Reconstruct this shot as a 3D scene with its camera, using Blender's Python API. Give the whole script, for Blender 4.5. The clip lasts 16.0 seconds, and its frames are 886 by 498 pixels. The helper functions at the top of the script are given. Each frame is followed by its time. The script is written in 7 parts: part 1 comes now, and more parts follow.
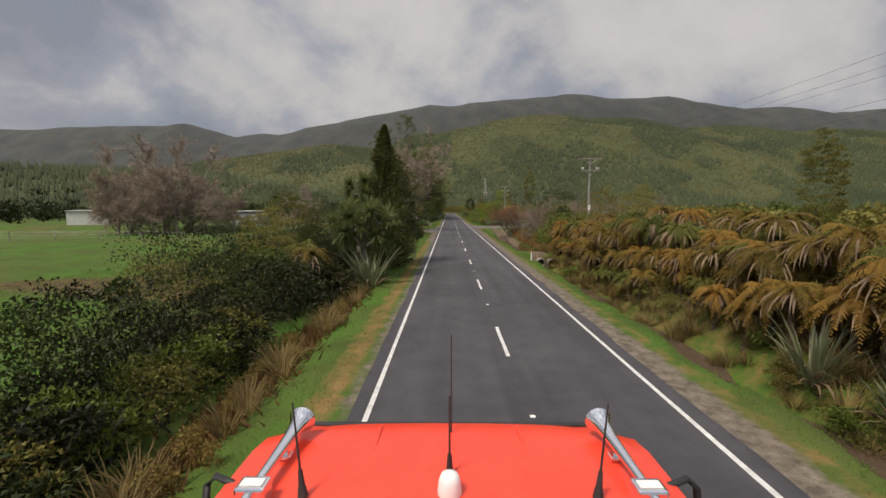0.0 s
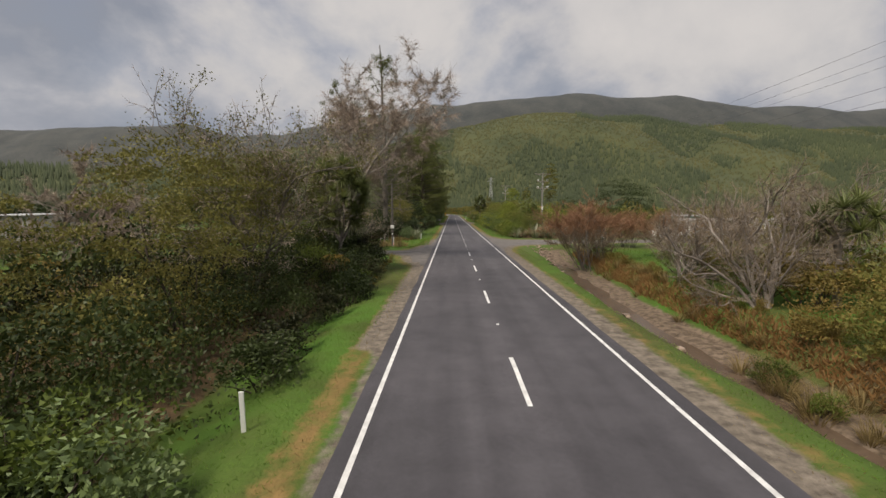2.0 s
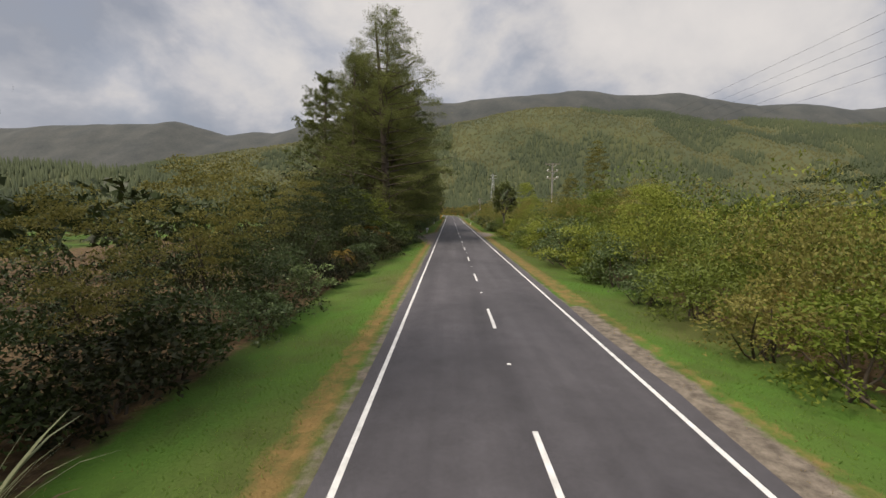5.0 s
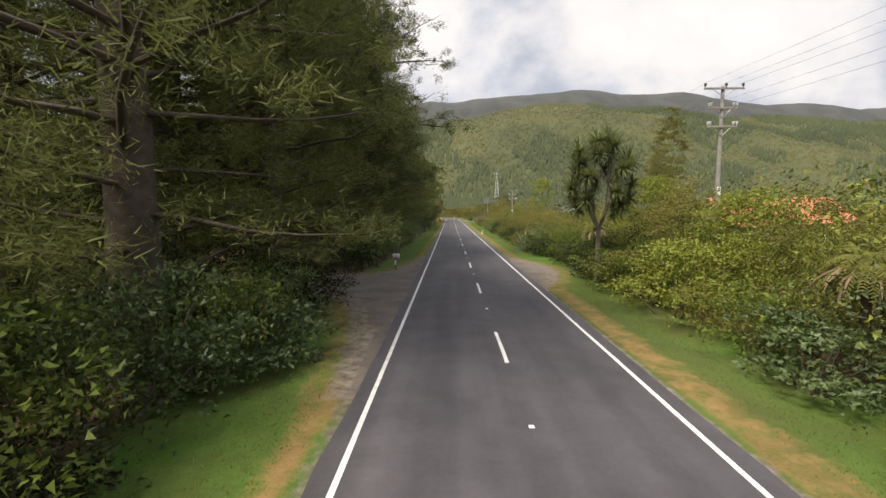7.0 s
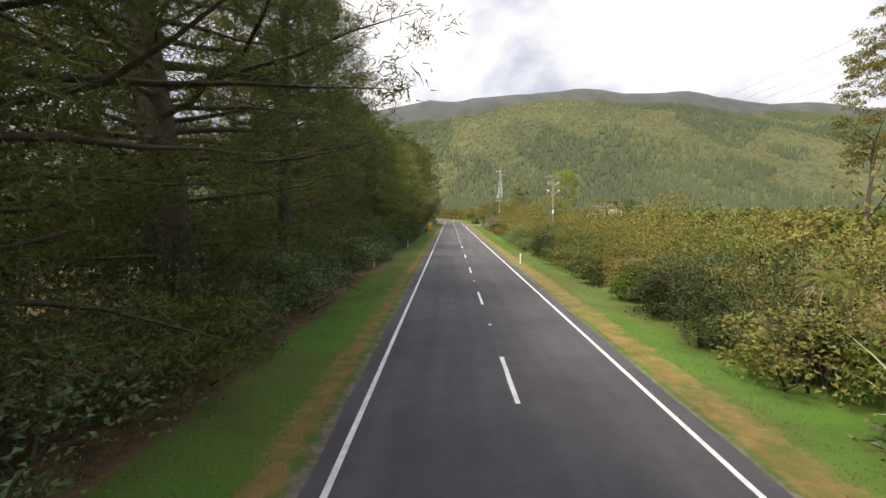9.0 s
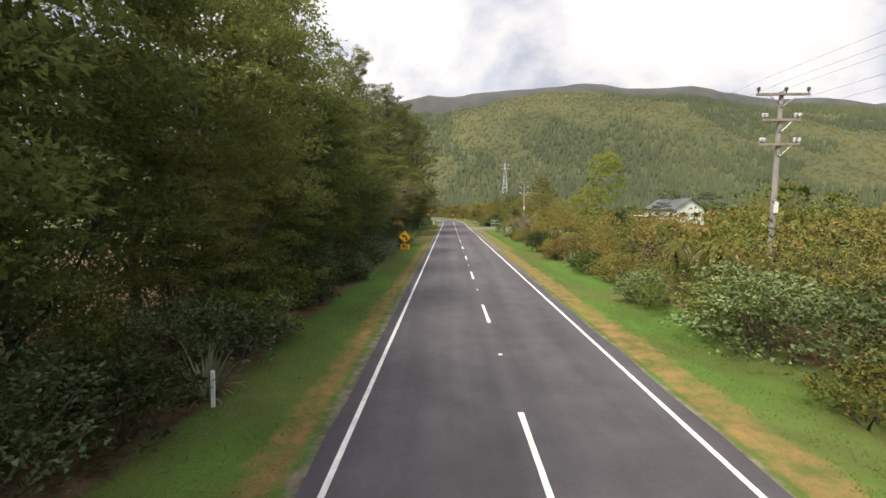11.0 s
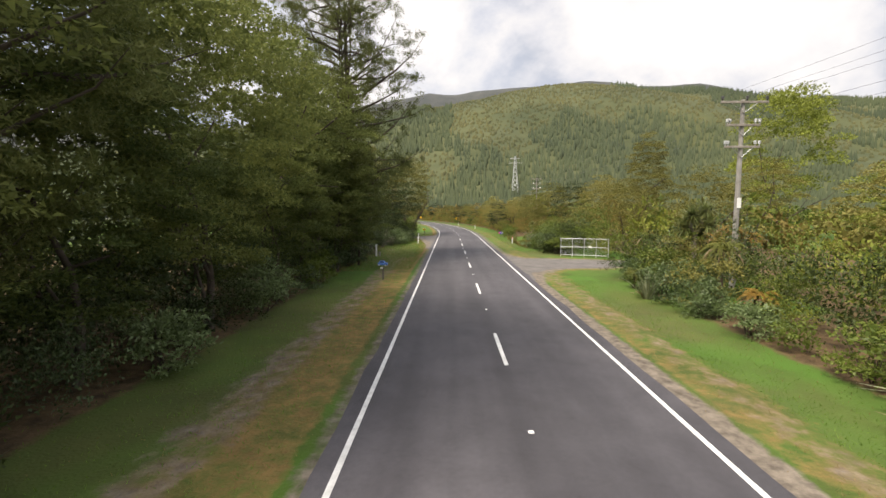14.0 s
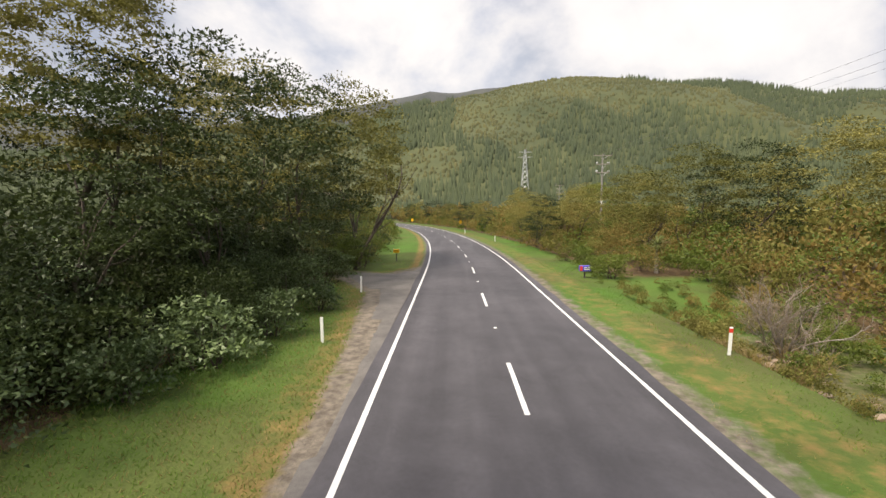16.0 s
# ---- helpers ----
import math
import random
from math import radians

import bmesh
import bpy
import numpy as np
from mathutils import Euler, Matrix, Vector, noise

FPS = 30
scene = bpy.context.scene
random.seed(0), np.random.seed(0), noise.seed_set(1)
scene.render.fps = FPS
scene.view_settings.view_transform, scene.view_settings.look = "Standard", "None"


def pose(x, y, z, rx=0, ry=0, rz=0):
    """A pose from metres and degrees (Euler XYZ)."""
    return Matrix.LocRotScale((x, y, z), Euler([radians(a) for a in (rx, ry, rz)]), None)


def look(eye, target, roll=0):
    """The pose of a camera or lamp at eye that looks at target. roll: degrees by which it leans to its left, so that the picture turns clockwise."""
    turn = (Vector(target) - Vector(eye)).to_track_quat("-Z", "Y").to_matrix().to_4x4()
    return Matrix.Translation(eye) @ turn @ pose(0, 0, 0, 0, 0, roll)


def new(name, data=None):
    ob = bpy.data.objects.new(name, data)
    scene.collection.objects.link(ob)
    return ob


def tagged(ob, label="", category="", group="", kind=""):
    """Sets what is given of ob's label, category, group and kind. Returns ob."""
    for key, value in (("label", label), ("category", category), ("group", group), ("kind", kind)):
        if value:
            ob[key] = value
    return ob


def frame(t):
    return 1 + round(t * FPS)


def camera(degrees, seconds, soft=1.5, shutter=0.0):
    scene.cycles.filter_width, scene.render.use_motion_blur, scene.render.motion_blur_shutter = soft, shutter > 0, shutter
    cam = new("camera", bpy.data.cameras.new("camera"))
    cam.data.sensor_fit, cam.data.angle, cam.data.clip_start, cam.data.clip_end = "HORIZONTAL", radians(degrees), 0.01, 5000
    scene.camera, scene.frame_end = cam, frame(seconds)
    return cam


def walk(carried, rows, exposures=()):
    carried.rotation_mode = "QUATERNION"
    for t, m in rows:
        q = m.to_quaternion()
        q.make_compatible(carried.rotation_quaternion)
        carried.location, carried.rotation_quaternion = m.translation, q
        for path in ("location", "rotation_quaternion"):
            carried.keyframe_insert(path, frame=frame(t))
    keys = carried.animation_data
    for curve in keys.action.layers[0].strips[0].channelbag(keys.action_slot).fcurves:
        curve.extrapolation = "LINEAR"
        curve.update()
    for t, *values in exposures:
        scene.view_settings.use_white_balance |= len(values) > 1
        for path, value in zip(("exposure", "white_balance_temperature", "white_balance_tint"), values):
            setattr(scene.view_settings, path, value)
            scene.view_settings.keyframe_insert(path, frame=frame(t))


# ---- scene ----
import itertools

cam = camera(94.15, 16.0, soft=1.5)
EYE = 4.3
# seconds, distance along the road, offset from the lane, heading, downward tilt
ROWS = [
    (0.00, 5.19, -0.108, -0.84, 5.56), (0.50, 15.89, -0.109, -1.00, 5.56), (1.00, 26.59, -0.112, -1.19, 5.50),
    (1.50, 37.35, -0.112, -1.19, 5.52), (2.00, 48.17, -0.102, -1.24, 5.39), (2.50, 59.00, -0.087, -1.26, 5.34),
    (3.00, 69.80, -0.070, -1.10, 5.36), (3.50, 80.56, -0.047, -0.99, 5.29), (4.00, 91.30, -0.035, -0.82, 5.23),
    (5.25, 117.78, -0.031, -1.01, 5.38), (6.50, 144.46, -0.024, -1.18, 5.27), (7.00, 155.47, -0.003, -0.98, 5.19),
    (7.50, 166.22, 0.021, -0.98, 5.23), (8.00, 176.72, 0.044, -0.90, 5.10), (8.50, 187.26, 0.071, -1.10, 5.20),
    (9.00, 197.92, 0.087, -0.94, 5.07), (10.25, 225.05, 0.106, -0.88, 5.21), (11.50, 252.40, 0.109, -0.94, 5.46),
    (12.00, 262.88, 0.099, -1.15, 5.27), (12.50, 273.51, 0.093, -1.11, 5.22), (13.00, 284.24, 0.088, -0.97, 5.21),
    (13.50, 294.97, 0.071, -0.94, 5.19), (14.00, 305.69, 0.049, -0.98, 5.25), (14.50, 316.42, 0.034, -0.98, 5.28),
    (15.00, 327.11, 0.022, -0.93, 5.43), (15.50, 337.79, 0.014, -0.92, 5.40), (16.00, 348.48, 0.008, -1.17, 5.20),
]
walk(cam, [(t, pose(x, y, EYE, 90 - tilt, 0, -head) @ pose(0, 0, 0, 0, 0, -0.24)) for t, y, x, head, tilt in ROWS],
     exposures=[(t, ev, 6800, 13.5) for t, ev in ((0.0, 0.12), (2.0, 0.25), (4.0, 0.4), (6.5, 0.75), (7.0, 0.98), (8.0, 1.16), (9.0, 1.22), (11.5, 1.08), (14.0, 1.08), (15.0, 1.22), (15.5, 1.3), (16.0, 1.02))])

# ---- world and sun ----
SUN_EL, SUN_AZ = radians(57), radians(226)   # azimuth clockwise from the road's direction
world = bpy.data.worlds.new("world")
scene.world = world
world.use_nodes = True
wt = world.node_tree
wt.nodes.clear()


def wn(kind, **sets):
    n = wt.nodes.new(kind)
    for k, v in sets.items():
        n.inputs[k.replace("_", " ")].default_value = v
    return n


sky = wt.nodes.new("ShaderNodeTexSky")
sky.sky_type, sky.sun_disc, sky.sun_elevation, sky.sun_rotation = "NISHITA", False, SUN_EL, SUN_AZ
tc = wt.nodes.new("ShaderNodeTexCoord")
flat = wt.nodes.new("ShaderNodeMapping")
flat.inputs["Location"].default_value = (0.6, 2.3, 0.2)
flat.inputs["Scale"].default_value = (1.0, 1.0, 1.35)
wt.links.new(tc.outputs["Generated"], flat.inputs["Vector"])
big = wn("ShaderNodeTexNoise", Scale=3.4, Detail=11.0, Roughness=0.56, Distortion=0.15)
wt.links.new(flat.outputs[0], big.inputs["Vector"])


def wmath(op, a, b):
    n = wt.nodes.new("ShaderNodeMath")
    n.operation = op
    for k, v in enumerate((a, b)):
        if isinstance(v, (int, float)):
            n.inputs[k].default_value = v
        else:
            wt.links.new(v, n.inputs[k])
    return n.outputs[0]


# cloud banks: direction in which each stands (right, up, for one ahead), reach and weight
BANKS = ((-0.22, 0.46, 0.34, 0.30), (0.06, 0.36, 0.17, 0.18), (-0.50, 0.37, 0.13, 0.22), (-0.76, 0.31, 0.11, 0.26), (0.55, 0.48, 0.34, 0.25),
         (1.05, 0.40, 0.32, 0.12), (0.21, 0.42, 0.10, -0.12), (-0.95, 0.50, 0.30, -0.10), (0.75, 0.20, 0.26, -0.16), (-0.2, 0.95, 0.5, 0.15))
heap = wmath("MULTIPLY_ADD", big.outputs["Fac"], 1.6)
heap.node.inputs[2].default_value = -0.40
for right, height, reach, weight in BANKS:
    gap = wt.nodes.new("ShaderNodeVectorMath")
    gap.operation = "DISTANCE"
    wt.links.new(tc.outputs["Generated"], gap.inputs[0])
    gap.inputs[1].default_value = Vector((right, 1.0, height)).normalized()
    near = wt.nodes.new("ShaderNodeMapRange")
    near.interpolation_type = "SMOOTHSTEP"
    near.inputs["From Min"].default_value, near.inputs["From Max"].default_value = reach * 1.25, 0.0
    near.inputs["To Min"].default_value, near.inputs["To Max"].default_value = 0.0, weight
    wt.links.new(gap.outputs["Value"], near.inputs[0])
    heap = wmath("ADD", heap, near.outputs[0])
tone = wt.nodes.new("ShaderNodeValToRGB")
cr = tone.color_ramp
cr.elements[0].position, cr.elements[0].color = 0.22, (0.245, 0.270, 0.315, 1)
cr.elements[1].position, cr.elements[1].color = 0.86, (0.555, 0.553, 0.548, 1)
for place, shade in ((0.38, (0.315, 0.340, 0.385, 1)), (0.50, (0.415, 0.430, 0.460, 1)), (0.58, (0.470, 0.478, 0.490, 1)), (0.68, (0.515, 0.518, 0.520, 1))):
    cr.elements.new(place).color = shade
wt.links.new(heap, tone.inputs[0])
sky_dim = wt.nodes.new("ShaderNodeVectorMath")
sky_dim.operation = "SCALE"
sky_dim.inputs["Scale"].default_value = 0.1
wt.links.new(sky.outputs[0], sky_dim.inputs[0])
cover = wt.nodes.new("ShaderNodeMapRange")
cover.inputs["From Min"].default_value, cover.inputs["From Max"].default_value = 0.22, 0.50
cover.inputs["To Min"].default_value, cover.inputs["To Max"].default_value = 0.7, 1.0
wt.links.new(big.outputs["Fac"], cover.inputs[0])
blend = wt.nodes.new("ShaderNodeMix")
blend.data_type = "RGBA"
wt.links.new(cover.outputs[0], blend.inputs["Factor"])
wt.links.new(sky_dim.outputs[0], blend.inputs["A"])
wt.links.new(tone.outputs[0], blend.inputs["B"])
up = wt.nodes.new("ShaderNodeSeparateXYZ")
wt.links.new(tc.outputs["Generated"], up.inputs[0])
zenith = wt.nodes.new("ShaderNodeMapRange")
zenith.interpolation_type = "SMOOTHSTEP"
zenith.inputs["From Min"].default_value, zenith.inputs["From Max"].default_value = 0.42, 0.95
zenith.inputs["To Min"].default_value, zenith.inputs["To Max"].default_value = 0.94, 1.8
wt.links.new(up.outputs["Z"], zenith.inputs[0])
bg = wt.nodes.new("ShaderNodeBackground")
wt.links.new(zenith.outputs[0], bg.inputs["Strength"])
wt.links.new(blend.outputs["Result"], bg.inputs["Color"])
wo = wt.nodes.new("ShaderNodeOutputWorld")
wt.links.new(bg.outputs[0], wo.inputs[0])

sun = new("sun", bpy.data.lights.new("sun", "SUN"))
sun.data.energy, sun.data.angle, sun.data.color = 3.3, radians(15), (1.0, 0.93, 0.80)
sun_dir = Vector((math.sin(SUN_AZ) * math.cos(SUN_EL), math.cos(SUN_AZ) * math.cos(SUN_EL), math.sin(SUN_EL)))
sun.matrix_world = look(sun_dir * 50, (0, 0, 0))


# ---- materials ----
def material(name, low, high, rough=0.7, scale=3.0, bump=0.0, bump_scale=40.0, metal=0.0, island=0.0, obj=0.0,
             through_leaf=0.0, mid=None, spec=0.5):
    """Noise between two colours at two scales, with bump; island and obj add variation per leaf and per object."""
    m = bpy.data.materials.new(name)
    m.use_nodes = True
    t = m.node_tree
    p = t.nodes["Principled BSDF"]
    p.inputs["Roughness"].default_value, p.inputs["Metallic"].default_value = rough, metal
    p.inputs["Specular IOR Level"].default_value = spec
    geo = t.nodes.new("ShaderNodeNewGeometry")
    n1 = t.nodes.new("ShaderNodeTexNoise")
    n1.inputs["Scale"].default_value, n1.inputs["Detail"].default_value = scale, 5
    n2 = t.nodes.new("ShaderNodeTexNoise")
    n2.inputs["Scale"].default_value, n2.inputs["Detail"].default_value = scale * 9, 3
    for n in (n1, n2):
        t.links.new(geo.outputs["Position"], n.inputs["Vector"])
    mixf = t.nodes.new("ShaderNodeMix")
    mixf.inputs["Factor"].default_value = 0.35
    t.links.new(n1.outputs["Fac"], mixf.inputs["A"])
    t.links.new(n2.outputs["Fac"], mixf.inputs["B"])
    fac = mixf.outputs["Result"]
    if island:
        mi = t.nodes.new("ShaderNodeMix")
        mi.inputs["Factor"].default_value = island
        t.links.new(fac, mi.inputs["A"])
        t.links.new(geo.outputs["Random Per Island"], mi.inputs["B"])
        fac = mi.outputs["Result"]
    if obj:
        oi = t.nodes.new("ShaderNodeObjectInfo")
        mo = t.nodes.new("ShaderNodeMix")
        mo.inputs["Factor"].default_value = obj
        t.links.new(fac, mo.inputs["A"])
        t.links.new(oi.outputs["Random"], mo.inputs["B"])
        fac = mo.outputs["Result"]
    ramp = t.nodes.new("ShaderNodeValToRGB")
    ramp.color_ramp.elements[0].position, ramp.color_ramp.elements[0].color = 0.28, (*low, 1)
    ramp.color_ramp.elements[1].position, ramp.color_ramp.elements[1].color = 0.72, (*high, 1)
    if mid:
        ramp.color_ramp.elements.new(0.5).color = (*mid, 1)
    t.links.new(fac, ramp.inputs[0])
    t.links.new(ramp.outputs[0], p.inputs["Base Color"])
    if bump:
        n3 = t.nodes.new("ShaderNodeTexNoise")
        n3.inputs["Scale"].default_value, n3.inputs["Detail"].default_value = bump_scale, 4
        t.links.new(geo.outputs["Position"], n3.inputs["Vector"])
        b = t.nodes.new("ShaderNodeBump")
        b.inputs["Strength"].default_value, b.inputs["Distance"].default_value = bump, 0.02
        t.links.new(n3.outputs["Fac"], b.inputs["Height"])
        t.links.new(b.outputs[0], p.inputs["Normal"])
    if through_leaf:
        tr = t.nodes.new("ShaderNodeBsdfTranslucent")
        t.links.new(ramp.outputs[0], tr.inputs["Color"])
        ms = t.nodes.new("ShaderNodeMixShader")
        ms.inputs[0].default_value = through_leaf
        t.links.new(p.outputs[0], ms.inputs[1])
        t.links.new(tr.outputs[0], ms.inputs[2])
        t.links.new(ms.outputs[0], t.nodes["Material Output"].inputs[0])
    return m


def leaf_mat(name, low, high, mid=None, rough=0.6, spec=0.16, through_leaf=0.28):
    return material(name, low, high, rough, 0.5, island=0.30, obj=0.3, through_leaf=through_leaf, mid=mid, spec=spec)


M = dict(
    leaf_dark=leaf_mat("leaf_dark_green", (0.014, 0.022, 0.007), (0.060, 0.082, 0.022), rough=0.5, spec=0.2, through_leaf=0.15),
    # brown-green twiggy growth, darkened: deep bank shade is put into the leaf colour
    leaf_shade=leaf_mat("leaf_brown_green_shaded", (0.010, 0.011, 0.005), (0.052, 0.047, 0.018), mid=(0.022, 0.026, 0.009), rough=0.55, through_leaf=0.1),
    leaf_gloss=leaf_mat("leaf_glossy_green", (0.042, 0.066, 0.024), (0.160, 0.215, 0.080), rough=0.46, spec=0.3, through_leaf=0.15),
    leaf_green=leaf_mat("leaf_green", (0.044, 0.068, 0.012), (0.160, 0.200, 0.040), rough=0.45),
    leaf_olive=leaf_mat("leaf_olive", (0.085, 0.090, 0.020), (0.250, 0.225, 0.064)),
    leaf_brown=leaf_mat("leaf_brown", (0.090, 0.072, 0.022), (0.300, 0.190, 0.061), mid=(0.180, 0.145, 0.041)),
    frond=leaf_mat("frond_golden", (0.080, 0.068, 0.015), (0.310, 0.165, 0.036), mid=(0.195, 0.130, 0.027), through_leaf=0.3),
    frond_green=leaf_mat("frond_green", (0.056, 0.076, 0.015), (0.180, 0.175, 0.040), through_leaf=0.3),
    skirt=leaf_mat("dead_frond", (0.120, 0.080, 0.050), (0.330, 0.240, 0.160)),
    sword=leaf_mat("sword_leaf", (0.066, 0.090, 0.027), (0.215, 0.240, 0.080), rough=0.45, spec=0.4, through_leaf=0.35),
    flax=leaf_mat("flax_leaf", (0.100, 0.120, 0.065), (0.320, 0.335, 0.200), rough=0.4, spec=0.5),
    needle=leaf_mat("pine_needle", (0.044, 0.062, 0.018), (0.190, 0.205, 0.064), through_leaf=0.4),
    needle_light=leaf_mat("cypress_spray", (0.035, 0.048, 0.016), (0.115, 0.120, 0.039)),
    wattle=leaf_mat("wattle_leaf", (0.066, 0.092, 0.026), (0.220, 0.245, 0.070), through_leaf=0.45),
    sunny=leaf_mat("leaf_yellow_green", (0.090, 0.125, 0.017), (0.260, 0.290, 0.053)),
    bark=material("bark", (0.030, 0.022, 0.016), (0.110, 0.084, 0.062), 0.9, 4.0, bump=0.6, bump_scale=18),
    bark_grey=material("grey_bark", (0.066, 0.055, 0.046), (0.215, 0.188, 0.160), 0.9, 3.0, bump=0.6, bump_scale=20),
    bark_pale=material("pale_bark", (0.130, 0.108, 0.092), (0.350, 0.305, 0.268), 0.85, 3.0, bump=0.4, bump_scale=25),
    twig_red=material("red_twig", (0.165, 0.082, 0.042), (0.320, 0.168, 0.090), 0.8, 2.0, island=0.4),
    twig_brown=material("brown_twig", (0.110, 0.084, 0.056), (0.285, 0.215, 0.145), 0.85, 2.0, island=0.4),
    rust_blade=leaf_mat("rust_blade", (0.105, 0.062, 0.024), (0.290, 0.165, 0.066), through_leaf=0.4),
    twig_pale=material("pale_twig", (0.200, 0.152, 0.120), (0.430, 0.345, 0.275), 0.8, 2.0, island=0.4),
    trunk_fern=material("fern_trunk", (0.030, 0.020, 0.014), (0.120, 0.080, 0.055), 0.95, 6.0, bump=0.9, bump_scale=30),
    grass_blade=leaf_mat("grass_blade", (0.090, 0.175, 0.026), (0.175, 0.265, 0.052), through_leaf=0.5),
    dry_blade=leaf_mat("dry_grass_blade", (0.165, 0.125, 0.052), (0.345, 0.260, 0.115), through_leaf=0.5),
    paint=material("road_paint", (0.40, 0.40, 0.39), (0.78, 0.78, 0.76), 0.6, 4.0, bump=0.2),
    white=material("white_paint", (0.70, 0.70, 0.68), (0.84, 0.84, 0.82), 0.45, 5.0),
    red=material("red_reflector", (0.55, 0.03, 0.02), (0.70, 0.06, 0.04), 0.4, 5.0),
    wood=material("weathered_wood", (0.140, 0.120, 0.100), (0.360, 0.330, 0.290), 0.9, 5.0, bump=0.5, bump_scale=30),
    wood_dark=material("dark_pole_wood", (0.050, 0.045, 0.040), (0.150, 0.135, 0.120), 0.9, 4.0, bump=0.5, bump_scale=30),
    concrete=material("concrete", (0.175, 0.165, 0.150), (0.340, 0.325, 0.305), 0.9, 3.0, bump=0.3),
    steel=material("galvanised_steel", (0.380, 0.390, 0.400), (0.560, 0.570, 0.580), 0.45, 6.0, metal=0.7),
    dark_metal=material("dark_metal", (0.020, 0.020, 0.022), (0.060, 0.060, 0.062), 0.5, 8.0),
    black=material("black_rubber", (0.012, 0.012, 0.013), (0.035, 0.035, 0.036), 0.6, 10.0),
    sign_yellow=material("sign_yellow", (0.78, 0.40, 0.010), (0.88, 0.50, 0.020), 0.35, 5.0),
    tin=material("painted_tin", (0.300, 0.310, 0.310), (0.440, 0.450, 0.450), 0.55, 2.5),
    roof_grey=material("roof_grey", (0.060, 0.062, 0.066), (0.110, 0.112, 0.118), 0.6, 1.5),
    board_white=material("weatherboard_white", (0.600, 0.600, 0.570), (0.780, 0.780, 0.750), 0.6, 2.0),
    cream=material("cream_wall", (0.520, 0.470, 0.350), (0.680, 0.620, 0.480), 0.7, 2.0),
    terracotta=material("terracotta_tile", (0.330, 0.095, 0.045), (0.500, 0.170, 0.085), 0.75, 2.0, bump=0.3, bump_scale=8),
    stone=material("river_stone", (0.110, 0.080, 0.058), (0.300, 0.225, 0.170), 0.8, 4.0, obj=0.5, island=0.4),
    truck_red=material("truck_red", (0.780, 0.055, 0.028), (0.860, 0.080, 0.042), 0.28, 1.5),
    chrome=material("chrome", (0.80, 0.80, 0.82), (0.92, 0.92, 0.93), 0.08, 4.0, metal=1.0),
    beacon=material("white_plastic", (0.76, 0.76, 0.75), (0.84, 0.84, 0.83), 0.3, 6.0),
    blue=material("blue_paint", (0.030, 0.090, 0.280), (0.060, 0.160, 0.420), 0.4, 6.0),
    purple=material("violet_paint", (0.050, 0.040, 0.330), (0.100, 0.080, 0.480), 0.45, 6.0),
    car_silver=material("car_silver", (0.450, 0.470, 0.500), (0.560, 0.580, 0.610), 0.3, 3.0, metal=0.5),
    green_paint=material("green_paint", (0.090, 0.200, 0.130), (0.160, 0.300, 0.200), 0.6, 3.0),
    # far range: blue-grey of distant haze mixed into the bush's base colour
    hill_far_hazed=material("far_bush", (0.026, 0.032, 0.034), (0.070, 0.072, 0.066), 0.95, 0.010, bump=0.0),
    hill_near=material("hill_bush", (0.026, 0.038, 0.014), (0.080, 0.086, 0.029), 0.95, 0.007),
    hill_pine=material("hill_pine", (0.018, 0.030, 0.015), (0.060, 0.074, 0.029), 0.95, 0.007, island=0.12),
    hill_scrub=material("hill_scrub", (0.030, 0.040, 0.015), (0.104, 0.098, 0.033), 0.95, 0.007, island=0.10),
    glass=material("window_glass", (0.020, 0.025, 0.030), (0.040, 0.045, 0.050), 0.08, 2.0),
)


def asphalt(name, low, high, tracks):
    m = material(name, low, high, 0.82, 1.2, bump=0.35, bump_scale=160)
    t = m.node_tree
    p = t.nodes["Principled BSDF"]
    src = p.inputs["Base Color"].links[0].from_socket
    geo = t.nodes.new("ShaderNodeNewGeometry")
    # long worn tracks and tar patches, stretched along the road
    mp = t.nodes.new("ShaderNodeMapping")
    mp.inputs["Scale"].default_value = (1.1, 0.05, 1)
    t.links.new(geo.outputs["Position"], mp.inputs["Vector"])
    n = t.nodes.new("ShaderNodeTexNoise")
    n.inputs["Scale"].default_value, n.inputs["Detail"].default_value = 1.0, 6
    t.links.new(mp.outputs[0], n.inputs["Vector"])
    r = t.nodes.new("ShaderNodeValToRGB")
    r.color_ramp.elements[0].position, r.color_ramp.elements[0].color = 0.36, (0.62, 0.61, 0.62, 1)
    r.color_ramp.elements[1].position, r.color_ramp.elements[1].color = 0.66, (1.18, 1.17, 1.16, 1)
    t.links.new(n.outputs["Fac"], r.inputs[0])
    n4 = t.nodes.new("ShaderNodeTexNoise")
    n4.inputs["Scale"].default_value, n4.inputs["Detail"].default_value = 0.16, 7
    t.links.new(geo.outputs["Position"], n4.inputs["Vector"])
    r4 = t.nodes.new("ShaderNodeValToRGB")
    r4.color_ramp.elements[0].position, r4.color_ramp.elements[0].color = 0.40, (0.66, 0.66, 0.67, 1)
    r4.color_ramp.elements[1].position, r4.color_ramp.elements[1].color = 0.58, (1.05, 1.04, 1.04, 1)
    t.links.new(n4.outputs["Fac"], r4.inputs[0])
    for k, ramp in enumerate((r, r4)):
        mx = t.nodes.new("ShaderNodeMix")
        mx.data_type, mx.blend_type = "RGBA", "MULTIPLY"
        mx.inputs["Factor"].default_value = tracks
        t.links.new(src, mx.inputs["A"])
        t.links.new(ramp.outputs[0], mx.inputs["B"])
        src = mx.outputs["Result"]
    t.links.new(src, p.inputs["Base Color"])
    return m


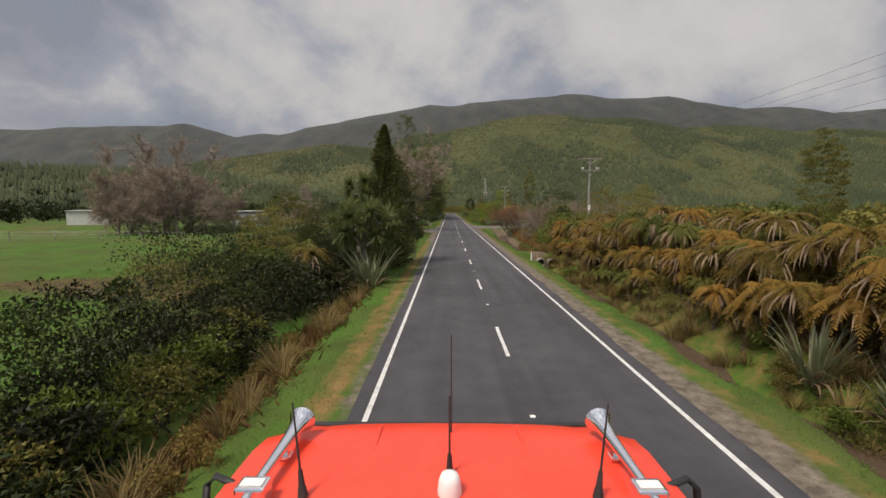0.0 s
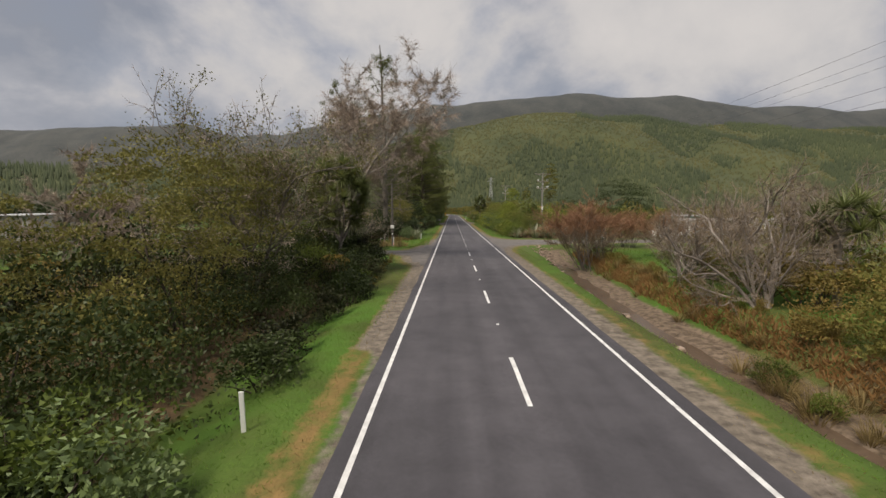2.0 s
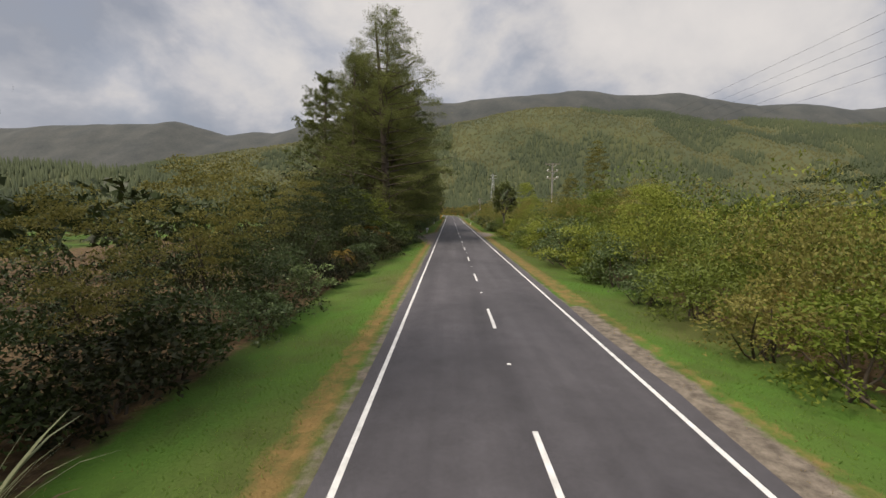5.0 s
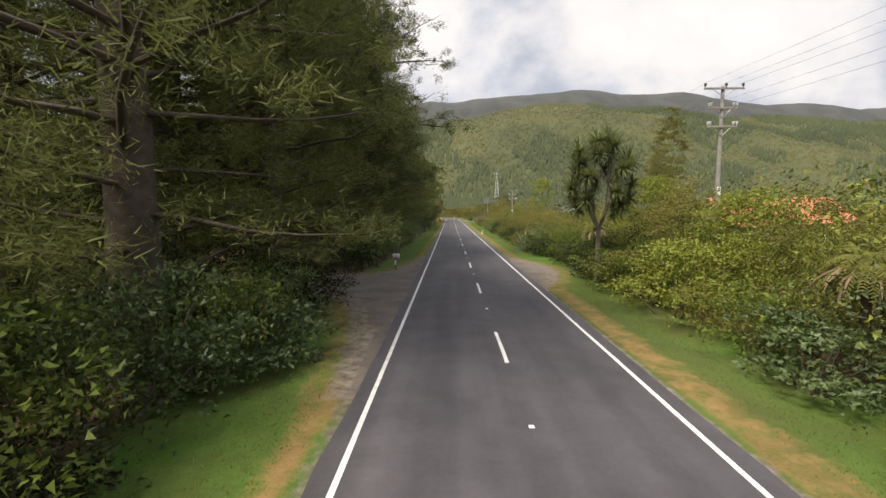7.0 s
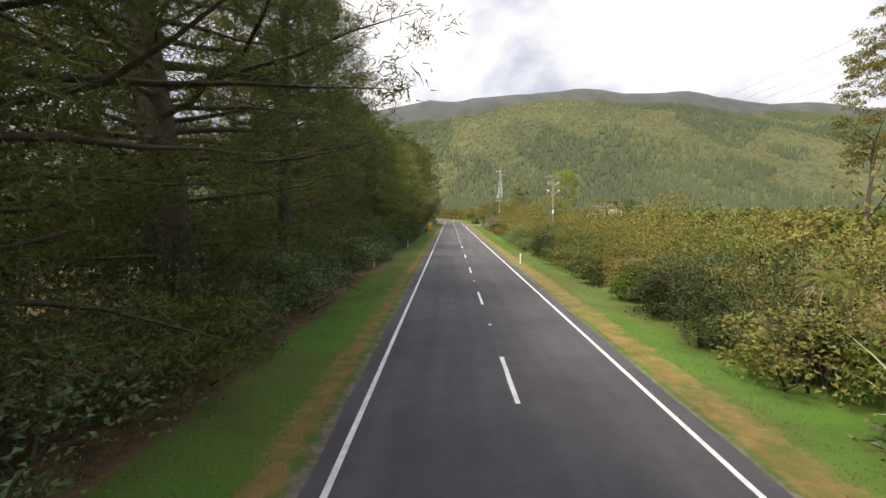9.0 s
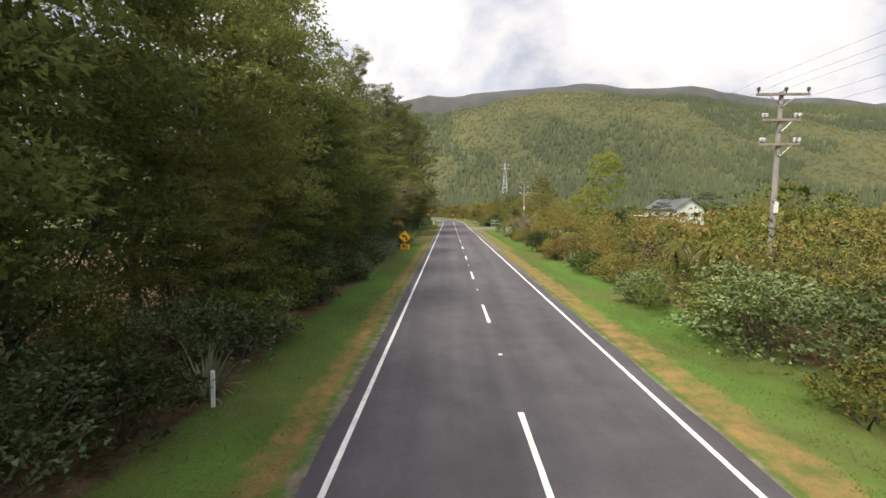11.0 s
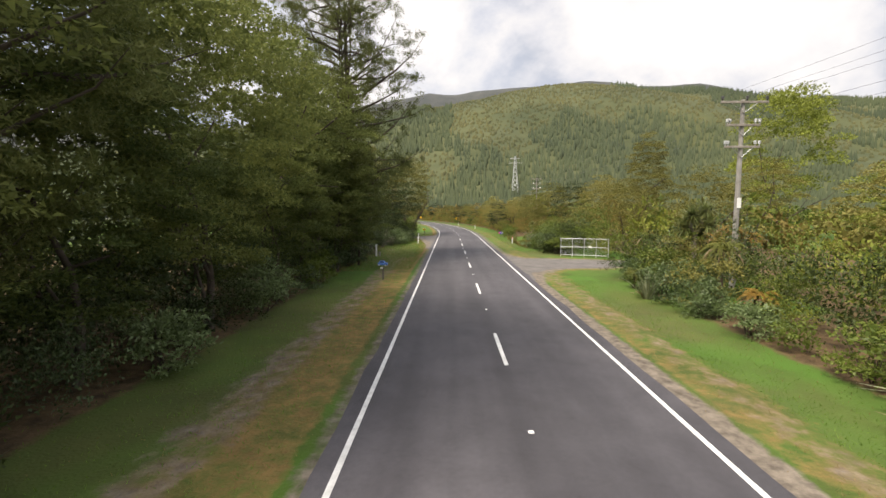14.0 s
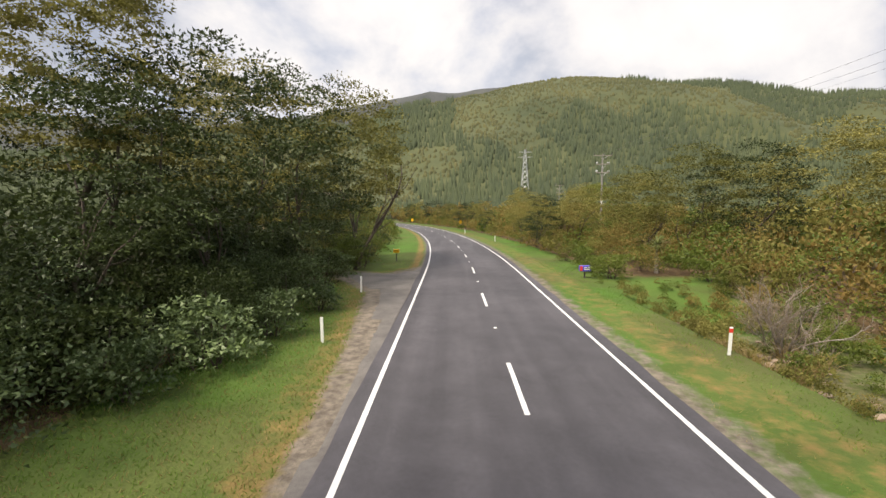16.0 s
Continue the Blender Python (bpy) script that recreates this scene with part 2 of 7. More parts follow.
M["asphalt"] = asphalt("asphalt", (0.049, 0.046, 0.052), (0.082, 0.078, 0.087), 0.62)
M["gravel_dark"] = material("dark_gravel", (0.064, 0.054, 0.048), (0.160, 0.135, 0.115), 0.95, 0.7, bump=0.7, bump_scale=60)
M["gravel"] = material("gravel", (0.070, 0.064, 0.060), (0.165, 0.150, 0.138), 0.95, 0.9, bump=0.7, bump_scale=60)


def ground_material():
    """Grass, dry grass, gravel and creek bed, by the zone colour of the ground sheet, broken up by noise."""
    m = bpy.data.materials.new("ground")
    m.use_nodes = True
    t = m.node_tree
    p = t.nodes["Principled BSDF"]
    p.inputs["Roughness"].default_value = 0.95
    p.inputs["Specular IOR Level"].default_value = 0.2
    geo = t.nodes.new("ShaderNodeNewGeometry")

    def mottled(scale, low, high, lo=0.35, hi_=0.65):
        n = t.nodes.new("ShaderNodeTexNoise")
        n.inputs["Scale"].default_value, n.inputs["Detail"].default_value = scale, 8
        n.inputs["Roughness"].default_value = 0.65
        t.links.new(geo.outputs["Position"], n.inputs["Vector"])
        r = t.nodes.new("ShaderNodeValToRGB")
        r.color_ramp.elements[0].position, r.color_ramp.elements[0].color = lo, (*low, 1)
        r.color_ramp.elements[1].position, r.color_ramp.elements[1].color = hi_, (*high, 1)
        t.links.new(n.outputs["Fac"], r.inputs[0])
        return r.outputs[0]

    col = mottled(0.40, (0.054, 0.078, 0.016), (0.062, 0.130, 0.018), 0.34, 0.56)
    wide = t.nodes.new("ShaderNodeTexNoise")
    wide.inputs["Scale"].default_value, wide.inputs["Detail"].default_value = 0.09, 8
    t.links.new(geo.outputs["Position"], wide.inputs["Vector"])
    wr = t.nodes.new("ShaderNodeMapRange")
    wr.inputs["From Min"].default_value, wr.inputs["From Max"].default_value = 0.43, 0.62
    wr.inputs["To Max"].default_value = 0.75
    t.links.new(wide.outputs["Fac"], wr.inputs[0])
    rank = t.nodes.new("ShaderNodeMix")
    rank.data_type = "RGBA"
    t.links.new(wr.outputs[0], rank.inputs["Factor"])
    t.links.new(col, rank.inputs["A"])
    t.links.new(mottled(0.25, (0.062, 0.066, 0.022), (0.110, 0.105, 0.036)), rank.inputs["B"])
    col = rank.outputs["Result"]
    zone = t.nodes.new("ShaderNodeVertexColor")
    zone.layer_name = "zone"
    sp = t.nodes.new("ShaderNodeSeparateColor")
    t.links.new(zone.outputs[0], sp.inputs[0])
    edge = t.nodes.new("ShaderNodeTexNoise")
    edge.inputs["Scale"].default_value, edge.inputs["Detail"].default_value = 1.6, 8
    edge.inputs["Roughness"].default_value = 0.7
    t.links.new(geo.outputs["Position"], edge.inputs["Vector"])
    kinds = {
        "Green": mottled(1.3, (0.135, 0.098, 0.034), (0.235, 0.150, 0.058)),
        "Red": mottled(3.0, (0.088, 0.074, 0.059), (0.215, 0.182, 0.145)),
        "Blue": mottled(4.0, (0.060, 0.044, 0.030), (0.205, 0.155, 0.112)),
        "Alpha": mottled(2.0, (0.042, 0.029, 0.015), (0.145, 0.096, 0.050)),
    }
    for ch, c in kinds.items():
        a = t.nodes.new("ShaderNodeMath")
        a.operation = "ADD"
        t.links.new(zone.outputs["Alpha"] if ch == "Alpha" else sp.outputs[ch], a.inputs[0])
        t.links.new(edge.outputs["Fac"], a.inputs[1])
        mr = t.nodes.new("ShaderNodeMapRange")
        mr.inputs["From Min"].default_value, mr.inputs["From Max"].default_value = 0.86, 1.12
        t.links.new(a.outputs[0], mr.inputs[0])
        mx = t.nodes.new("ShaderNodeMix")
        mx.data_type = "RGBA"
        t.links.new(mr.outputs[0], mx.inputs["Factor"])
        t.links.new(col, mx.inputs["A"])
        t.links.new(c, mx.inputs["B"])
        col = mx.outputs["Result"]
    t.links.new(col, p.inputs["Base Color"])
    n3 = t.nodes.new("ShaderNodeTexNoise")
    n3.inputs["Scale"].default_value, n3.inputs["Detail"].default_value = 14, 6
    t.links.new(geo.outputs["Position"], n3.inputs["Vector"])
    b = t.nodes.new("ShaderNodeBump")
    b.inputs["Strength"].default_value, b.inputs["Distance"].default_value = 0.8, 0.05
    t.links.new(n3.outputs["Fac"], b.inputs["Height"])
    t.links.new(b.outputs[0], p.inputs["Normal"])
    return m


M["ground"] = ground_material()


# ---- building helpers ----
def fast_mesh(name, verts, faces, mat, smooth=False):
    """A mesh from an array of points and an array of equal-sided faces, or a list of such arrays."""
    me = bpy.data.meshes.new(name)
    groups = faces if isinstance(faces, list) else [faces]
    groups = [np.asarray(g, dtype=np.int32) for g in groups if len(g)]
    loops = np.concatenate([g.ravel() for g in groups])
    sizes = np.concatenate([np.full(len(g), g.shape[1], dtype=np.int32) for g in groups])
    verts = np.asarray(verts, dtype=np.float32)
    me.vertices.add(len(verts))
    me.vertices.foreach_set("co", verts.ravel())
    me.loops.add(len(loops))
    me.loops.foreach_set("vertex_index", loops)
    me.polygons.add(len(sizes))
    starts = np.concatenate([[0], np.cumsum(sizes)[:-1]]).astype(np.int32)
    me.polygons.foreach_set("loop_start", starts)
    me.polygons.foreach_set("loop_total", sizes)
    if smooth:
        me.polygons.foreach_set("use_smooth", np.ones(len(sizes), dtype=bool))
    me.materials.append(mat)
    me.update(calc_edges=True)
    me.validate()
    return me


def part(name, bm, mat, parent, label=""):
    """A bmesh or a mesh as one mesh object under a thing or a part."""
    if isinstance(bm, bmesh.types.BMesh):
        me = bpy.data.meshes.new(name)
        bm.to_mesh(me)
        bm.free()
        me.materials.append(mat)
    else:
        me = bm
    ob = new(name, me)
    ob.parent = parent
    return tagged(ob, label)


def thing(name, label, category, group="", kind=""):
    return tagged(new(name), label, category, group, kind)


def box(bm, cx, cy, cz, sx, sy, sz, bevel=0.0, rot=None):
    r = bmesh.ops.create_cube(bm, size=1.0)
    vs = r["verts"]
    bmesh.ops.scale(bm, vec=(sx, sy, sz), verts=vs)
    if bevel:
        es = list({e for v in vs for e in v.link_edges})
        out = bmesh.ops.bevel(bm, geom=es, offset=bevel, segments=2, affect="EDGES", profile=0.5)
        vs = list({v for f in out["faces"] for v in f.verts} | {v for v in vs if v.is_valid})
    if rot is not None:
        bmesh.ops.rotate(bm, cent=(0, 0, 0), matrix=rot, verts=vs)
    bmesh.ops.translate(bm, vec=(cx, cy, cz), verts=vs)
    return bm


def boxed(*a, **k):
    return box(bmesh.new(), *a, **k)


def rod(bm, a, b, r0, r1=None, n=8):
    """A tapered rod from a to b."""
    a, b = Vector(a), Vector(b)
    r1 = r0 if r1 is None else r1
    d = b - a
    m = Matrix.Translation((a + b) / 2) @ d.to_track_quat("Z", "Y").to_matrix().to_4x4()
    bmesh.ops.create_cone(bm, cap_ends=True, segments=n, radius1=r0, radius2=r1, depth=d.length, matrix=m)
    return bm


def tubes(lines, sides=5):
    """Verts and quads of tapered tubes along lists of (points, radii)."""
    V, F, base = [], [], 0
    ang = np.linspace(0, 2 * np.pi, sides, endpoint=False)
    for pts, rad in lines:
        pts, rad = np.asarray(pts, float), np.asarray(rad, float)
        t = np.gradient(pts, axis=0)
        t /= np.linalg.norm(t, axis=1, keepdims=True) + 1e-9
        ref = np.where(np.abs(t[:, 2:3]) > 0.9, np.array([[1.0, 0, 0]]), np.array([[0, 0, 1.0]]))
        u = np.cross(t, ref)
        u /= np.linalg.norm(u, axis=1, keepdims=True) + 1e-9
        w = np.cross(t, u)
        ring = pts[:, None] + rad[:, None, None] * (np.cos(ang)[None, :, None] * u[:, None] + np.sin(ang)[None, :, None] * w[:, None])
        n = len(pts)
        V.append(ring.reshape(-1, 3))
        i = np.arange(n - 1)[:, None] * sides
        j = np.arange(sides)[None]
        k = (j + 1) % sides
        F.append((base + np.stack([i + j, i + k, i + sides + k, i + sides + j], -1)).reshape(-1, 4))
        base += n * sides
    return np.concatenate(V), np.concatenate(F)


def unit(v):
    return v / (np.linalg.norm(v, axis=-1, keepdims=True) + 1e-9)


def leaves(rng, pts, out, length, width, spread=0.7, droop=0.0):
    """Diamond leaves at pts that point along out with some spread. Quads."""
    n = len(pts)
    a = unit(out + rng.normal(0, spread, (n, 3)) + np.array([0, 0, -droop]))
    b = unit(np.cross(a, rng.normal(0, 1, (n, 3))))
    L = length * rng.uniform(0.65, 1.3, (n, 1))
    W = width * rng.uniform(0.7, 1.3, (n, 1))
    c = unit(np.cross(a, b)) * L * 0.12
    V = np.stack([pts, pts + a * L * 0.45 + b * W / 2 + c, pts + a * L, pts + a * L * 0.45 - b * W / 2 + c], 1).reshape(-1, 3)
    return V, np.arange(4 * n).reshape(-1, 4)


def slivers(rng, pts, out, length, width, spread=0.7, droop=0.0):
    """Three-cornered leaves. Triangles."""
    n = len(pts)
    a = unit(out + rng.normal(0, spread, (n, 3)) + np.array([0, 0, -droop]))
    b = unit(np.cross(a, rng.normal(0, 1, (n, 3)))) * width * rng.uniform(0.35, 0.65, (n, 1))
    L = length * rng.uniform(0.65, 1.3, (n, 1))
    V = np.stack([pts + b, pts + a * L, pts - b + a * L * 0.35], 1).reshape(-1, 3)
    return V, np.arange(3 * n).reshape(-1, 3)


def clumps(rng, centres, radii, per, squash=0.75):
    """Points on the shells of clumps, and the way out at each."""
    n = len(centres)
    d = unit(rng.normal(0, 1, (n, per, 3)))
    d[..., 2] = np.abs(d[..., 2]) * 0.9 - 0.15
    r = radii[:, None, None] * rng.uniform(0.45, 1.05, (n, per, 1))
    p = centres[:, None] + d * r * np.array([1, 1, squash])
    return p.reshape(-1, 3), d.reshape(-1, 3)


def strips(rng, roots, heads, lift, length, width, segs=4, droop=1.0):
    """Sword leaves: tapered arching strips from roots, that set off along heads. Quads."""
    n = len(roots)
    L = length * rng.uniform(0.6, 1.15, (n, 1))
    W = width * rng.uniform(0.7, 1.2, (n, 1))
    side = unit(np.cross(heads, np.array([0, 0, 1.0]) + rng.normal(0, 0.15, (n, 3))))
    V = []
    p, d = roots.copy(), unit(heads + np.array([0, 0, lift]))
    dr = droop * rng.uniform(0.4, 1.6, (n, 1))
    for s in range(segs + 1):
        f = s / segs
        w = W * (0.55 + 0.45 * min(1, f * 4)) * (1 - f ** 2.2) + 0.004
        V += [p - side * w / 2, p + side * w / 2]
        p = p + d * L / segs
        d = unit(d + np.array([0, 0, -1.0]) * dr * (0.25 + f) / segs * 1.6)
    V = np.stack(V, 1)
    base = (np.arange(n) * 2 * (segs + 1))[:, None]
    F = np.concatenate([base + np.array([[2 * s, 2 * s + 1, 2 * s + 3, 2 * s + 2]]) for s in range(segs)])
    return V.reshape(-1, 3), F


def limb(rng, a, d, length, r0, r1, bend=0.25, n=5, up=0.0):
    """One crooked limb: points, radii."""
    pts, d = [np.array(a, float)], unit(np.array(d, float))
    for _ in range(n - 1):
        d = unit(d + rng.normal(0, bend, 3) + np.array([0, 0, up]))
        pts.append(pts[-1] + d * length / (n - 1))
    return np.array(pts), np.linspace(r0, r1, n)


def grow(rng, a, d, length, r, level, kids, ratio, spread, up, out, bend=0.22):
    """A branching skeleton; every limb goes to out as (points, radii, level)."""
    pts, rad = limb(rng, a, d, length, r, r * 0.55, bend, 5, up)
    out.append((pts, rad, level))
    if level == 0:
        return
    end = unit(pts[-1] - pts[-2])
    for k in range(kids):
        f = 1.0 if k == 0 else rng.uniform(0.35, 1.0)
        q = pts[min(4, int(f * 4))]
        nd = unit(end + rng.normal(0, spread, 3))
        grow(rng, q, nd, length * ratio * rng.uniform(0.75, 1.2), r * (0.62 if k == 0 else 0.45), level - 1, kids, ratio, spread, up, out, bend)

# ---- ground, road, hills ----
X_LEFT, X_MID, X_RIGHT = -1.83, 1.61, 4.77      # edge lines and centre line
BEND, RADIUS = 376.0, 330.0                     # where the road begins to turn left


def on_road(s, u):
    """The place at s metres along the road and u metres to its right."""
    if s <= BEND:
        return u, s
    a = (s - BEND) / RADIUS
    r = RADIUS + u
    return r * math.cos(a) - RADIUS, BEND + r * math.sin(a)


def shift(y):
    """How far the road has swung to the left at that y."""
    return -max(0.0, y - BEND) ** 2 / (2 * RADIUS)


def smooth(a, b, v):
    f = min(1.0, max(0.0, (v - a) / (b - a)))
    return f * f * (3 - 2 * f)


def dip(v, a, b, c, d):
    return smooth(a, b, v) * (1 - smooth(c, d, v))


DRIVES = {-1: ((78, 97), (172, 190), (352, 382)), 1: ((96.5, 116), (180, 194), (329, 350))}


def creek_x(y):
    """How far the ditch swings from the road before the farm entrance, with uneven banks."""
    return 1.5 * smooth(66, 92, y) + 0.45 * noise.noise(Vector((3.0, y / 3.1, 1.0)))


def creek_wide(y):
    return 1.25 * smooth(50, 62, y)


def level(side, y):
    """0 at the driveways, 1 elsewhere."""
    return 1 - max(dip(y, a - 3, a, b, b + 3) for a, b in DRIVES[side])


def ground_z(x, y):
    u = x - shift(y)
    z = -0.03
    if u < -2.6:
        z += 1.5 * smooth(-14, -42, u) * (1 - smooth(80, 140, y))
        z -= 0.75 * smooth(-3.6, -6.5, u) * level(-1, y) * (1 - 0.8 * smooth(100, 120, y))
    if u > 5.6:
        creek = (1 - smooth(88.0, 96.0, y)) * (1 - dip(y, 43.9, 44.7, 47.5, 49))
        z -= 1.35 * dip(u - creek_x(y), 6.9, 8.3, 9.3 + creek_wide(y), 11.0 + creek_wide(y)) * creek
        w = creek_wide(y)
        z += 0.24 * dip(u - creek_x(y), 8.9 + 0.35 * w, 9.1 + 0.5 * w, 9.3 + w, 9.9 + w) * creek * smooth(52, 60, y)
        z -= 0.30 * smooth(6.5, 9.0, u) * smooth(110, 120, y) * level(1, y) * (1 - smooth(350, 356, y))
        z -= 1.2 * dip(u, 8.6, 10.5, 16, 22) * dip(y, 354, 359, 367, 373)
    return z + 0.10 * noise.noise(Vector((x * 0.13, y * 0.13, 0))) * smooth(0.8, 4, min(abs(u + 2.2), abs(u - 5.3)) if u < -2.2 or u > 5.3 else 0)


DRIVEWAYS = [
    ("driveway_1", [(-2.25, 80), (-2.25, 109), (-2.7, 108.8), (-3.4, 101), (-4.2, 95.5), (-5.2, 92.7), (-8, 92.3), (-60, 92.4), (-60, 90), (-10.4, 90), (-6.2, 89.2), (-4.7, 87), (-3.9, 83), (-2.8, 80.2)], "grey gravel driveway apron beside the road"),
    ("driveway_2", [(5.25, 90), (5.6, 90.2), (6.3, 94), (7.0, 97), (8.6, 99.0), (15, 101.4), (36, 102.5), (60, 103), (60, 111), (36, 107.4), (15, 106.8), (9, 107.8), (6.8, 111), (5.7, 116.8), (5.25, 117)], "wide gravel farm entrance"),
    ("driveway_3", [(-2.25, 165), (-2.7, 165.2), (-3.2, 169), (-4.0, 172.7), (-5.1, 175.6), (-7, 177), (-40, 178), (-40, 184.2), (-6, 184), (-4.4, 185), (-3.3, 189), (-2.7, 194.8), (-2.25, 195)], "dark gravel driveway apron under pines", "gravel_dark"),
    ("driveway_4", [(5.25, 179), (5.8, 179.6), (6.7, 182), (7.5, 185), (7.4, 188), (6.5, 191), (5.7, 193.6), (5.25, 194)], "brown gravel layby beside the road", "gravel_dark"),
    ("driveway_5", [(5.25, 331), (5.7, 331.2), (6.2, 334), (8.4, 336.4), (14, 337.6), (24, 338.2), (24, 341.0), (14.5, 341.3), (10.4, 342.4), (7.4, 342.8), (6.2, 344.4), (5.6, 346.8), (5.25, 347)], "gravel driveway that leads to a mesh gate"),
    ("driveway_6", [(-2.25, 353), (-2.5, 353.2), (-2.7, 357), (-3.1, 361), (-4.4, 370.5), (-7.8, 376), (-7.4, 378), (-4.2, 377.2), (-2.7, 379.8), (-2.25, 380)], "grey gravel layby beside the road"),
]


def drive_edge(x, y):
    """Distance outside the nearest driveway, 0 within."""
    best = 9.0
    for _, ring, *_ in DRIVEWAYS:
        ys = [q[1] for q in ring]
        if not min(ys) - 3 < y < max(ys) + 3:
            continue
        inside = False
        for (ax, ay), (bx, by) in zip(ring, ring[1:] + ring[:1]):
            if (ay > y) != (by > y) and x < ax + (y - ay) * (bx - ax) / (by - ay):
                inside = not inside
            f = min(1.0, max(0.0, ((x - ax) * (bx - ax) + (y - ay) * (by - ay)) / ((bx - ax) ** 2 + (by - ay) ** 2)))
            best = min(best, math.hypot(x - ax - f * (bx - ax), y - ay - f * (by - ay)))
        if inside:
            return 0.0
    return best


def zones(x, y):
    g, dr, bed, under = verge_zones(x, y)
    e = drive_edge(x, y) if -60 < x < 60 and 70 < y < 400 else 9.0
    return max(g, 0.72 * (1 - smooth(0.0, 0.9, e))), max(dr, 0.5 * (1 - smooth(0.6, 2.2, e))), bed, under


def verge_zones(x, y):
    """Gravel, dry grass and bare creek bed, 0 to 1."""
    u = x - shift(y)
    if u > 1.6:
        d = u - 5.15
        wide = 1.35 + 0.35 * dip(y, 60, 80, 96, 130)
        gravel = 0.95 * (1 - smooth(0.35 * wide, 0.95 * wide, d))
        dry = max(0.45 * dip(d, 0.5, 0.9, 1.2, 2.0), 0.45 * dip(u, 8.8, 9.3, 11.5, 13) * (1 - smooth(52, 62, y)))
        if y > 130:
            gravel = 0.75 * (1 - smooth(0.0, 0.6, d))
            dry = 0.55 * dip(d, 0.0, 0.5, 1.0, 2.2)
        if y > 285:
            gravel, dry = 0.95 * (1 - smooth(0.3, 1.0, d)), 0.47 * dip(d, 0.3, 0.8, 2.0, 3.6)
        if 300 < y < 335:
            gravel = max(gravel, 0.41 * dip(d, 0.7, 1.4, 1.9, 3.2))
        if y > 335:
            gravel, dry = 0.6 * (1 - smooth(0.2, 1.7, d)), 0.42 * dip(d, 0.4, 1.0, 2.4, 3.6)
        bed = (0.45 + 0.5 * smooth(38, 52, y)) * dip(u - creek_x(y), 7.6, 8.1, 8.8 + 0.5 * smooth(38, 52, y) + creek_wide(y), 9.6 + 0.6 * smooth(38, 52, y) + creek_wide(y)) * (1 - smooth(93, 96, y)) + 0.45 * dip(u, 9.5, 11, 16, 19) * dip(y, 355, 359, 366, 371)
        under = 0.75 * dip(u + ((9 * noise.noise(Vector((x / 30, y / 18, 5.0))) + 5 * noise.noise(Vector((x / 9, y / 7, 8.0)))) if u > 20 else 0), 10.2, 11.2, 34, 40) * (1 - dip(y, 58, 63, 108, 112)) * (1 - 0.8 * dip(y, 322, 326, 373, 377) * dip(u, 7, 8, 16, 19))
        return gravel, dry, bed, under
    d = -2.2 - u
    gravel = 0.58 * (1 - smooth(0.1, 0.7, d))
    dry = 0.6 * dip(d, 0.0, 0.4, 0.7, 1.8)
    if 60 < y < 100:
        gravel = 0.95 * (1 - smooth(0.5, 1.5, d))
    if 296 < y < 345:
        dry = 0.54 * dip(d, 0.2, 0.6, 2.6, 4.2)
        gravel = max(gravel, 0.48 * dip(d, 1.2, 2.2, 3.0, 4.2))
    field = dip(y, -40, -30, 24, 30) + dip(y, 84, 88, 112, 118)
    out = 9 * noise.noise(Vector((x / 30, y / 18, 5.0))) + 5 * noise.noise(Vector((x / 9, y / 7, 8.0)))
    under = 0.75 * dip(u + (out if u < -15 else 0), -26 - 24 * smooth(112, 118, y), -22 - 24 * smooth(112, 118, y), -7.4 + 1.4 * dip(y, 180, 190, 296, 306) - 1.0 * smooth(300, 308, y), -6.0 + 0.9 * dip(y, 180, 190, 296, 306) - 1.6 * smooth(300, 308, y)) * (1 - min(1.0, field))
    return gravel, dry, 0.0, under


def build_ground():
    xs = np.unique(np.concatenate([np.arange(-16, 24.1, 0.4), -16 - 1.35 ** np.arange(1, 19.5), 24 + 1.35 ** np.arange(1, 19.5), [-4600, 4600]]))
    ys = np.unique(np.concatenate([np.arange(-40, 470, 1.0), 470 + 1.4 ** np.arange(1, 24.0), -40 - 1.4 ** np.arange(1, 24.0), [-4600, 4800]]))
    V = [(x, y, ground_z(x, y)) for y in ys for x in xs]
    n = len(xs)
    i = (np.arange(len(ys) - 1)[:, None] * n + np.arange(n - 1)[None]).ravel()
    me = fast_mesh("ground", V, np.stack([i, i + 1, i + n + 1, i + n], 1), M["ground"], True)
    col = me.color_attributes.new("zone", "FLOAT_COLOR", "POINT")
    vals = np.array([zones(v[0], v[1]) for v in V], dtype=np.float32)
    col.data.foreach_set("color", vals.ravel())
    tagged(new("ground", me), "green roadside grass with dry edges and a creek bed", "ground", kind="structure")


build_ground()


def ribbon(name, s0, s1, u0, u1, z, mat, step=4.0, ragged=0.0, crown=0.0, across=4):
    """A strip of road surface, that follows the bend."""
    rng = np.random.default_rng(int(abs(s0 * 7 + u0 * 13)) + 5)
    ss = np.arange(s0, s1 + step * 0.5, step)
    V = []
    for s in ss:
        a = u0 - abs(rng.normal(0, ragged)) if ragged else u0
        b = u1 + abs(rng.normal(0, ragged)) if ragged else u1
        for k in range(across + 1):
            f = k / across
            x, y = on_road(s, a + (b - a) * f)
            V.append((x, y, z + crown * (1 - (2 * f - 1) ** 2)))
    n = across + 1
    i = (np.arange(len(ss) - 1)[:, None] * n + np.arange(across)[None]).ravel()
    return fast_mesh(name, V, np.stack([i, i + 1, i + n + 1, i + n], 1), mat)


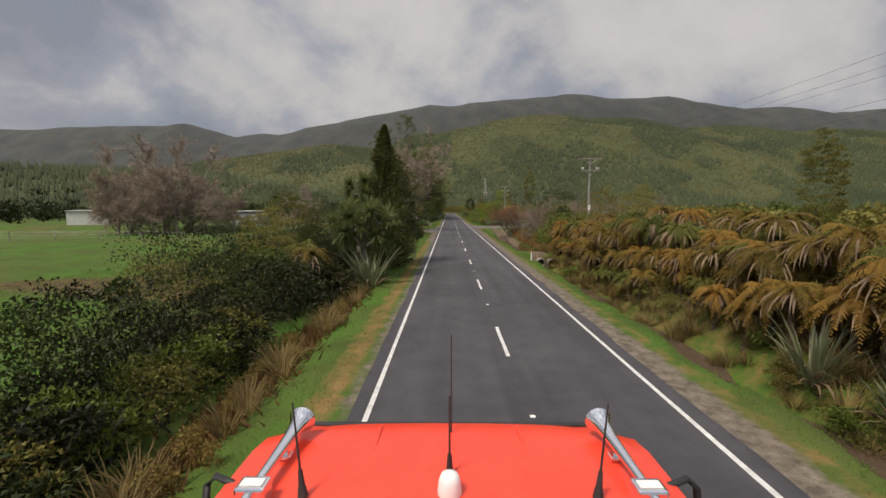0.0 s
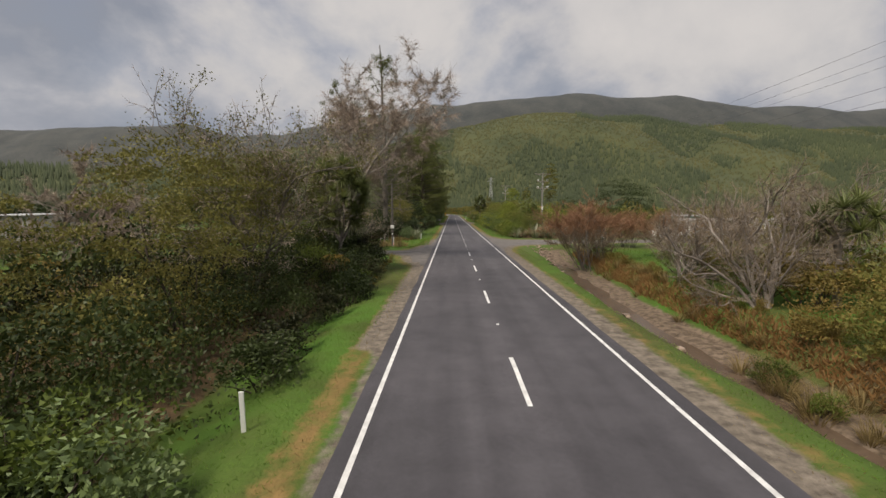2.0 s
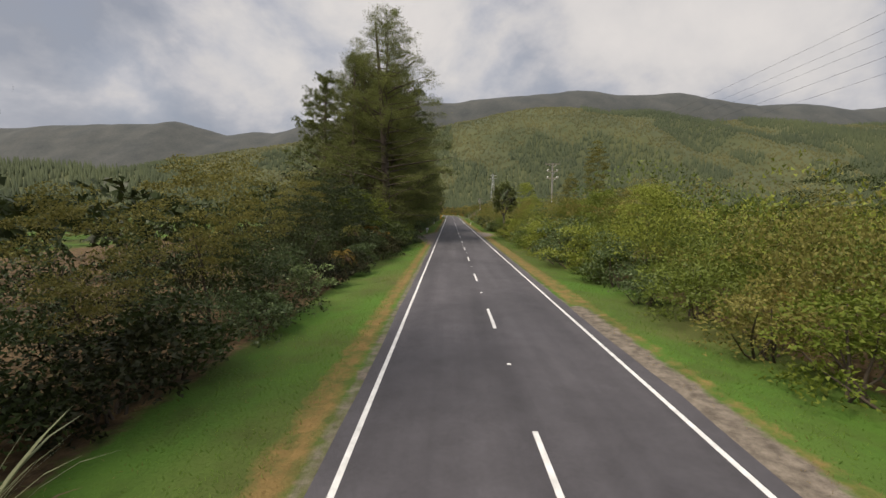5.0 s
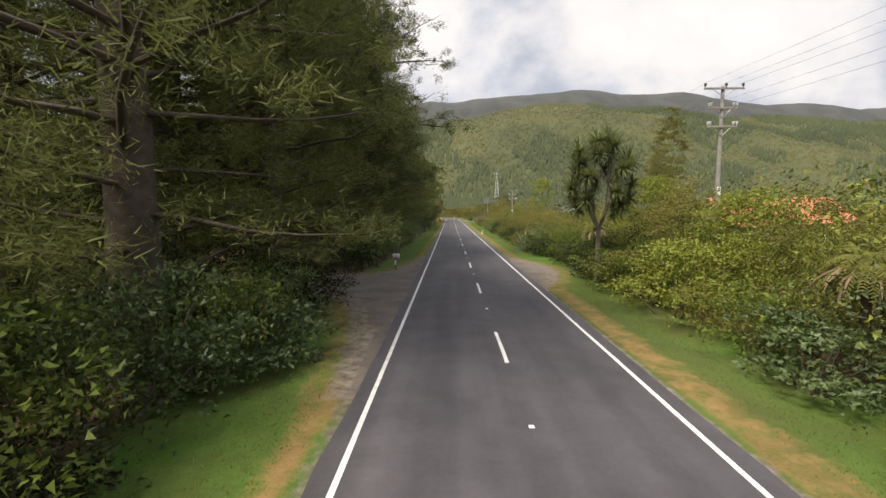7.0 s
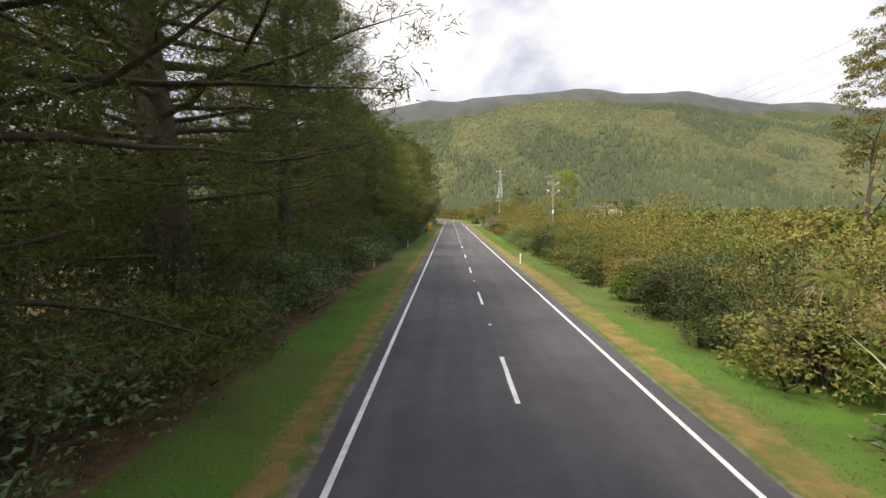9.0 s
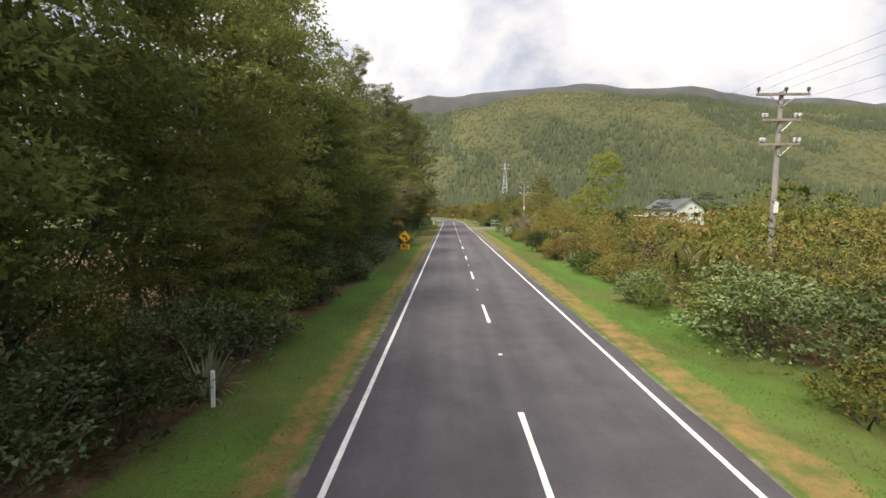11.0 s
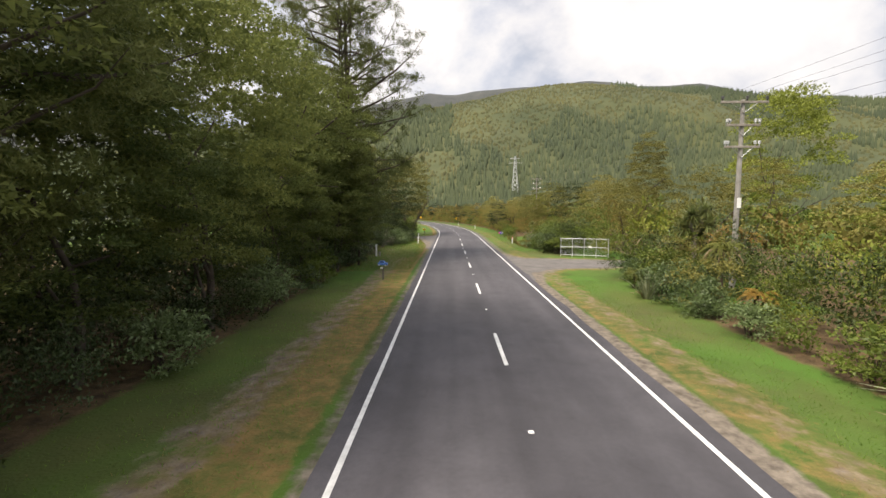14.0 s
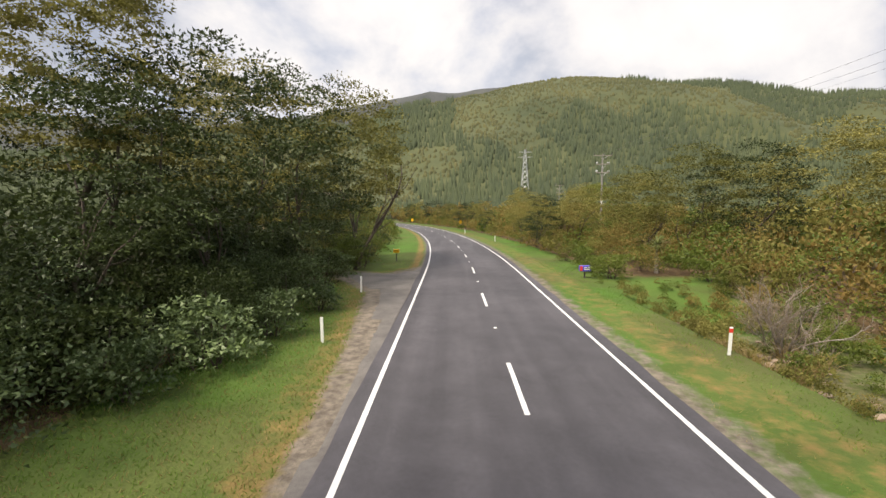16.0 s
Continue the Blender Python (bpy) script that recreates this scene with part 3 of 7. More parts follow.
road = tagged(new("road", ribbon("road", -60, 700, -2.2, 5.2, 0.02, M["asphalt"], 1.5, 0.05)), "worn grey asphalt two-lane country road", "road", kind="structure")
lines = thing("road_marking", "white painted edge lines and broken centre line", "road marking", kind="structure")
part("edge_line", ribbon("edge_line", -40, 640, X_LEFT - 0.052, X_LEFT + 0.052, 0.026, M["paint"], 3.0, 0.006, across=1), M["paint"], lines)
part("edge_line", ribbon("edge_line", -40, 640, X_RIGHT - 0.052, X_RIGHT + 0.052, 0.026, M["paint"], 3.0, 0.006, across=1), M["paint"], lines)
for k in range(-4, 62):
    s = 6.84 + 10 * k
    part("dash", ribbon("dash", s, s + 3.05, X_MID - 0.052, X_MID + 0.052, 0.026, M["paint"], 1.0, 0.008, across=1), M["paint"], lines)
for k in range(-4, 50, 1):
    bm = boxed(0, 0, 0, 0.11, 0.10, 0.018, 0.006)
    stud = part("road_stud", bm, M["white"], lines)
    x, y = on_road(6.84 + 10 * k + 6.5, X_MID)
    stud.location = (x, y, 0.032)


import mathutils


def gravel_patch(name, outline, label, mat="gravel", z=0.012):
    """A driveway apron with a ragged edge, laid on the ground."""
    rng = np.random.default_rng(int(abs(outline[0][1])))
    pts = []
    for (x0, y0), (x1, y1) in zip(outline, outline[1:] + outline[:1]):
        n = max(2, int(math.hypot(x1 - x0, y1 - y0) / 0.3))
        for k in range(n):
            f = k / n
            x, y = x0 + (x1 - x0) * f, y0 + (y1 - y0) * f
            if not (-2.9 < x < 5.8):
                w = noise.fractal(Vector((x * 0.55, y * 0.55, 9.0)), 0.8, 2.0, 4) * 0.22 + noise.noise(Vector((x * 2.3, y * 2.3, 4.0))) * 0.10
                x, y = x + w, y + w * 0.6
            pts.append((x, y))
    bm = bmesh.new()
    vs = [bm.verts.new((x, y, 0)) for x, y in pts]
    for tri in mathutils.geometry.tessellate_polygon([[Vector((x, y, 0)) for x, y in pts]]):
        bm.faces.new([vs[k] for k in tri])
    for _ in range(3):
        bmesh.ops.subdivide_edges(bm, edges=[e for e in bm.edges if e.calc_length() > 1.4], cuts=1)
    bmesh.ops.triangulate(bm, faces=bm.faces[:])
    for v in bm.verts:
        v.co.z = ground_z(v.co.x, v.co.y) + (z + 0.012 if not v.is_boundary or -2.6 < v.co.x < 5.6 else -0.03)
    bm.normal_update()
    bmesh.ops.reverse_faces(bm, faces=[g for g in bm.faces if g.normal.z < 0])
    me = bpy.data.meshes.new(name)
    bm.to_mesh(me)
    bm.free()
    me.materials.append(M[mat])
    tagged(new(name, me), label, "driveway", kind="structure")


for spec in DRIVEWAYS:
    gravel_patch(*spec)

# creek water
bm = bmesh.new()
ws = [(8.35 + 0.22 * math.sin(k * 0.61) + 0.16 * noise.noise(Vector((k * 0.37, 5.0, 2.0))), -30 + k * 0.8) for k in range(160)]
rows = [[bm.verts.new((x + dx + creek_x(y), y, -1.22)) for dx in (-0.1, 0.95 + 0.5 * creek_wide(y))] for x, y in ws]
for a, b in zip(rows, rows[1:]):
    bm.faces.new((a[0], a[1], b[1], b[0]))
me = bpy.data.meshes.new("creek_water")
bm.to_mesh(me)
bm.free()
me.materials.append(material("creek_water", (0.060, 0.042, 0.030), (0.125, 0.088, 0.062), 0.22, 0.8, bump=0.25, bump_scale=3))
tagged(new("creek_water", me), "shallow brown ditch water beside the road", "water", kind="structure")


def ridge(name, label, mat, profile, depth, foot, back, seed, rough, nx=160, ny=44, steep=1.0):
    """A hill: heights along x at its crest, with spurs and gullies on the near slope."""
    px, pz = zip(*profile)
    xs = np.linspace(px[0], px[-1], nx)
    cz = np.interp(xs, px, pz)
    ts = np.linspace(0, 1.25, ny)
    V = []
    for t in ts:
        for x, c in zip(xs, cz):
            f = smooth(0, 1, t) ** steep if t < 1 else 1 - 0.9 * (t - 1)
            lean = noise.fractal(Vector((x / 420 + seed, t * 0.7, seed)), 1.0, 2.0, 5)
            spur = noise.fractal(Vector((x / 170 + seed, t * 2.2, seed + 4)), 1.0, 2.0, 4)
            y = foot + (depth - foot) * t + (60 * lean if t < 1 else 0) + (t - 1) * back * (t > 1)
            z = c * (f + rough * (lean * 0.5 + spur * 0.5) * math.sin(min(t, 1) * math.pi) ** 2 * (1 - 0.65 * min(t, 1))) - 2
            if abs(t - 1) < 0.2:
                z += 0.006 * c * noise.noise(Vector((x / 45, t * 9, seed)))
            V.append((x, y, z))
    i = (np.arange(ny - 1)[:, None] * nx + np.arange(nx - 1)[None]).ravel()
    me = fast_mesh(name, V, np.stack([i, i + 1, i + nx + 1, i + nx], 1), mat, True)
    tagged(new(name, me), label, "hill", kind="structure")
    return np.array(V).reshape(ny, nx, 3)


def crest(eye_y, depth, marks):
    """x and height of crest points from the direction in which they stand."""
    d = depth - eye_y
    return [((a - 797) / 729 * d, 4.3 + (371 - b) / 729 * d) for a, b in marks]


far_a = ridge("hill_1", "dark bush-clad mountain range under low cloud", M["hill_far_hazed"],
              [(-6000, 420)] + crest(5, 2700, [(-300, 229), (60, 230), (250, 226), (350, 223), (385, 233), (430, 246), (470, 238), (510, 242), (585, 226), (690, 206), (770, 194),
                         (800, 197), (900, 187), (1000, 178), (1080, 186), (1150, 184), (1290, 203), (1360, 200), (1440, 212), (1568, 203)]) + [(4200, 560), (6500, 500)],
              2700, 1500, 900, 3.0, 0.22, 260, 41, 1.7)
near_a = ridge("hill_2", "forested hill with pine plantation", M["hill_near"],
               [(-1500, 12), (-1000, 45), (-620, 150), (-330, 190)] + crest(348, 1163, [(640, 226), (700, 190), (780, 180), (850, 168), (900, 156), (960, 143), (1030, 139), (1080, 138), (1160, 148), (1230, 152),
                          (1290, 166), (1350, 177), (1400, 174), (1440, 169), (1500, 174), (1568, 184)]) + [(1150, 215), (1500, 180), (2200, 120)],
               1230, 560, 500, 11.0, 0.30, 240, 56)
left_a = ridge("hill_3", "low dark forested rise across the fields", M["hill_near"],
               [(-3000, 60), (-1700, 85), (-1100, 95), (-700, 80), (-420, 60), (-200, 30), (-60, 4)], 800, 480, 300, 23.0, 0.25, 140, 24)


def hill_forest(name, label, grid, count, seed, mat, shape, size, keep):
    """Thousands of small trees on a hill's near side, as one mass."""
    rng = np.random.default_rng(seed)
    ny, nx, _ = grid.shape
    V, F = [], []
    made, made_v = 0, 0
    ang = np.linspace(0, 2 * np.pi, 5, endpoint=False)
    while made < count:
        a, b = rng.uniform(0, ny * 0.80), rng.uniform(1, nx - 2)
        i, j = int(a), int(b)
        if i > ny - 3:
            continue
        fa, fb = a - i, b - j
        p = (grid[i, j] * (1 - fa) + grid[i + 1, j] * fa) * (1 - fb) + (grid[i, j + 1] * (1 - fa) + grid[i + 1, j + 1] * fa) * fb
        if abs(p[0] - 250) > 1.45 * p[1] + 80 or not keep(p, i / ny):
            made += 0.02
            continue
        h = size * rng.uniform(0.6, 1.25)
        base = made_v
        if shape == "cone":
            r = h * 0.15
            ring = np.stack([np.cos(ang) * r, np.sin(ang) * r, np.full(5, -h * 0.1)], 1) * rng.uniform(0.8, 1.2, (5, 1))
            V.append(np.concatenate([ring, [[0, 0, h]]]) + p)
            F.append(np.array([[k, (k + 1) % 5, 5] for k in range(5)]) + base)
        else:
            r = h * 0.62
            ring = np.stack([np.cos(ang) * r, np.sin(ang) * r, np.full(5, -h * 0.25)], 1) * rng.uniform(0.75, 1.25, (5, 1))
            top = ring * np.array([0.6, 0.6, 1]) + np.array([0, 0, h * 0.75])
            V.append(np.concatenate([ring, top, [[0, 0, h]]]) + p)
            F.append(np.array([[k, (k + 1) % 5, 5 + (k + 1) % 5] for k in range(5)] + [[k, 5 + (k + 1) % 5, 5 + k] for k in range(5)] + [[5 + k, 5 + (k + 1) % 5, 10] for k in range(5)]) + base)
        made += 1
        made_v += len(V[-1])
    V, F = np.concatenate(V), np.concatenate(F)
    tagged(new(name, fast_mesh(name, V, F, mat)), label, "forest", kind="stuff")


def pine_block(p, f):
    return noise.fractal(Vector((p[0] / 240, p[1] / 300, 2)), 0.8, 2.0, 3) > (f - 0.42) * 0.9 + 0.22 * noise.noise(Vector((p[0] / 55, p[1] / 60, 4))) and p[0] < 1100


hill_forest("pine_forest", "dense dark green pine plantation on the hill", near_a, 34000, 4, M["hill_pine"], "cone", 11.0, pine_block)
hill_forest("hill_bush", "mottled olive native bush on the hill", near_a, 21000, 5, M["hill_scrub"], "blob", 3.9, lambda p, f: not pine_block(p, f))
hill_forest("rise_forest", "dark trees on the low rise", left_a, 4200, 6, M["hill_pine"], "cone", 15, lambda p, f: True)


# ---- plants ----
def build_shrub(mat, seed, n=30, per=78, leaf=0.125, wide=1.25, high=2.0, kind="shrub"):
    rng = np.random.default_rng(seed)
    d = unit(rng.normal(0, 1, (n, 3)))
    d[:, 2] = np.abs(d[:, 2])
    r = rng.uniform(0.55, 1.0, (n, 1))
    c = d * r * np.array([wide, wide, high * 0.86]) * 0.85 + np.array([0, 0, high * 0.10])
    c += rng.normal(0, 0.12, (n, 3))
    p, o = clumps(rng, c, rng.uniform(0.30, 0.58, n), per)
    V, F = slivers(rng, p, o, leaf * 0.95, leaf * 0.62, 0.6, 0.15)
    V[:, 2] = np.maximum(V[:, 2], 0.0)
    stems = [limb(rng, (rng.normal(0, 0.12), rng.normal(0, 0.12), -0.3), unit(q + np.array([0, 0, 0.8])), float(np.linalg.norm(q)) * 0.95 + 0.3, 0.035, 0.008, 0.12) for q in c[:9]]
    SV, SF = tubes(stems, 4)
    return fast_mesh("foliage", V, F, mat), fast_mesh("woody_core", SV, SF, M["bark"], True)


SHRUBS = {}
for key, label in (("leaf_dark", "dense glossy dark green roadside shrub"), ("leaf_green", "leafy bright green shrub on the roadside"),
                   ("leaf_olive", "olive green scrubby manuka shrub"), ("leaf_brown", "brown half-dead bracken and scrub"), ("sunny", "yellow-green leafy shrub beside the gate"), ("leaf_shade", "dark twiggy brown-green shrub on the bank"), ("leaf_gloss", "glossy grey-green coprosma shrub at the grass edge")):
    SHRUBS[key] = [(build_shrub(M[key], 100 * k + len(key), leaf=0.10 if key == "leaf_olive" else 0.125), label) for k in range(3)]


TALL = {key: [(build_shrub(M[key], 700 + 100 * k + len(key), 36, 104, 0.078), SHRUBS[key][0][1]) for k in range(2)] for key in SHRUBS}


def make_thing(name, label, category, group, parts, at, rz=0.0, s=(1, 1, 1), lean=(0, 0)):
    """A thing at a place, from ready meshes (name, mesh)."""
    t = thing(name, label, category, group)
    for n, me in parts:
        ob = new(n, me)
        ob.parent = t
        if n == "twig_spray":
            tagged(ob, kind="stuff")
    t.matrix_basis = pose(*at, lean[0], lean[1], rz) @ Matrix.Diagonal((*s, 1))
    return t


PR = np.random.default_rng(77)


def shrub(key, x, y, h, w=None, z=None):
    (fol, st), label = SHRUBS[key][PR.integers(0, 3)] if h < 2.9 else TALL[key][PR.integers(0, 2)]
    w = h * PR.uniform(0.85, 1.25) if w is None else w
    z = ground_z(x, y) - 0.03 if z is None else z
    return make_thing("shrub", label, "shrub", "roadside shrubs", [("foliage", fol), ("woody_core", st)], (x, y, z), PR.uniform(0, 360), (w / 2.3, w / 2.3, h / 2.1))


LOW = {}
SIZES = (1.5, 3.0, 5.2)
# leaf length and width, then clumps and leaves a clump for low, middling and tall growth: near, midway, far
LEAVES = ((0.118, 0.074, (17, 40), (22, 58), (27, 78)), (0.18, 0.115, (13, 24), (16, 36), (22, 50)), (0.36, 0.25, (8, 12), (10, 16), (12, 22)))


def scrub_mesh(key, reach, size, k):
    """Leaves of one low shrub, about 2.3 m wide and 2.1 m high before it is scaled."""
    ll, lw, *counts = LEAVES[reach]
    n, per = counts[size]
    rng = np.random.default_rng(900 + 10 * k + len(key) + 50 * size + 200 * reach)
    d = unit(rng.normal(0, 1, (n, 3)))
    d[:, 2] = np.abs(d[:, 2])
    c = d * rng.uniform(0.5, 1.0, (n, 1)) * np.array([1.2, 1.2, 1.7]) * 0.85 + np.array([0, 0, 0.25])
    p, o = clumps(rng, c, rng.uniform(0.34, 0.62, n), per)
    s = 2.1 / SIZES[size]
    V, F = slivers(rng, p, o, ll * s, lw * s, 0.6, 0.1)
    V[:, 2] = np.maximum(V[:, 2] * 2.1 / V[:, 2].max(), 0.0)
    return V


for key in SHRUBS:
    LOW[key] = {(r, s): [scrub_mesh(key, r, s, k) for k in range(3)] for r in range(3) for s in range(3)}
THICK = {key: [] for key in SHRUBS}


def low_shrub(key, x, y, h):
    u = x - shift(y)
    near = (-12.4 if y > 48 else -15) < u < 14.2 and y < 384
    midway = -17 < u < (27 if 104 < y < 132 else 20) and y < 420
    size = 0 if h < 2.0 else 1 if h < 3.9 else 2
    V = LOW[key][(0 if near else 1 if midway else 2, size)][PR.integers(0, 3)]
    w, a = h * PR.uniform(0.8, 1.2) / 2.3, PR.uniform(0, 6.28)
    c, s = math.cos(a) * w, math.sin(a) * w
    THICK[key].append(V @ np.array([[c, s, 0], [-s, c, 0], [0, 0, h / 2.1]]) + np.array([x, y, ground_z(x, y) - 0.05]))


def pick(kinds, x, y):
    """The kind that grows at a place: patches a few metres wide, with strays."""
    v = 0.5 + 0.9 * noise.noise(Vector((x / 5.5, y / 5.5, 7.3))) + PR.normal(0, 0.13)
    return kinds[int(v * len(kinds)) % len(kinds)]


def fill(y0, y1, u0, u1, h_of, gap, kinds):
    """Scrub over an area beside the road."""
    for y in np.arange(y0, y1, gap):
        for u in np.arange(u0, u1, gap):
            yy = y + PR.uniform(-0.5, 0.5) * gap
            if 17 < u < 30 and 182 < yy < 196:
                continue
            xx = u + PR.uniform(-0.5, 0.5) * gap + shift(yy)
            low_shrub(pick(kinds, xx, yy), xx, yy, h_of(u, yy) * min(1.3, PR.uniform(0.45, 1.3) * (1 + 0.55 * noise.noise(Vector((xx / 6, yy / 6, 1.7))))))


def build_fern(seed, mat, height, fronds=24, reach=1.6, skirt=True):
    rng = np.random.default_rng(seed)
    TV, TF = tubes([limb(rng, (0, 0, -0.3), (0, 0, 1), height + 0.3, 0.15, 0.10, 0.03, 7)], 7)
    V, F, base = [], [], 0
    for k in range(fronds):
        a = 2 * np.pi * k / fronds + rng.normal(0, 0.15)
        L = reach * rng.uniform(0.8, 1.15)
        rise = rng.uniform(0.15, 0.75)
        n = 30
        f = np.linspace(0, 1, n)
        rad = L * f * (1 - 0.14 * f)
        zz = height + rise * np.sin(f * 2.2) * 0.9 - 0.95 * f ** 2.0 * L * rng.uniform(0.45, 1.05)
        sway = rng.normal(0, 0.10) * f ** 2 * L
        P = np.stack([np.cos(a) * rad - np.sin(a) * sway, np.sin(a) * rad + np.cos(a) * sway, zz], 1)
        side = np.array([-np.sin(a), np.cos(a), 0])
        tang = unit(np.gradient(P, axis=0))
        wid = rng.uniform(0.75, 1.1, n) * 0.27 * np.sin(np.clip(f * 1.0 + 0.10, 0, 1) * np.pi) ** 0.7 * L / 1.9 + 0.02
        fall = rng.uniform(0.2, 0.75)
        for s in (-1, 1):
            root = P[:-1]
            tip = root + side * s * wid[:-1, None] + tang[:-1] * wid[:-1, None] * 0.5 - np.array([0, 0, fall]) * wid[:-1, None] + rng.normal(0, 0.015, root.shape)
            nxt = P[:-1] + tang[:-1] * L / n * 0.62
            mid = (nxt + tip) / 2 + tang[:-1] * 0.02
            V.append(np.stack([root, nxt, mid, tip], 1).reshape(-1, 3))
            F.append(base + np.arange(4 * (n - 1)).reshape(-1, 4))
            base += 4 * (n - 1)
    parts = [("trunk", fast_mesh("trunk", TV, TF, M["trunk_fern"], True)), ("fronds", fast_mesh("fronds", np.concatenate(V), np.concatenate(F), mat))]
    if skirt:
        n = 46
        a = rng.uniform(0, 2 * np.pi, n)
        roots = np.stack([np.cos(a) * 0.10, np.sin(a) * 0.10, height - rng.uniform(0, 0.25, n)], 1)
        SV, SF = strips(rng, roots, np.stack([np.cos(a), np.sin(a), np.zeros(n)], 1), 0.1, min(1.5, height * 0.7), 0.10, 4, 3.6)
        parts.append(("skirt", fast_mesh("skirt", SV, SF, M["skirt"])))
    return parts


FERNS = [build_fern(1, M["frond"], 2.5, 32, 1.45), build_fern(2, M["frond_green"], 3.0, 32, 1.5), build_fern(3, M["frond"], 1.6, 28, 1.3), build_fern(4, M["frond_green"], 1.2, 24, 1.2, False), build_fern(6, M["frond"], 3.3, 34, 1.5)]
FERN_LABEL = ["golden-brown tree fern with a skirt of dead fronds", "green tree fern with hanging dead fronds", "short rusty tree fern", "low green fern without a trunk", "tall golden-brown tree fern"]


def tree_fern(k, x, y, s=1.0, z=None):
    z = ground_z(x, y) if z is None else z
    return make_thing("tree_fern", FERN_LABEL[k], "tree fern", "roadside tree ferns", FERNS[k], (x, y, z), PR.uniform(0, 360), (s, s, s * PR.uniform(0.9, 1.1)), (PR.normal(0, 3), PR.normal(0, 3)))


def build_flax(seed, n=70, length=2.1):
    """Three fans of sword leaves, and some dead ones that hang at the foot."""
    rng = np.random.default_rng(seed)
    parts = []
    for k in range(4):
        m = n // 3 if k < 3 else 14
        a = 2 * np.pi * k / 3 + rng.uniform(-1.2, 1.2, m) if k < 3 else rng.uniform(0, 2 * np.pi, m)
        roots = np.stack([np.cos(a) * 0.22, np.sin(a) * 0.22, np.zeros(m)], 1) * rng.uniform(0.2, 1.4, (m, 1)) - np.array([0, 0, 0.05])
        heads = np.stack([np.cos(a), np.sin(a), np.zeros(m)], 1) * rng.uniform(0.25, 1.0, (m, 1))
        V, F = strips(rng, roots, heads, 1.25 if k < 3 else 0.5, length if k < 3 else length * 0.7, 0.105, 5, 1.0 if k < 3 else 2.0)
        V[:, 2] = np.maximum(V[:, 2], -0.05)
        name = "leaf_fan" if k < 3 else "dead_leaves"
        parts.append((name, fast_mesh(name, V, F, M["flax" if k < 3 else "skirt"])))
    return parts


FLAX = [build_flax(11), build_flax(12), build_flax(13, 55, 1.8)]


def flax(x, y, s=1.0):
    return make_thing("flax", "grey-green flax clump of long sword leaves", "flax", "flax clumps", FLAX[PR.integers(0, 3)], (x, y, ground_z(x, y)), PR.uniform(0, 360), (s, s, s))


def build_tussock(seed, n=75):
    rng = np.random.default_rng(seed)
    a = rng.uniform(0, 2 * np.pi, n)
    h = np.stack([np.cos(a), np.sin(a), np.zeros(n)], 1)
    V, F = strips(rng, h * rng.uniform(0, 0.22, (n, 1)) - np.array([0, 0, 0.05]), h * rng.uniform(0.3, 1.0, (n, 1)), 1.1, 0.85, 0.022, 3, 1.3)
    return [("clump", fast_mesh("clump", V, F, M["dry_blade"]))]


TUSSOCK = [build_tussock(s) for s in (14, 15, 16)]


def tussock(x, y, s):
    return make_thing("grass_tussock", "dry golden-brown grass tussock on the bank", "grass", "grass tussocks", TUSSOCK[PR.integers(0, 3)], (x, y, ground_z(x, y)), PR.uniform(0, 360), (s, s, s))


def leaf_head(seed, r=1.0, n=190):
    rng = np.random.default_rng(seed)
    d = unit(rng.normal(0, 1, (n, 3)))
    d[:, 2] = d[:, 2] * 0.9 + 0.15
    V, F = strips(rng, d * 0.05, unit(d), 0.0, r, 0.06, 3, 0.75)
    return fast_mesh("leaf_head", V, F, M["sword"])


HEADS = [leaf_head(21), leaf_head(22)]


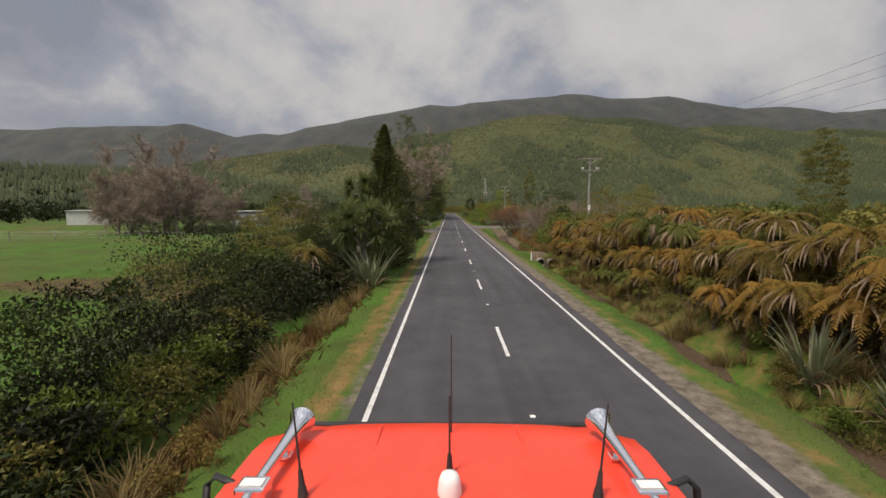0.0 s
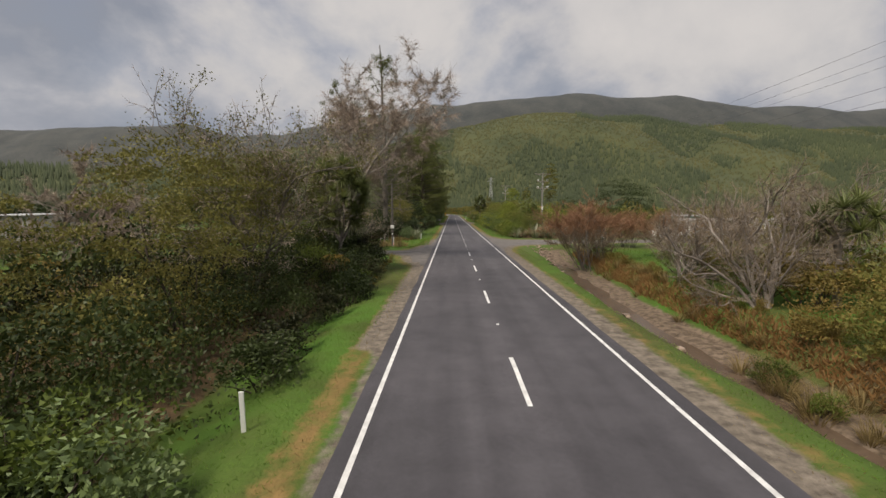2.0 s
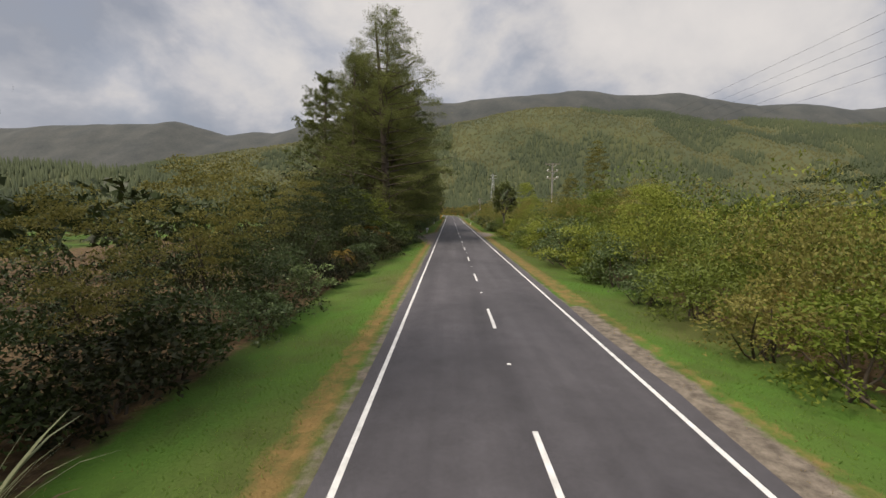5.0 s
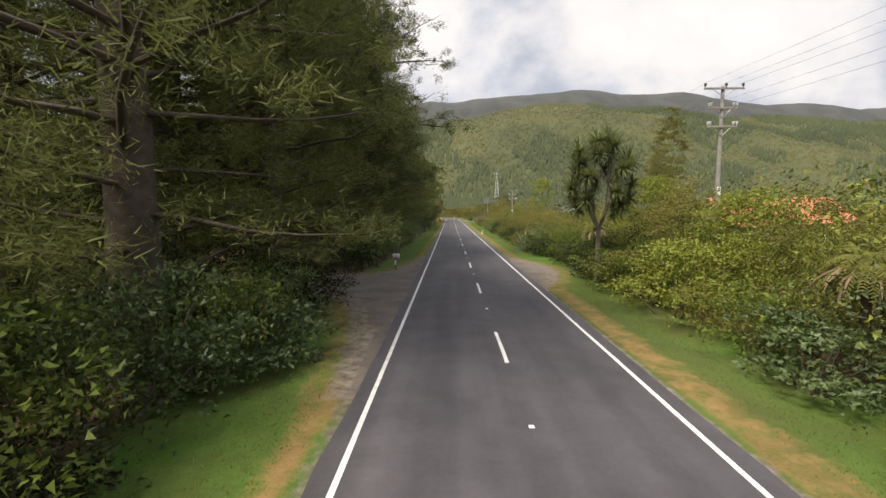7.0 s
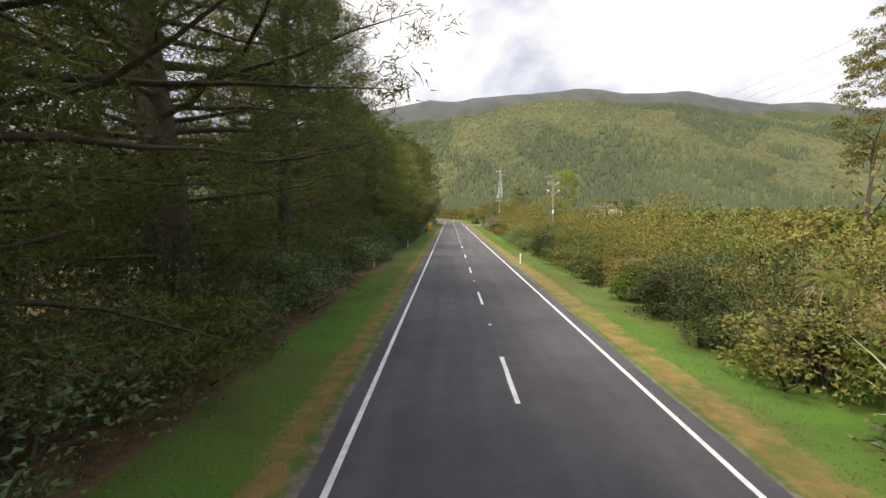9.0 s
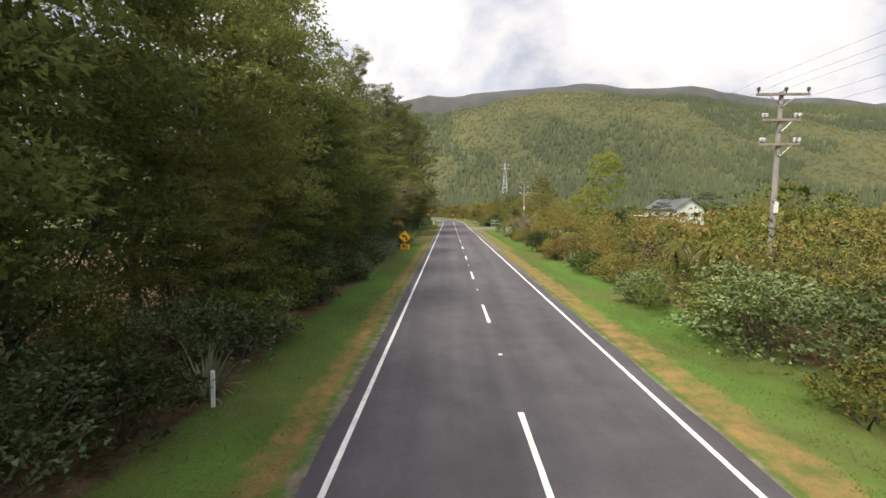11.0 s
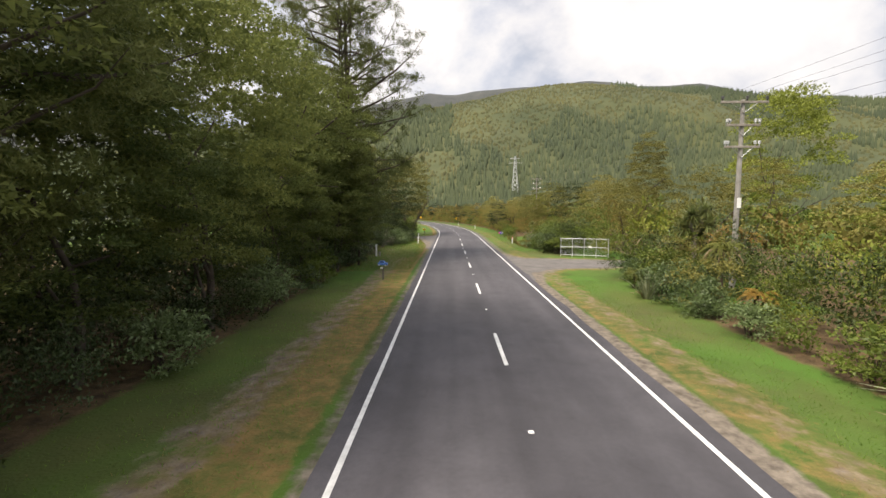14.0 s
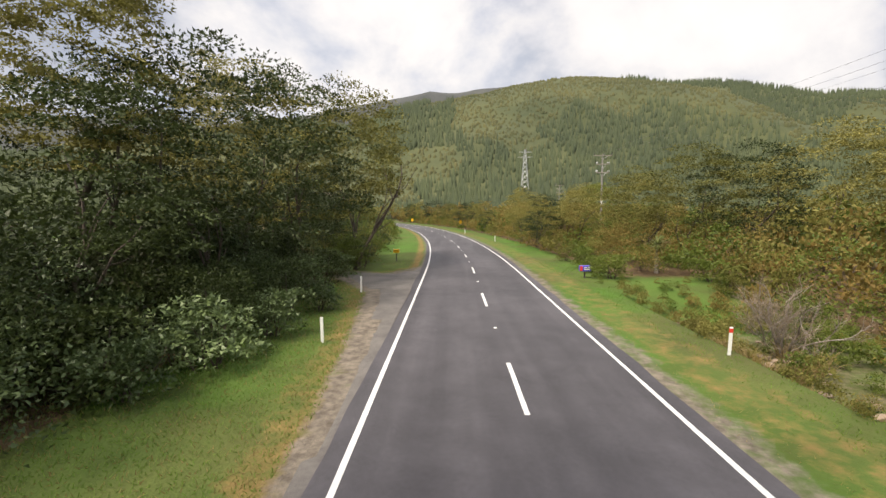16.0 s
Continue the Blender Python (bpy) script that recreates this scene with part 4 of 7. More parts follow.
def cabbage_tree(x, y, height, spread, heads, seed, low=0.5):
    """Forked trunk with round heads of sword leaves."""
    rng = np.random.default_rng(seed)
    t = thing("cabbage_tree", "cabbage tree with round heads of sword leaves", "cabbage tree", "cabbage trees")
    t.location = (x, y, ground_z(x, y))
    fork = height * low
    limbs = [limb(rng, (0, 0, -0.3), (0, 0, 1), fork + 0.3, 0.17, 0.13, 0.05, 5)]
    top = limbs[0][0][-1]
    heads = round(heads * 2.1) if heads > 2 else heads
    deep = (height - fork) * 0.42
    mains = []
    for k in range(4 if heads > 5 else 2 if heads > 1 else 0):
        a = 2 * np.pi * (k + 0.3) / 4 + rng.normal(0, 0.2)
        end = np.array([math.cos(a) * spread * 0.42, math.sin(a) * spread * 0.42, fork + (height - fork) * rng.uniform(0.35, 0.5)])
        mains.append(end)
        pts = np.array([top + (end - top) * f + np.array([math.cos(a), math.sin(a), -0.6]) * 0.25 * math.sin(f * math.pi) for f in np.linspace(0, 1, 5)])
        limbs.append((pts, np.linspace(0.095, 0.065, 5)))
    for k in range(heads):
        a = 2 * np.pi * k * 0.618 + rng.normal(0, 0.2)
        v = 1 - 1.75 * (k + 0.5) / heads if heads > 1 else 1.0
        w = spread * math.sqrt(max(0.0, 1 - v * v)) * rng.uniform(0.75, 1.05)
        end = np.array([math.cos(a) * w, math.sin(a) * w, height - 0.6 - deep * (1 - v)])
        start = min(mains, key=lambda m: np.linalg.norm(m - end)) if mains else top
        midp = (start + end) / 2 + np.array([end[0] - start[0], end[1] - start[1], -0.5]) * 0.15
        limbs.append((np.array([start, midp, end]), np.array([0.055, 0.042, 0.034])))
        ob = new("leaf_head", HEADS[k % 2])
        ob.parent = t
        s = rng.uniform(0.8, 1.1)
        ob.matrix_basis = pose(*end, 0, 0, rng.uniform(0, 360)) @ Matrix.Diagonal((s, s, s, 1))
    V, F = tubes(limbs, 7)
    part("trunk", fast_mesh("trunk", V, F, M["bark_pale"], True), None, t)
    return t


def build_bare(seed, height, levels=4, kids=4, spread=0.55, up=0.05, mat="bark_pale", trunk_r=0.22, ratio=0.66, stems=1, twigs=9, twig_len=0.7, droop=0.2, first=0.34, girth=0.009, spray="twig_pale"):
    rng = np.random.default_rng(seed)
    out = []
    for k in range(stems):
        d = np.array([0, 0, 1.0]) if stems == 1 else unit(np.array([*rng.normal(0, 0.38, 2), 1.0]))
        grow(rng, (rng.normal(0, 0.1) * (stems > 1), rng.normal(0, 0.1) * (stems > 1), -0.3), d, height * first, trunk_r, levels, kids, ratio, spread, up, out)
    thick = [(p, r) for p, r, l in out if l >= 2]
    thin = [(p, np.maximum(r, 0.008)) for p, r, l in out if l < 2]
    top = max(float(p[:, 2].max()) for p, r, l in out)
    k = height / top
    thick, thin, out = [(p * k, r) for p, r in thick], [(p[::2] * k, r[::2]) for p, r in thin], [(p * k, r, l) for p, r, l in out]
    V1, F1 = tubes(thick, 6)
    V2, F2 = tubes(thin, 3)
    tips = np.concatenate([p[1:] for p, r, l in out if l == 0])
    dirs = np.concatenate([unit(np.gradient(p, axis=0))[1:] for p, r, l in out if l == 0])
    pts, dd = np.repeat(tips, twigs, 0), np.repeat(dirs, twigs, 0)
    n = len(pts)
    a = unit(dd + rng.normal(0, 0.7, (n, 3)) + np.array([0, 0, -droop]))
    b = unit(np.cross(a, rng.normal(0, 1, (n, 3)))) * girth
    L = twig_len * rng.uniform(0.4, 1.2, (n, 1))
    TV = np.stack([pts - b, pts + b, pts + a * L], 1).reshape(-1, 3)
    TF = np.arange(3 * n).reshape(-1, 3)
    return [("trunk", fast_mesh("trunk", V1, F1, M[mat], True)), ("crown_wood", fast_mesh("crown_wood", V2, F2, M[mat], True)), ("twig_spray", fast_mesh("twig_spray", TV, TF, M[spray]))]


def add_leaves(parts, seed, share, name="needles", mat="needle", length=0.26, width=0.05, per=40, spread=0.24, low=0.45):
    """Sparse clumps of needles or leaves among the limbs of a tree."""
    rng = np.random.default_rng(seed)
    me = parts[1][1]
    co = np.empty(len(me.vertices) * 3, dtype=np.float32)
    me.vertices.foreach_get("co", co)
    co = co.reshape(-1, 3)
    co = co[co[:, 2] > low * co[:, 2].max()]
    c = co[rng.integers(0, len(co), share)]
    pts = np.repeat(c, per, 0) + rng.normal(0, spread, (share * per, 3))
    V, F = slivers(rng, pts, rng.normal(0, 1, pts.shape) + np.array([0, 0, 0.4]), length, width, 0.4)
    return parts + [(name, fast_mesh(name, V, F, M[mat]))]


def build_osier(seed, height):
    """A round willow bush: many stems from one root, grey below, with upright red shoots on top."""
    rng = np.random.default_rng(seed)
    out = []
    for k in range(24):
        a = rng.uniform(0, 2 * np.pi)
        lean = rng.uniform(0.05, 0.62)
        grow(rng, (0.35 * math.cos(a), 0.35 * math.sin(a), -0.3), (lean * math.cos(a), lean * math.sin(a), 1.0), height * 0.36 * rng.uniform(0.7, 1.1), rng.uniform(0.03, 0.055), 3, 3, 0.62, 0.36, 0.09, out, 0.16)
    k = height / float(np.quantile(np.concatenate([p[:, 2] for p, r, l in out if l == 0]), 0.72))
    for p, r, l in out:
        dome = height * (1 - 0.028 * (p[:, 0] ** 2 + p[:, 1] ** 2))
        p[:, 2] = np.where(p[:, 2] * k > 0.72 * dome, (0.72 * dome + 0.42 * (p[:, 2] * k - 0.72 * dome)) / k, p[:, 2])
    V1, F1 = tubes([(p * k, r) for p, r, l in out if l >= 2], 5)
    V2, F2 = tubes([(p[::2] * k, np.maximum(r[::2], 0.007)) for p, r, l in out if l < 2], 3)
    tips = np.concatenate([p[1:] * k for p, r, l in out if l < 2])
    dirs = np.concatenate([unit(np.gradient(p, axis=0))[1:] for p, r, l in out if l < 2])
    pts, dd = np.repeat(tips, 16, 0), np.repeat(dirs, 16, 0)
    a = unit(dd + rng.normal(0, 0.42, pts.shape) + np.array([0, 0, 0.35]))
    b = unit(np.cross(a, rng.normal(0, 1, pts.shape))) * 0.0055
    L = 0.6 * rng.uniform(0.4, 1.2, (len(pts), 1))
    T = np.stack([pts - b, pts + b, pts + a * L], 1)
    red = pts[:, 2] + rng.normal(0, 0.35, len(pts)) > 0.56 * height
    made = [("trunk", fast_mesh("trunk", V1, F1, M["bark_grey"], True)), ("crown_wood", fast_mesh("crown_wood", V2, F2, M["twig_brown"], True))]
    for name, pick, mat in (("twig_spray", ~red, "twig_brown"), ("red_tip_spray", red, "twig_red")):
        V = T[pick].reshape(-1, 3)
        made.append((name, fast_mesh(name, V, np.arange(len(V)).reshape(-1, 3), M[mat])))
    return made


BARE = dict(
    wide=build_bare(37, 14, 5, 3, 0.46, 0.06, trunk_r=0.17, twigs=20, ratio=0.74, first=0.24, twig_len=0.7, droop=0.5, girth=0.011),
    field=build_bare(39, 14, 4, 4, 0.60, 0.03, trunk_r=0.26, twigs=19, ratio=0.72, first=0.26, twig_len=1.15, droop=0.1, girth=0.017),
    leafy=add_leaves(build_bare(36, 11, 4, 4, 0.46, 0.08, mat="bark_grey", trunk_r=0.10, twigs=4, ratio=0.72, first=0.28, twig_len=0.4, stems=2), 8, 620, "foliage", "leaf_olive", 0.12, 0.075, 14, 0.22, 0.4),
    willow=build_bare(35, 13.5, 5, 3, 0.60, 0.05, mat="bark_grey", trunk_r=0.115, twigs=5, ratio=0.80, first=0.22, twig_len=0.5, droop=0.35, stems=3, girth=0.006),
    sapling=build_bare(32, 6, 3, 4, 0.45, 0.08, mat="bark_grey", trunk_r=0.06, twigs=2, twig_len=0.4),
    bush=build_bare(33, 5.5, 3, 4, 0.42, 0.10, stems=6, trunk_r=0.085, twigs=6, twig_len=0.5, ratio=0.68, girth=0.006, spray="twig_brown"),
    red=build_osier(34, 6.2),
)


def build_snag(seed):
    """A half-dead conifer: straight trunk with a second leader, long bare limbs, needle clumps high up."""
    rng = np.random.default_rng(seed)
    trunk, tr = limb(rng, (0, 0, -0.4), (0.01, 0, 1), 31.0, 0.48, 0.07, 0.018, 12)
    lead, lr = limb(rng, trunk[3], (-0.36, 0.1, 1), 19.0, 0.27, 0.06, 0.03, 9)
    limbs, twigs, ends = [], [], []
    for k in range(120):
        host = (trunk, 31.0, 4.5) if k % 3 else (lead, 0.0, 9.0)
        pts = host[0]
        f = 0.15 + 0.83 * rng.uniform() ** 1.5
        i = min(len(pts) - 2, int(f * (len(pts) - 1)))
        root = pts[i] + (pts[i + 1] - pts[i]) * (f * (len(pts) - 1) - i)
        a = rng.uniform(0, 2 * math.pi)
        length = rng.uniform(2.2, 6.6) * (1.15 - 0.7 * f)
        p, r = limb(rng, root, (math.cos(a), math.sin(a), rng.uniform(-0.1, 0.75)), length, 0.030 + 0.014 * length, 0.012, 0.20, 7, 0.04)
        limbs.append((p, r))
        for q in range(rng.integers(3, 7)):
            at = p[rng.integers(2, 7)]
            sp, sr = limb(rng, at, unit(p[-1] - p[0]) + rng.normal(0, 0.6, 3), length * rng.uniform(0.22, 0.5), 0.020, 0.008, 0.25, 5)
            twigs.append((sp, sr))
            if root[2] > 6.5 and rng.uniform() < 0.5:
                ends.append(sp[2:])
    for d, z, length in (((-1.0, -0.25, 0.30), 2, 10.5), ((1.0, -0.3, 0.5), 3, 7.0), ((0.8, -0.5, -0.15), 2, 5.0), ((1.0, 0.2, 0.35), 4, 7.5)):
        p, r = limb(rng, trunk[z], d, length, 0.11, 0.02, 0.16, 9, 0.05)
        limbs.append((p, r))
        for q in range(12):
            at = p[rng.integers(3, 9)]
            sp, sr = limb(rng, at, unit(p[-1] - p[0]) + rng.normal(0, 0.7, 3), rng.uniform(0.8, 2.0), 0.020, 0.006, 0.25, 5)
            twigs.append((sp, sr))
            if d[0] < 0:
                ends.append(sp[2:])
    TV, TF = tubes([(trunk, tr), (lead, lr)], 9)
    LV, LF = tubes(limbs, 5)
    SV, SF = tubes(twigs, 3)
    c = np.concatenate(ends)
    pts = np.repeat(c, 42, 0) + rng.normal(0, 0.20, (len(c) * 42, 3))
    NV, NF = slivers(rng, pts, rng.normal(0, 1, pts.shape) + np.array([0, 0, 0.4]), 0.24, 0.045, 0.4)
    return [("trunk", fast_mesh("trunk", TV, TF, M["bark_grey"], True)), ("crown_wood", fast_mesh("crown_wood", LV, LF, M["bark_grey"], True)),
            ("twig_spray", fast_mesh("twig_spray", SV, SF, M["bark_grey"])), ("needles", fast_mesh("needles", NV, NF, M["needle"]))]


def build_spar(seed):
    """A thin straight dead trunk with stubs of limbs."""
    rng = np.random.default_rng(seed)
    p, r = limb(rng, (0, 0, -0.4), (-0.09, 0, 1), 23, 0.34, 0.10, 0.012, 10)
    stubs = [limb(rng, p[k] + (p[k + 1] - p[k]) * rng.uniform(), (*rng.normal(0, 1, 2), 0.3), rng.uniform(0.5, 2.6), 0.04, 0.008, 0.25, 5) for k in rng.integers(2, 9, 22)]
    V, F = tubes([(p, r)], 9)
    SV, SF = tubes(stubs, 4)
    return [("trunk", fast_mesh("trunk", V, F, M["bark_grey"], True)), ("crown_wood", fast_mesh("crown_wood", SV, SF, M["bark_grey"], True))]


BARE["snag"] = build_snag(5)
BARE["spar"] = build_spar(6)


def bare(kind, x, y, s, label, rz=None, name="bare_tree", lean=(0, 0)):
    rz = PR.uniform(0, 360) if rz is None else rz
    return make_thing(name, label, "tree", "leafless trees", BARE[kind], (x, y, ground_z(x, y)), rz, (s, s, s), lean)


def build_pine(seed, height, radius, start=0.12, branches=66, per=15, mat="needle", droop=0.25, blades=13, flat=0.5, tuft=0.5, spreading=False, fat=1.0):
    """A pine: whorled limbs that carry tufts of needles."""
    rng = np.random.default_rng(seed)
    TV, TF = tubes([limb(rng, (0, 0, -0.4), (0, 0, 1), height * 0.97 + 0.4, height * 0.020, 0.05, 0.02, 9)], 8)
    lines, tp, td = [], [], []
    for k in range(branches):
        f = start + (1 - start) * (k / branches) ** 0.9
        z = height * f
        a = k * 2.4 + rng.normal(0, 0.3)
        prof = max(0.3, 1 - abs(f - 0.5) / 0.62) ** 0.8 if spreading else (1 - f) ** 0.62 * min(1.0, 0.42 + (f - start) * 3.2)
        L = radius * prof * rng.uniform(0.65, 1.2) + 0.5
        d = np.array([math.cos(a), math.sin(a), 0.28 - droop * (1 - f)])
        p, r = limb(rng, (0, 0, z), d, L, 0.018 + 0.013 * L, 0.008, 0.13, 6, 0.05)
        lines.append((p, r))
        groups = max(2, round(per * min(1.0, 0.35 + L / radius)))
        q = rng.uniform(0.20, 1.02, groups)
        idx = np.clip(q * 5, 0, 4.999)
        i = idx.astype(int)
        base = p[i] + (p[i + 1] - p[i]) * (idx - i)[:, None]
        side = rng.normal(0, 1, (groups, 3)) * (0.26 * L * (1.15 - q)[:, None] + 0.10) * np.array([1, 1, 0.25])
        cen = np.repeat(base + side, 6, 0)
        tp.append(cen + rng.normal(0, 0.24, cen.shape) * np.array([1, 1, flat]))
        td.append(np.repeat(unit(d + np.array([0, 0, 0.25]))[None], len(cen), 0))
    BV, BF = tubes(lines, 4)
    tp, td = np.concatenate(tp), np.concatenate(td)
    inner = rng.uniform(0, 1, len(tp)) < 0.3
    got = []
    for sel, count, size, half in ((inner, 13, tuft * 0.5, 0.013 * fat), (~inner, blades, tuft * 0.40, 0.011 * fat)):
        q, qd = np.repeat(tp[sel], count, 0), np.repeat(td[sel], count, 0)
        q = q + rng.normal(0, 0.12, q.shape)
        a = unit(qd * 0.6 + rng.normal(0, 0.7, q.shape))
        b = unit(np.cross(a, rng.normal(0, 1, q.shape))) * half
        L = size * rng.uniform(0.5, 1.2, (len(q), 1))
        got.append(np.stack([q - b, q + b, q + a * L], 1).reshape(-1, 3))
    V = np.concatenate(got)
    pts = V[::3]
    return [("trunk", fast_mesh("trunk", TV, TF, M["bark"], True)), ("crown_wood", fast_mesh("crown_wood", BV, BF, M["bark"], True)),
            ("needles", fast_mesh("needles", V, np.arange(3 * len(pts)).reshape(-1, 3), M[mat]))]


PINES = [build_pine(41, 20, 5.6, 0.08, 96, 11, blades=16), build_pine(42, 22, 6.2, 0.10, 96, 11, blades=16), build_pine(43, 18, 5.0, 0.07, 92, 11, blades=16), build_pine(44, 26, 9.5, 0.10, 120, 16, flat=0.3, tuft=0.46, blades=22, fat=1.9, droop=0.1, spreading=True),
         build_pine(45, 22, 6.6, 0.03, 70, 6, blades=6, tuft=0.8, fat=4.0)]


def pine(k, x, y, s=1.0, w=1.0, label="tall dark green pine beside the road", rz=None):
    return make_thing("pine_tree", label, "tree", "roadside pines", PINES[k], (x, y, ground_z(x, y)), PR.uniform(0, 360) if rz is None else rz, (s * w, s * w, s), (PR.normal(0, 1.5), PR.normal(0, 1.5)))


def build_tree(seed, height, radius, mat, n=60, per=60, leaf=0.30, bare_low=0.25, clump=1.0, squash=0.6):
    """A broadleaf tree: trunk, forking limbs, clumped crown with gaps."""
    rng = np.random.default_rng(seed)
    out = []
    grow(rng, (0, 0, -0.4), (0, 0, 1), height * 0.31, height * 0.012, 3, 3, 0.72, 0.42, 0.06, out, 0.12)
    V1, F1 = tubes([(p[::2], r[::2]) for p, r, l in out if l], 5)
    d = unit(rng.normal(0, 1, (n, 3)))
    r = rng.uniform(0.45, 1.0, (n, 1)) ** 0.7
    mid = height * (bare_low + 1) / 2
    c = d * r * np.array([radius, radius, height * (1 - bare_low) / 2]) * 0.92 + np.array([0, 0, mid])
    c[:, :2] *= (1.15 - 0.35 * (c[:, 2:3] / height) ** 2)
    p, o = clumps(rng, c, rng.uniform(0.55, 1.15, n) * clump, per, squash)
    V, F = slivers(rng, p, o, leaf, leaf * 0.55, 0.7, 0.1)
    return [("trunk", fast_mesh("trunk", V1, F1, M["bark"], True)), ("crown", fast_mesh("crown", V, F, M[mat]))]


TREES = dict(
    wattle=[build_tree(s, 15, 4.4, "wattle", 130, 190, 0.17, 0.08, 1.10, 0.62) for s in (51, 52, 53)],
    wattle_back=[build_tree(s, 15, 4.6, "wattle", 84, 50, 0.5, 0.10, 1.25) for s in (61, 62)],
    kanuka=[build_tree(s, 8, 2.6, "leaf_olive", 76, 100, 0.125, 0.18, 0.75) for s in (54, 55)],
    dark=[build_tree(s, 9, 3.3, "leaf_dark", 90, 110, 0.145, 0.08, 0.9) for s in (56, 57)],
    sunny=[build_tree(s, 10, 3.4, "sunny", 100, 120, 0.18, 0.14, 0.95) for s in (58,)],
    tall=[build_tree(s, 20, 3.5, "leaf_olive", 170, 110, 0.19, 0.26, 0.85) for s in (59,)],
)
TREE_LABEL = dict(wattle_back="tall wattle tree behind the roadside row", wattle="tall dark green wattle tree with a dense crown", kanuka="olive green kanuka tree with a ragged crown", dark="dark green broadleaf tree with dense low crown",
                  sunny="yellow-green broadleaf tree with a full rounded crown", tall="tall slender native tree with open crown")


def tree(kind, x, y, h, w=1.0):
    base = dict(wattle=15, wattle_back=15, kanuka=8, dark=9, sunny=10, tall=20)[kind]
    s = h / base
    v = TREES[kind]
    return make_thing(kind.split("_")[0] + "_tree" if kind in ("wattle", "wattle_back", "kanuka") else "broadleaf_tree", TREE_LABEL[kind], "tree", "roadside trees", v[PR.integers(0, len(v))],
                      (x, y, ground_z(x, y)), PR.uniform(0, 360), (s * w, s * w, s))


def build_cypress(seed, height, radius):
    """A ragged columnar conifer: lumpy sides, a narrow tip, some dead twigs."""
    rng = np.random.default_rng(seed)
    n = 30000
    f = rng.uniform(0.02, 1, n) ** 1.1
    a = rng.uniform(0, 2 * np.pi, n)
    lump = np.array([0.80 + 0.75 * noise.noise(Vector((math.cos(q) * 1.5, math.sin(q) * 1.5, g * 6.5))) for q, g in zip(a, f)])
    r = radius * np.minimum(1.0, (1 - f) * 2.1) ** 0.8 * (1.15 - 0.35 * f) * lump * rng.uniform(0.30, 1.10, n)
    p = np.stack([np.cos(a) * r, np.sin(a) * r, f * height * 0.97], 1)
    o = np.stack([np.cos(a) * 0.8, np.sin(a) * 0.8, np.full(n, 0.7)], 1)
    V, F = slivers(rng, p, o, 0.21, 0.10, 0.55)
    TV, TF = tubes([limb(rng, (0, 0, -0.4), (0, 0, 1), height * 0.9, 0.22, 0.04, 0.02, 7)], 7)
    dead = []
    for k in range(26):
        q, g = rng.uniform(0, 2 * np.pi), rng.uniform(0.12, 0.6)
        dead.append(limb(rng, (0, 0, g * height), (math.cos(q), math.sin(q), 0.35), radius * rng.uniform(1.0, 1.45), 0.035, 0.008, 0.25, 6))
    DV, DF = tubes(dead, 4)
    return [("trunk", fast_mesh("trunk", TV, TF, M["bark"], True)), ("dead_limbs", fast_mesh("dead_limbs", DV, DF, M["bark_grey"], True)), ("crown", fast_mesh("crown", V, F, M["needle_light"]))]


# ---- planting ----
def band(y0, y1, x_of, h_of, step, kinds, side, rows=2, row_gap=1.7, grow_back=1.25, skip=()):
    """Rows of shrubs along the road; the back rows stand taller and merge."""
    rows_done = 0
    for r in range(rows):
        st = (2.35 if r == 0 else step) * (1 + 0.2 * r)
        y = y0 + PR.uniform(0, st)
        while y < y1:
            if not any(a < y < b for a, b in skip):
                h = h_of(y) * grow_back ** r * PR.uniform(0.68, 1.22)
                x = x_of(y) + side * (h * 0.42 + r * row_gap) + PR.normal(0, 0.3) + shift(y)
                key = pick(kinds, x, y)
                rows_done += r == 0
                if r == 0 and y < 385 and rows_done % 3:
                    shrub(key, x, y, h, h * PR.uniform(1.0, 1.4))
                else:
                    low_shrub(key, x, y, h)
            y += st * PR.uniform(0.75, 1.3)


D, G, O, B, S, N, C = "leaf_dark", "leaf_green", "leaf_olive", "leaf_brown", "sunny", "leaf_shade", "leaf_gloss"
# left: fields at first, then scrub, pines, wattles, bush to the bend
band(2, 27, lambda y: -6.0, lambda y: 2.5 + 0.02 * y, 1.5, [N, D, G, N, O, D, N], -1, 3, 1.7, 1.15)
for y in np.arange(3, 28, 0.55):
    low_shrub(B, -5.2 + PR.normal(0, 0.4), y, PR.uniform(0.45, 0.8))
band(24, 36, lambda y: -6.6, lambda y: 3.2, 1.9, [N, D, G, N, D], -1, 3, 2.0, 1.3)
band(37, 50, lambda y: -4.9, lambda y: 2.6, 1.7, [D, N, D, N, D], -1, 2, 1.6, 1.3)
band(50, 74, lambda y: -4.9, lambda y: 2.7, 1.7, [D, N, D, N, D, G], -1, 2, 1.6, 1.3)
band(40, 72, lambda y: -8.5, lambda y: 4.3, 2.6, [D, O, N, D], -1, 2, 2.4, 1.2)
band(72, 84, lambda y: -6.0, lambda y: 2.7, 1.6, [D, D, G], -1, 3, 1.8, 1.3)
band(72, 85, lambda y: -4.9, lambda y: 0.6, 1.6, [B], -1, 1)
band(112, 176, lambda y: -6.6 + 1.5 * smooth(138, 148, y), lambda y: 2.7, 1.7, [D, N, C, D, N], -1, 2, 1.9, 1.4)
band(186, 246, lambda y: -5.8, lambda y: 3.3, 1.6, [C, C, G, C, D], -1, 2, 1.5, 1.3)
band(246, 341, lambda y: -5.7 - 1.9 * smooth(298, 308, y), lambda y: 2.9 - 0.6 * smooth(276, 284, y), 1.6, [C, C, D, C, G], -1, 3, 1.4, 1.35)
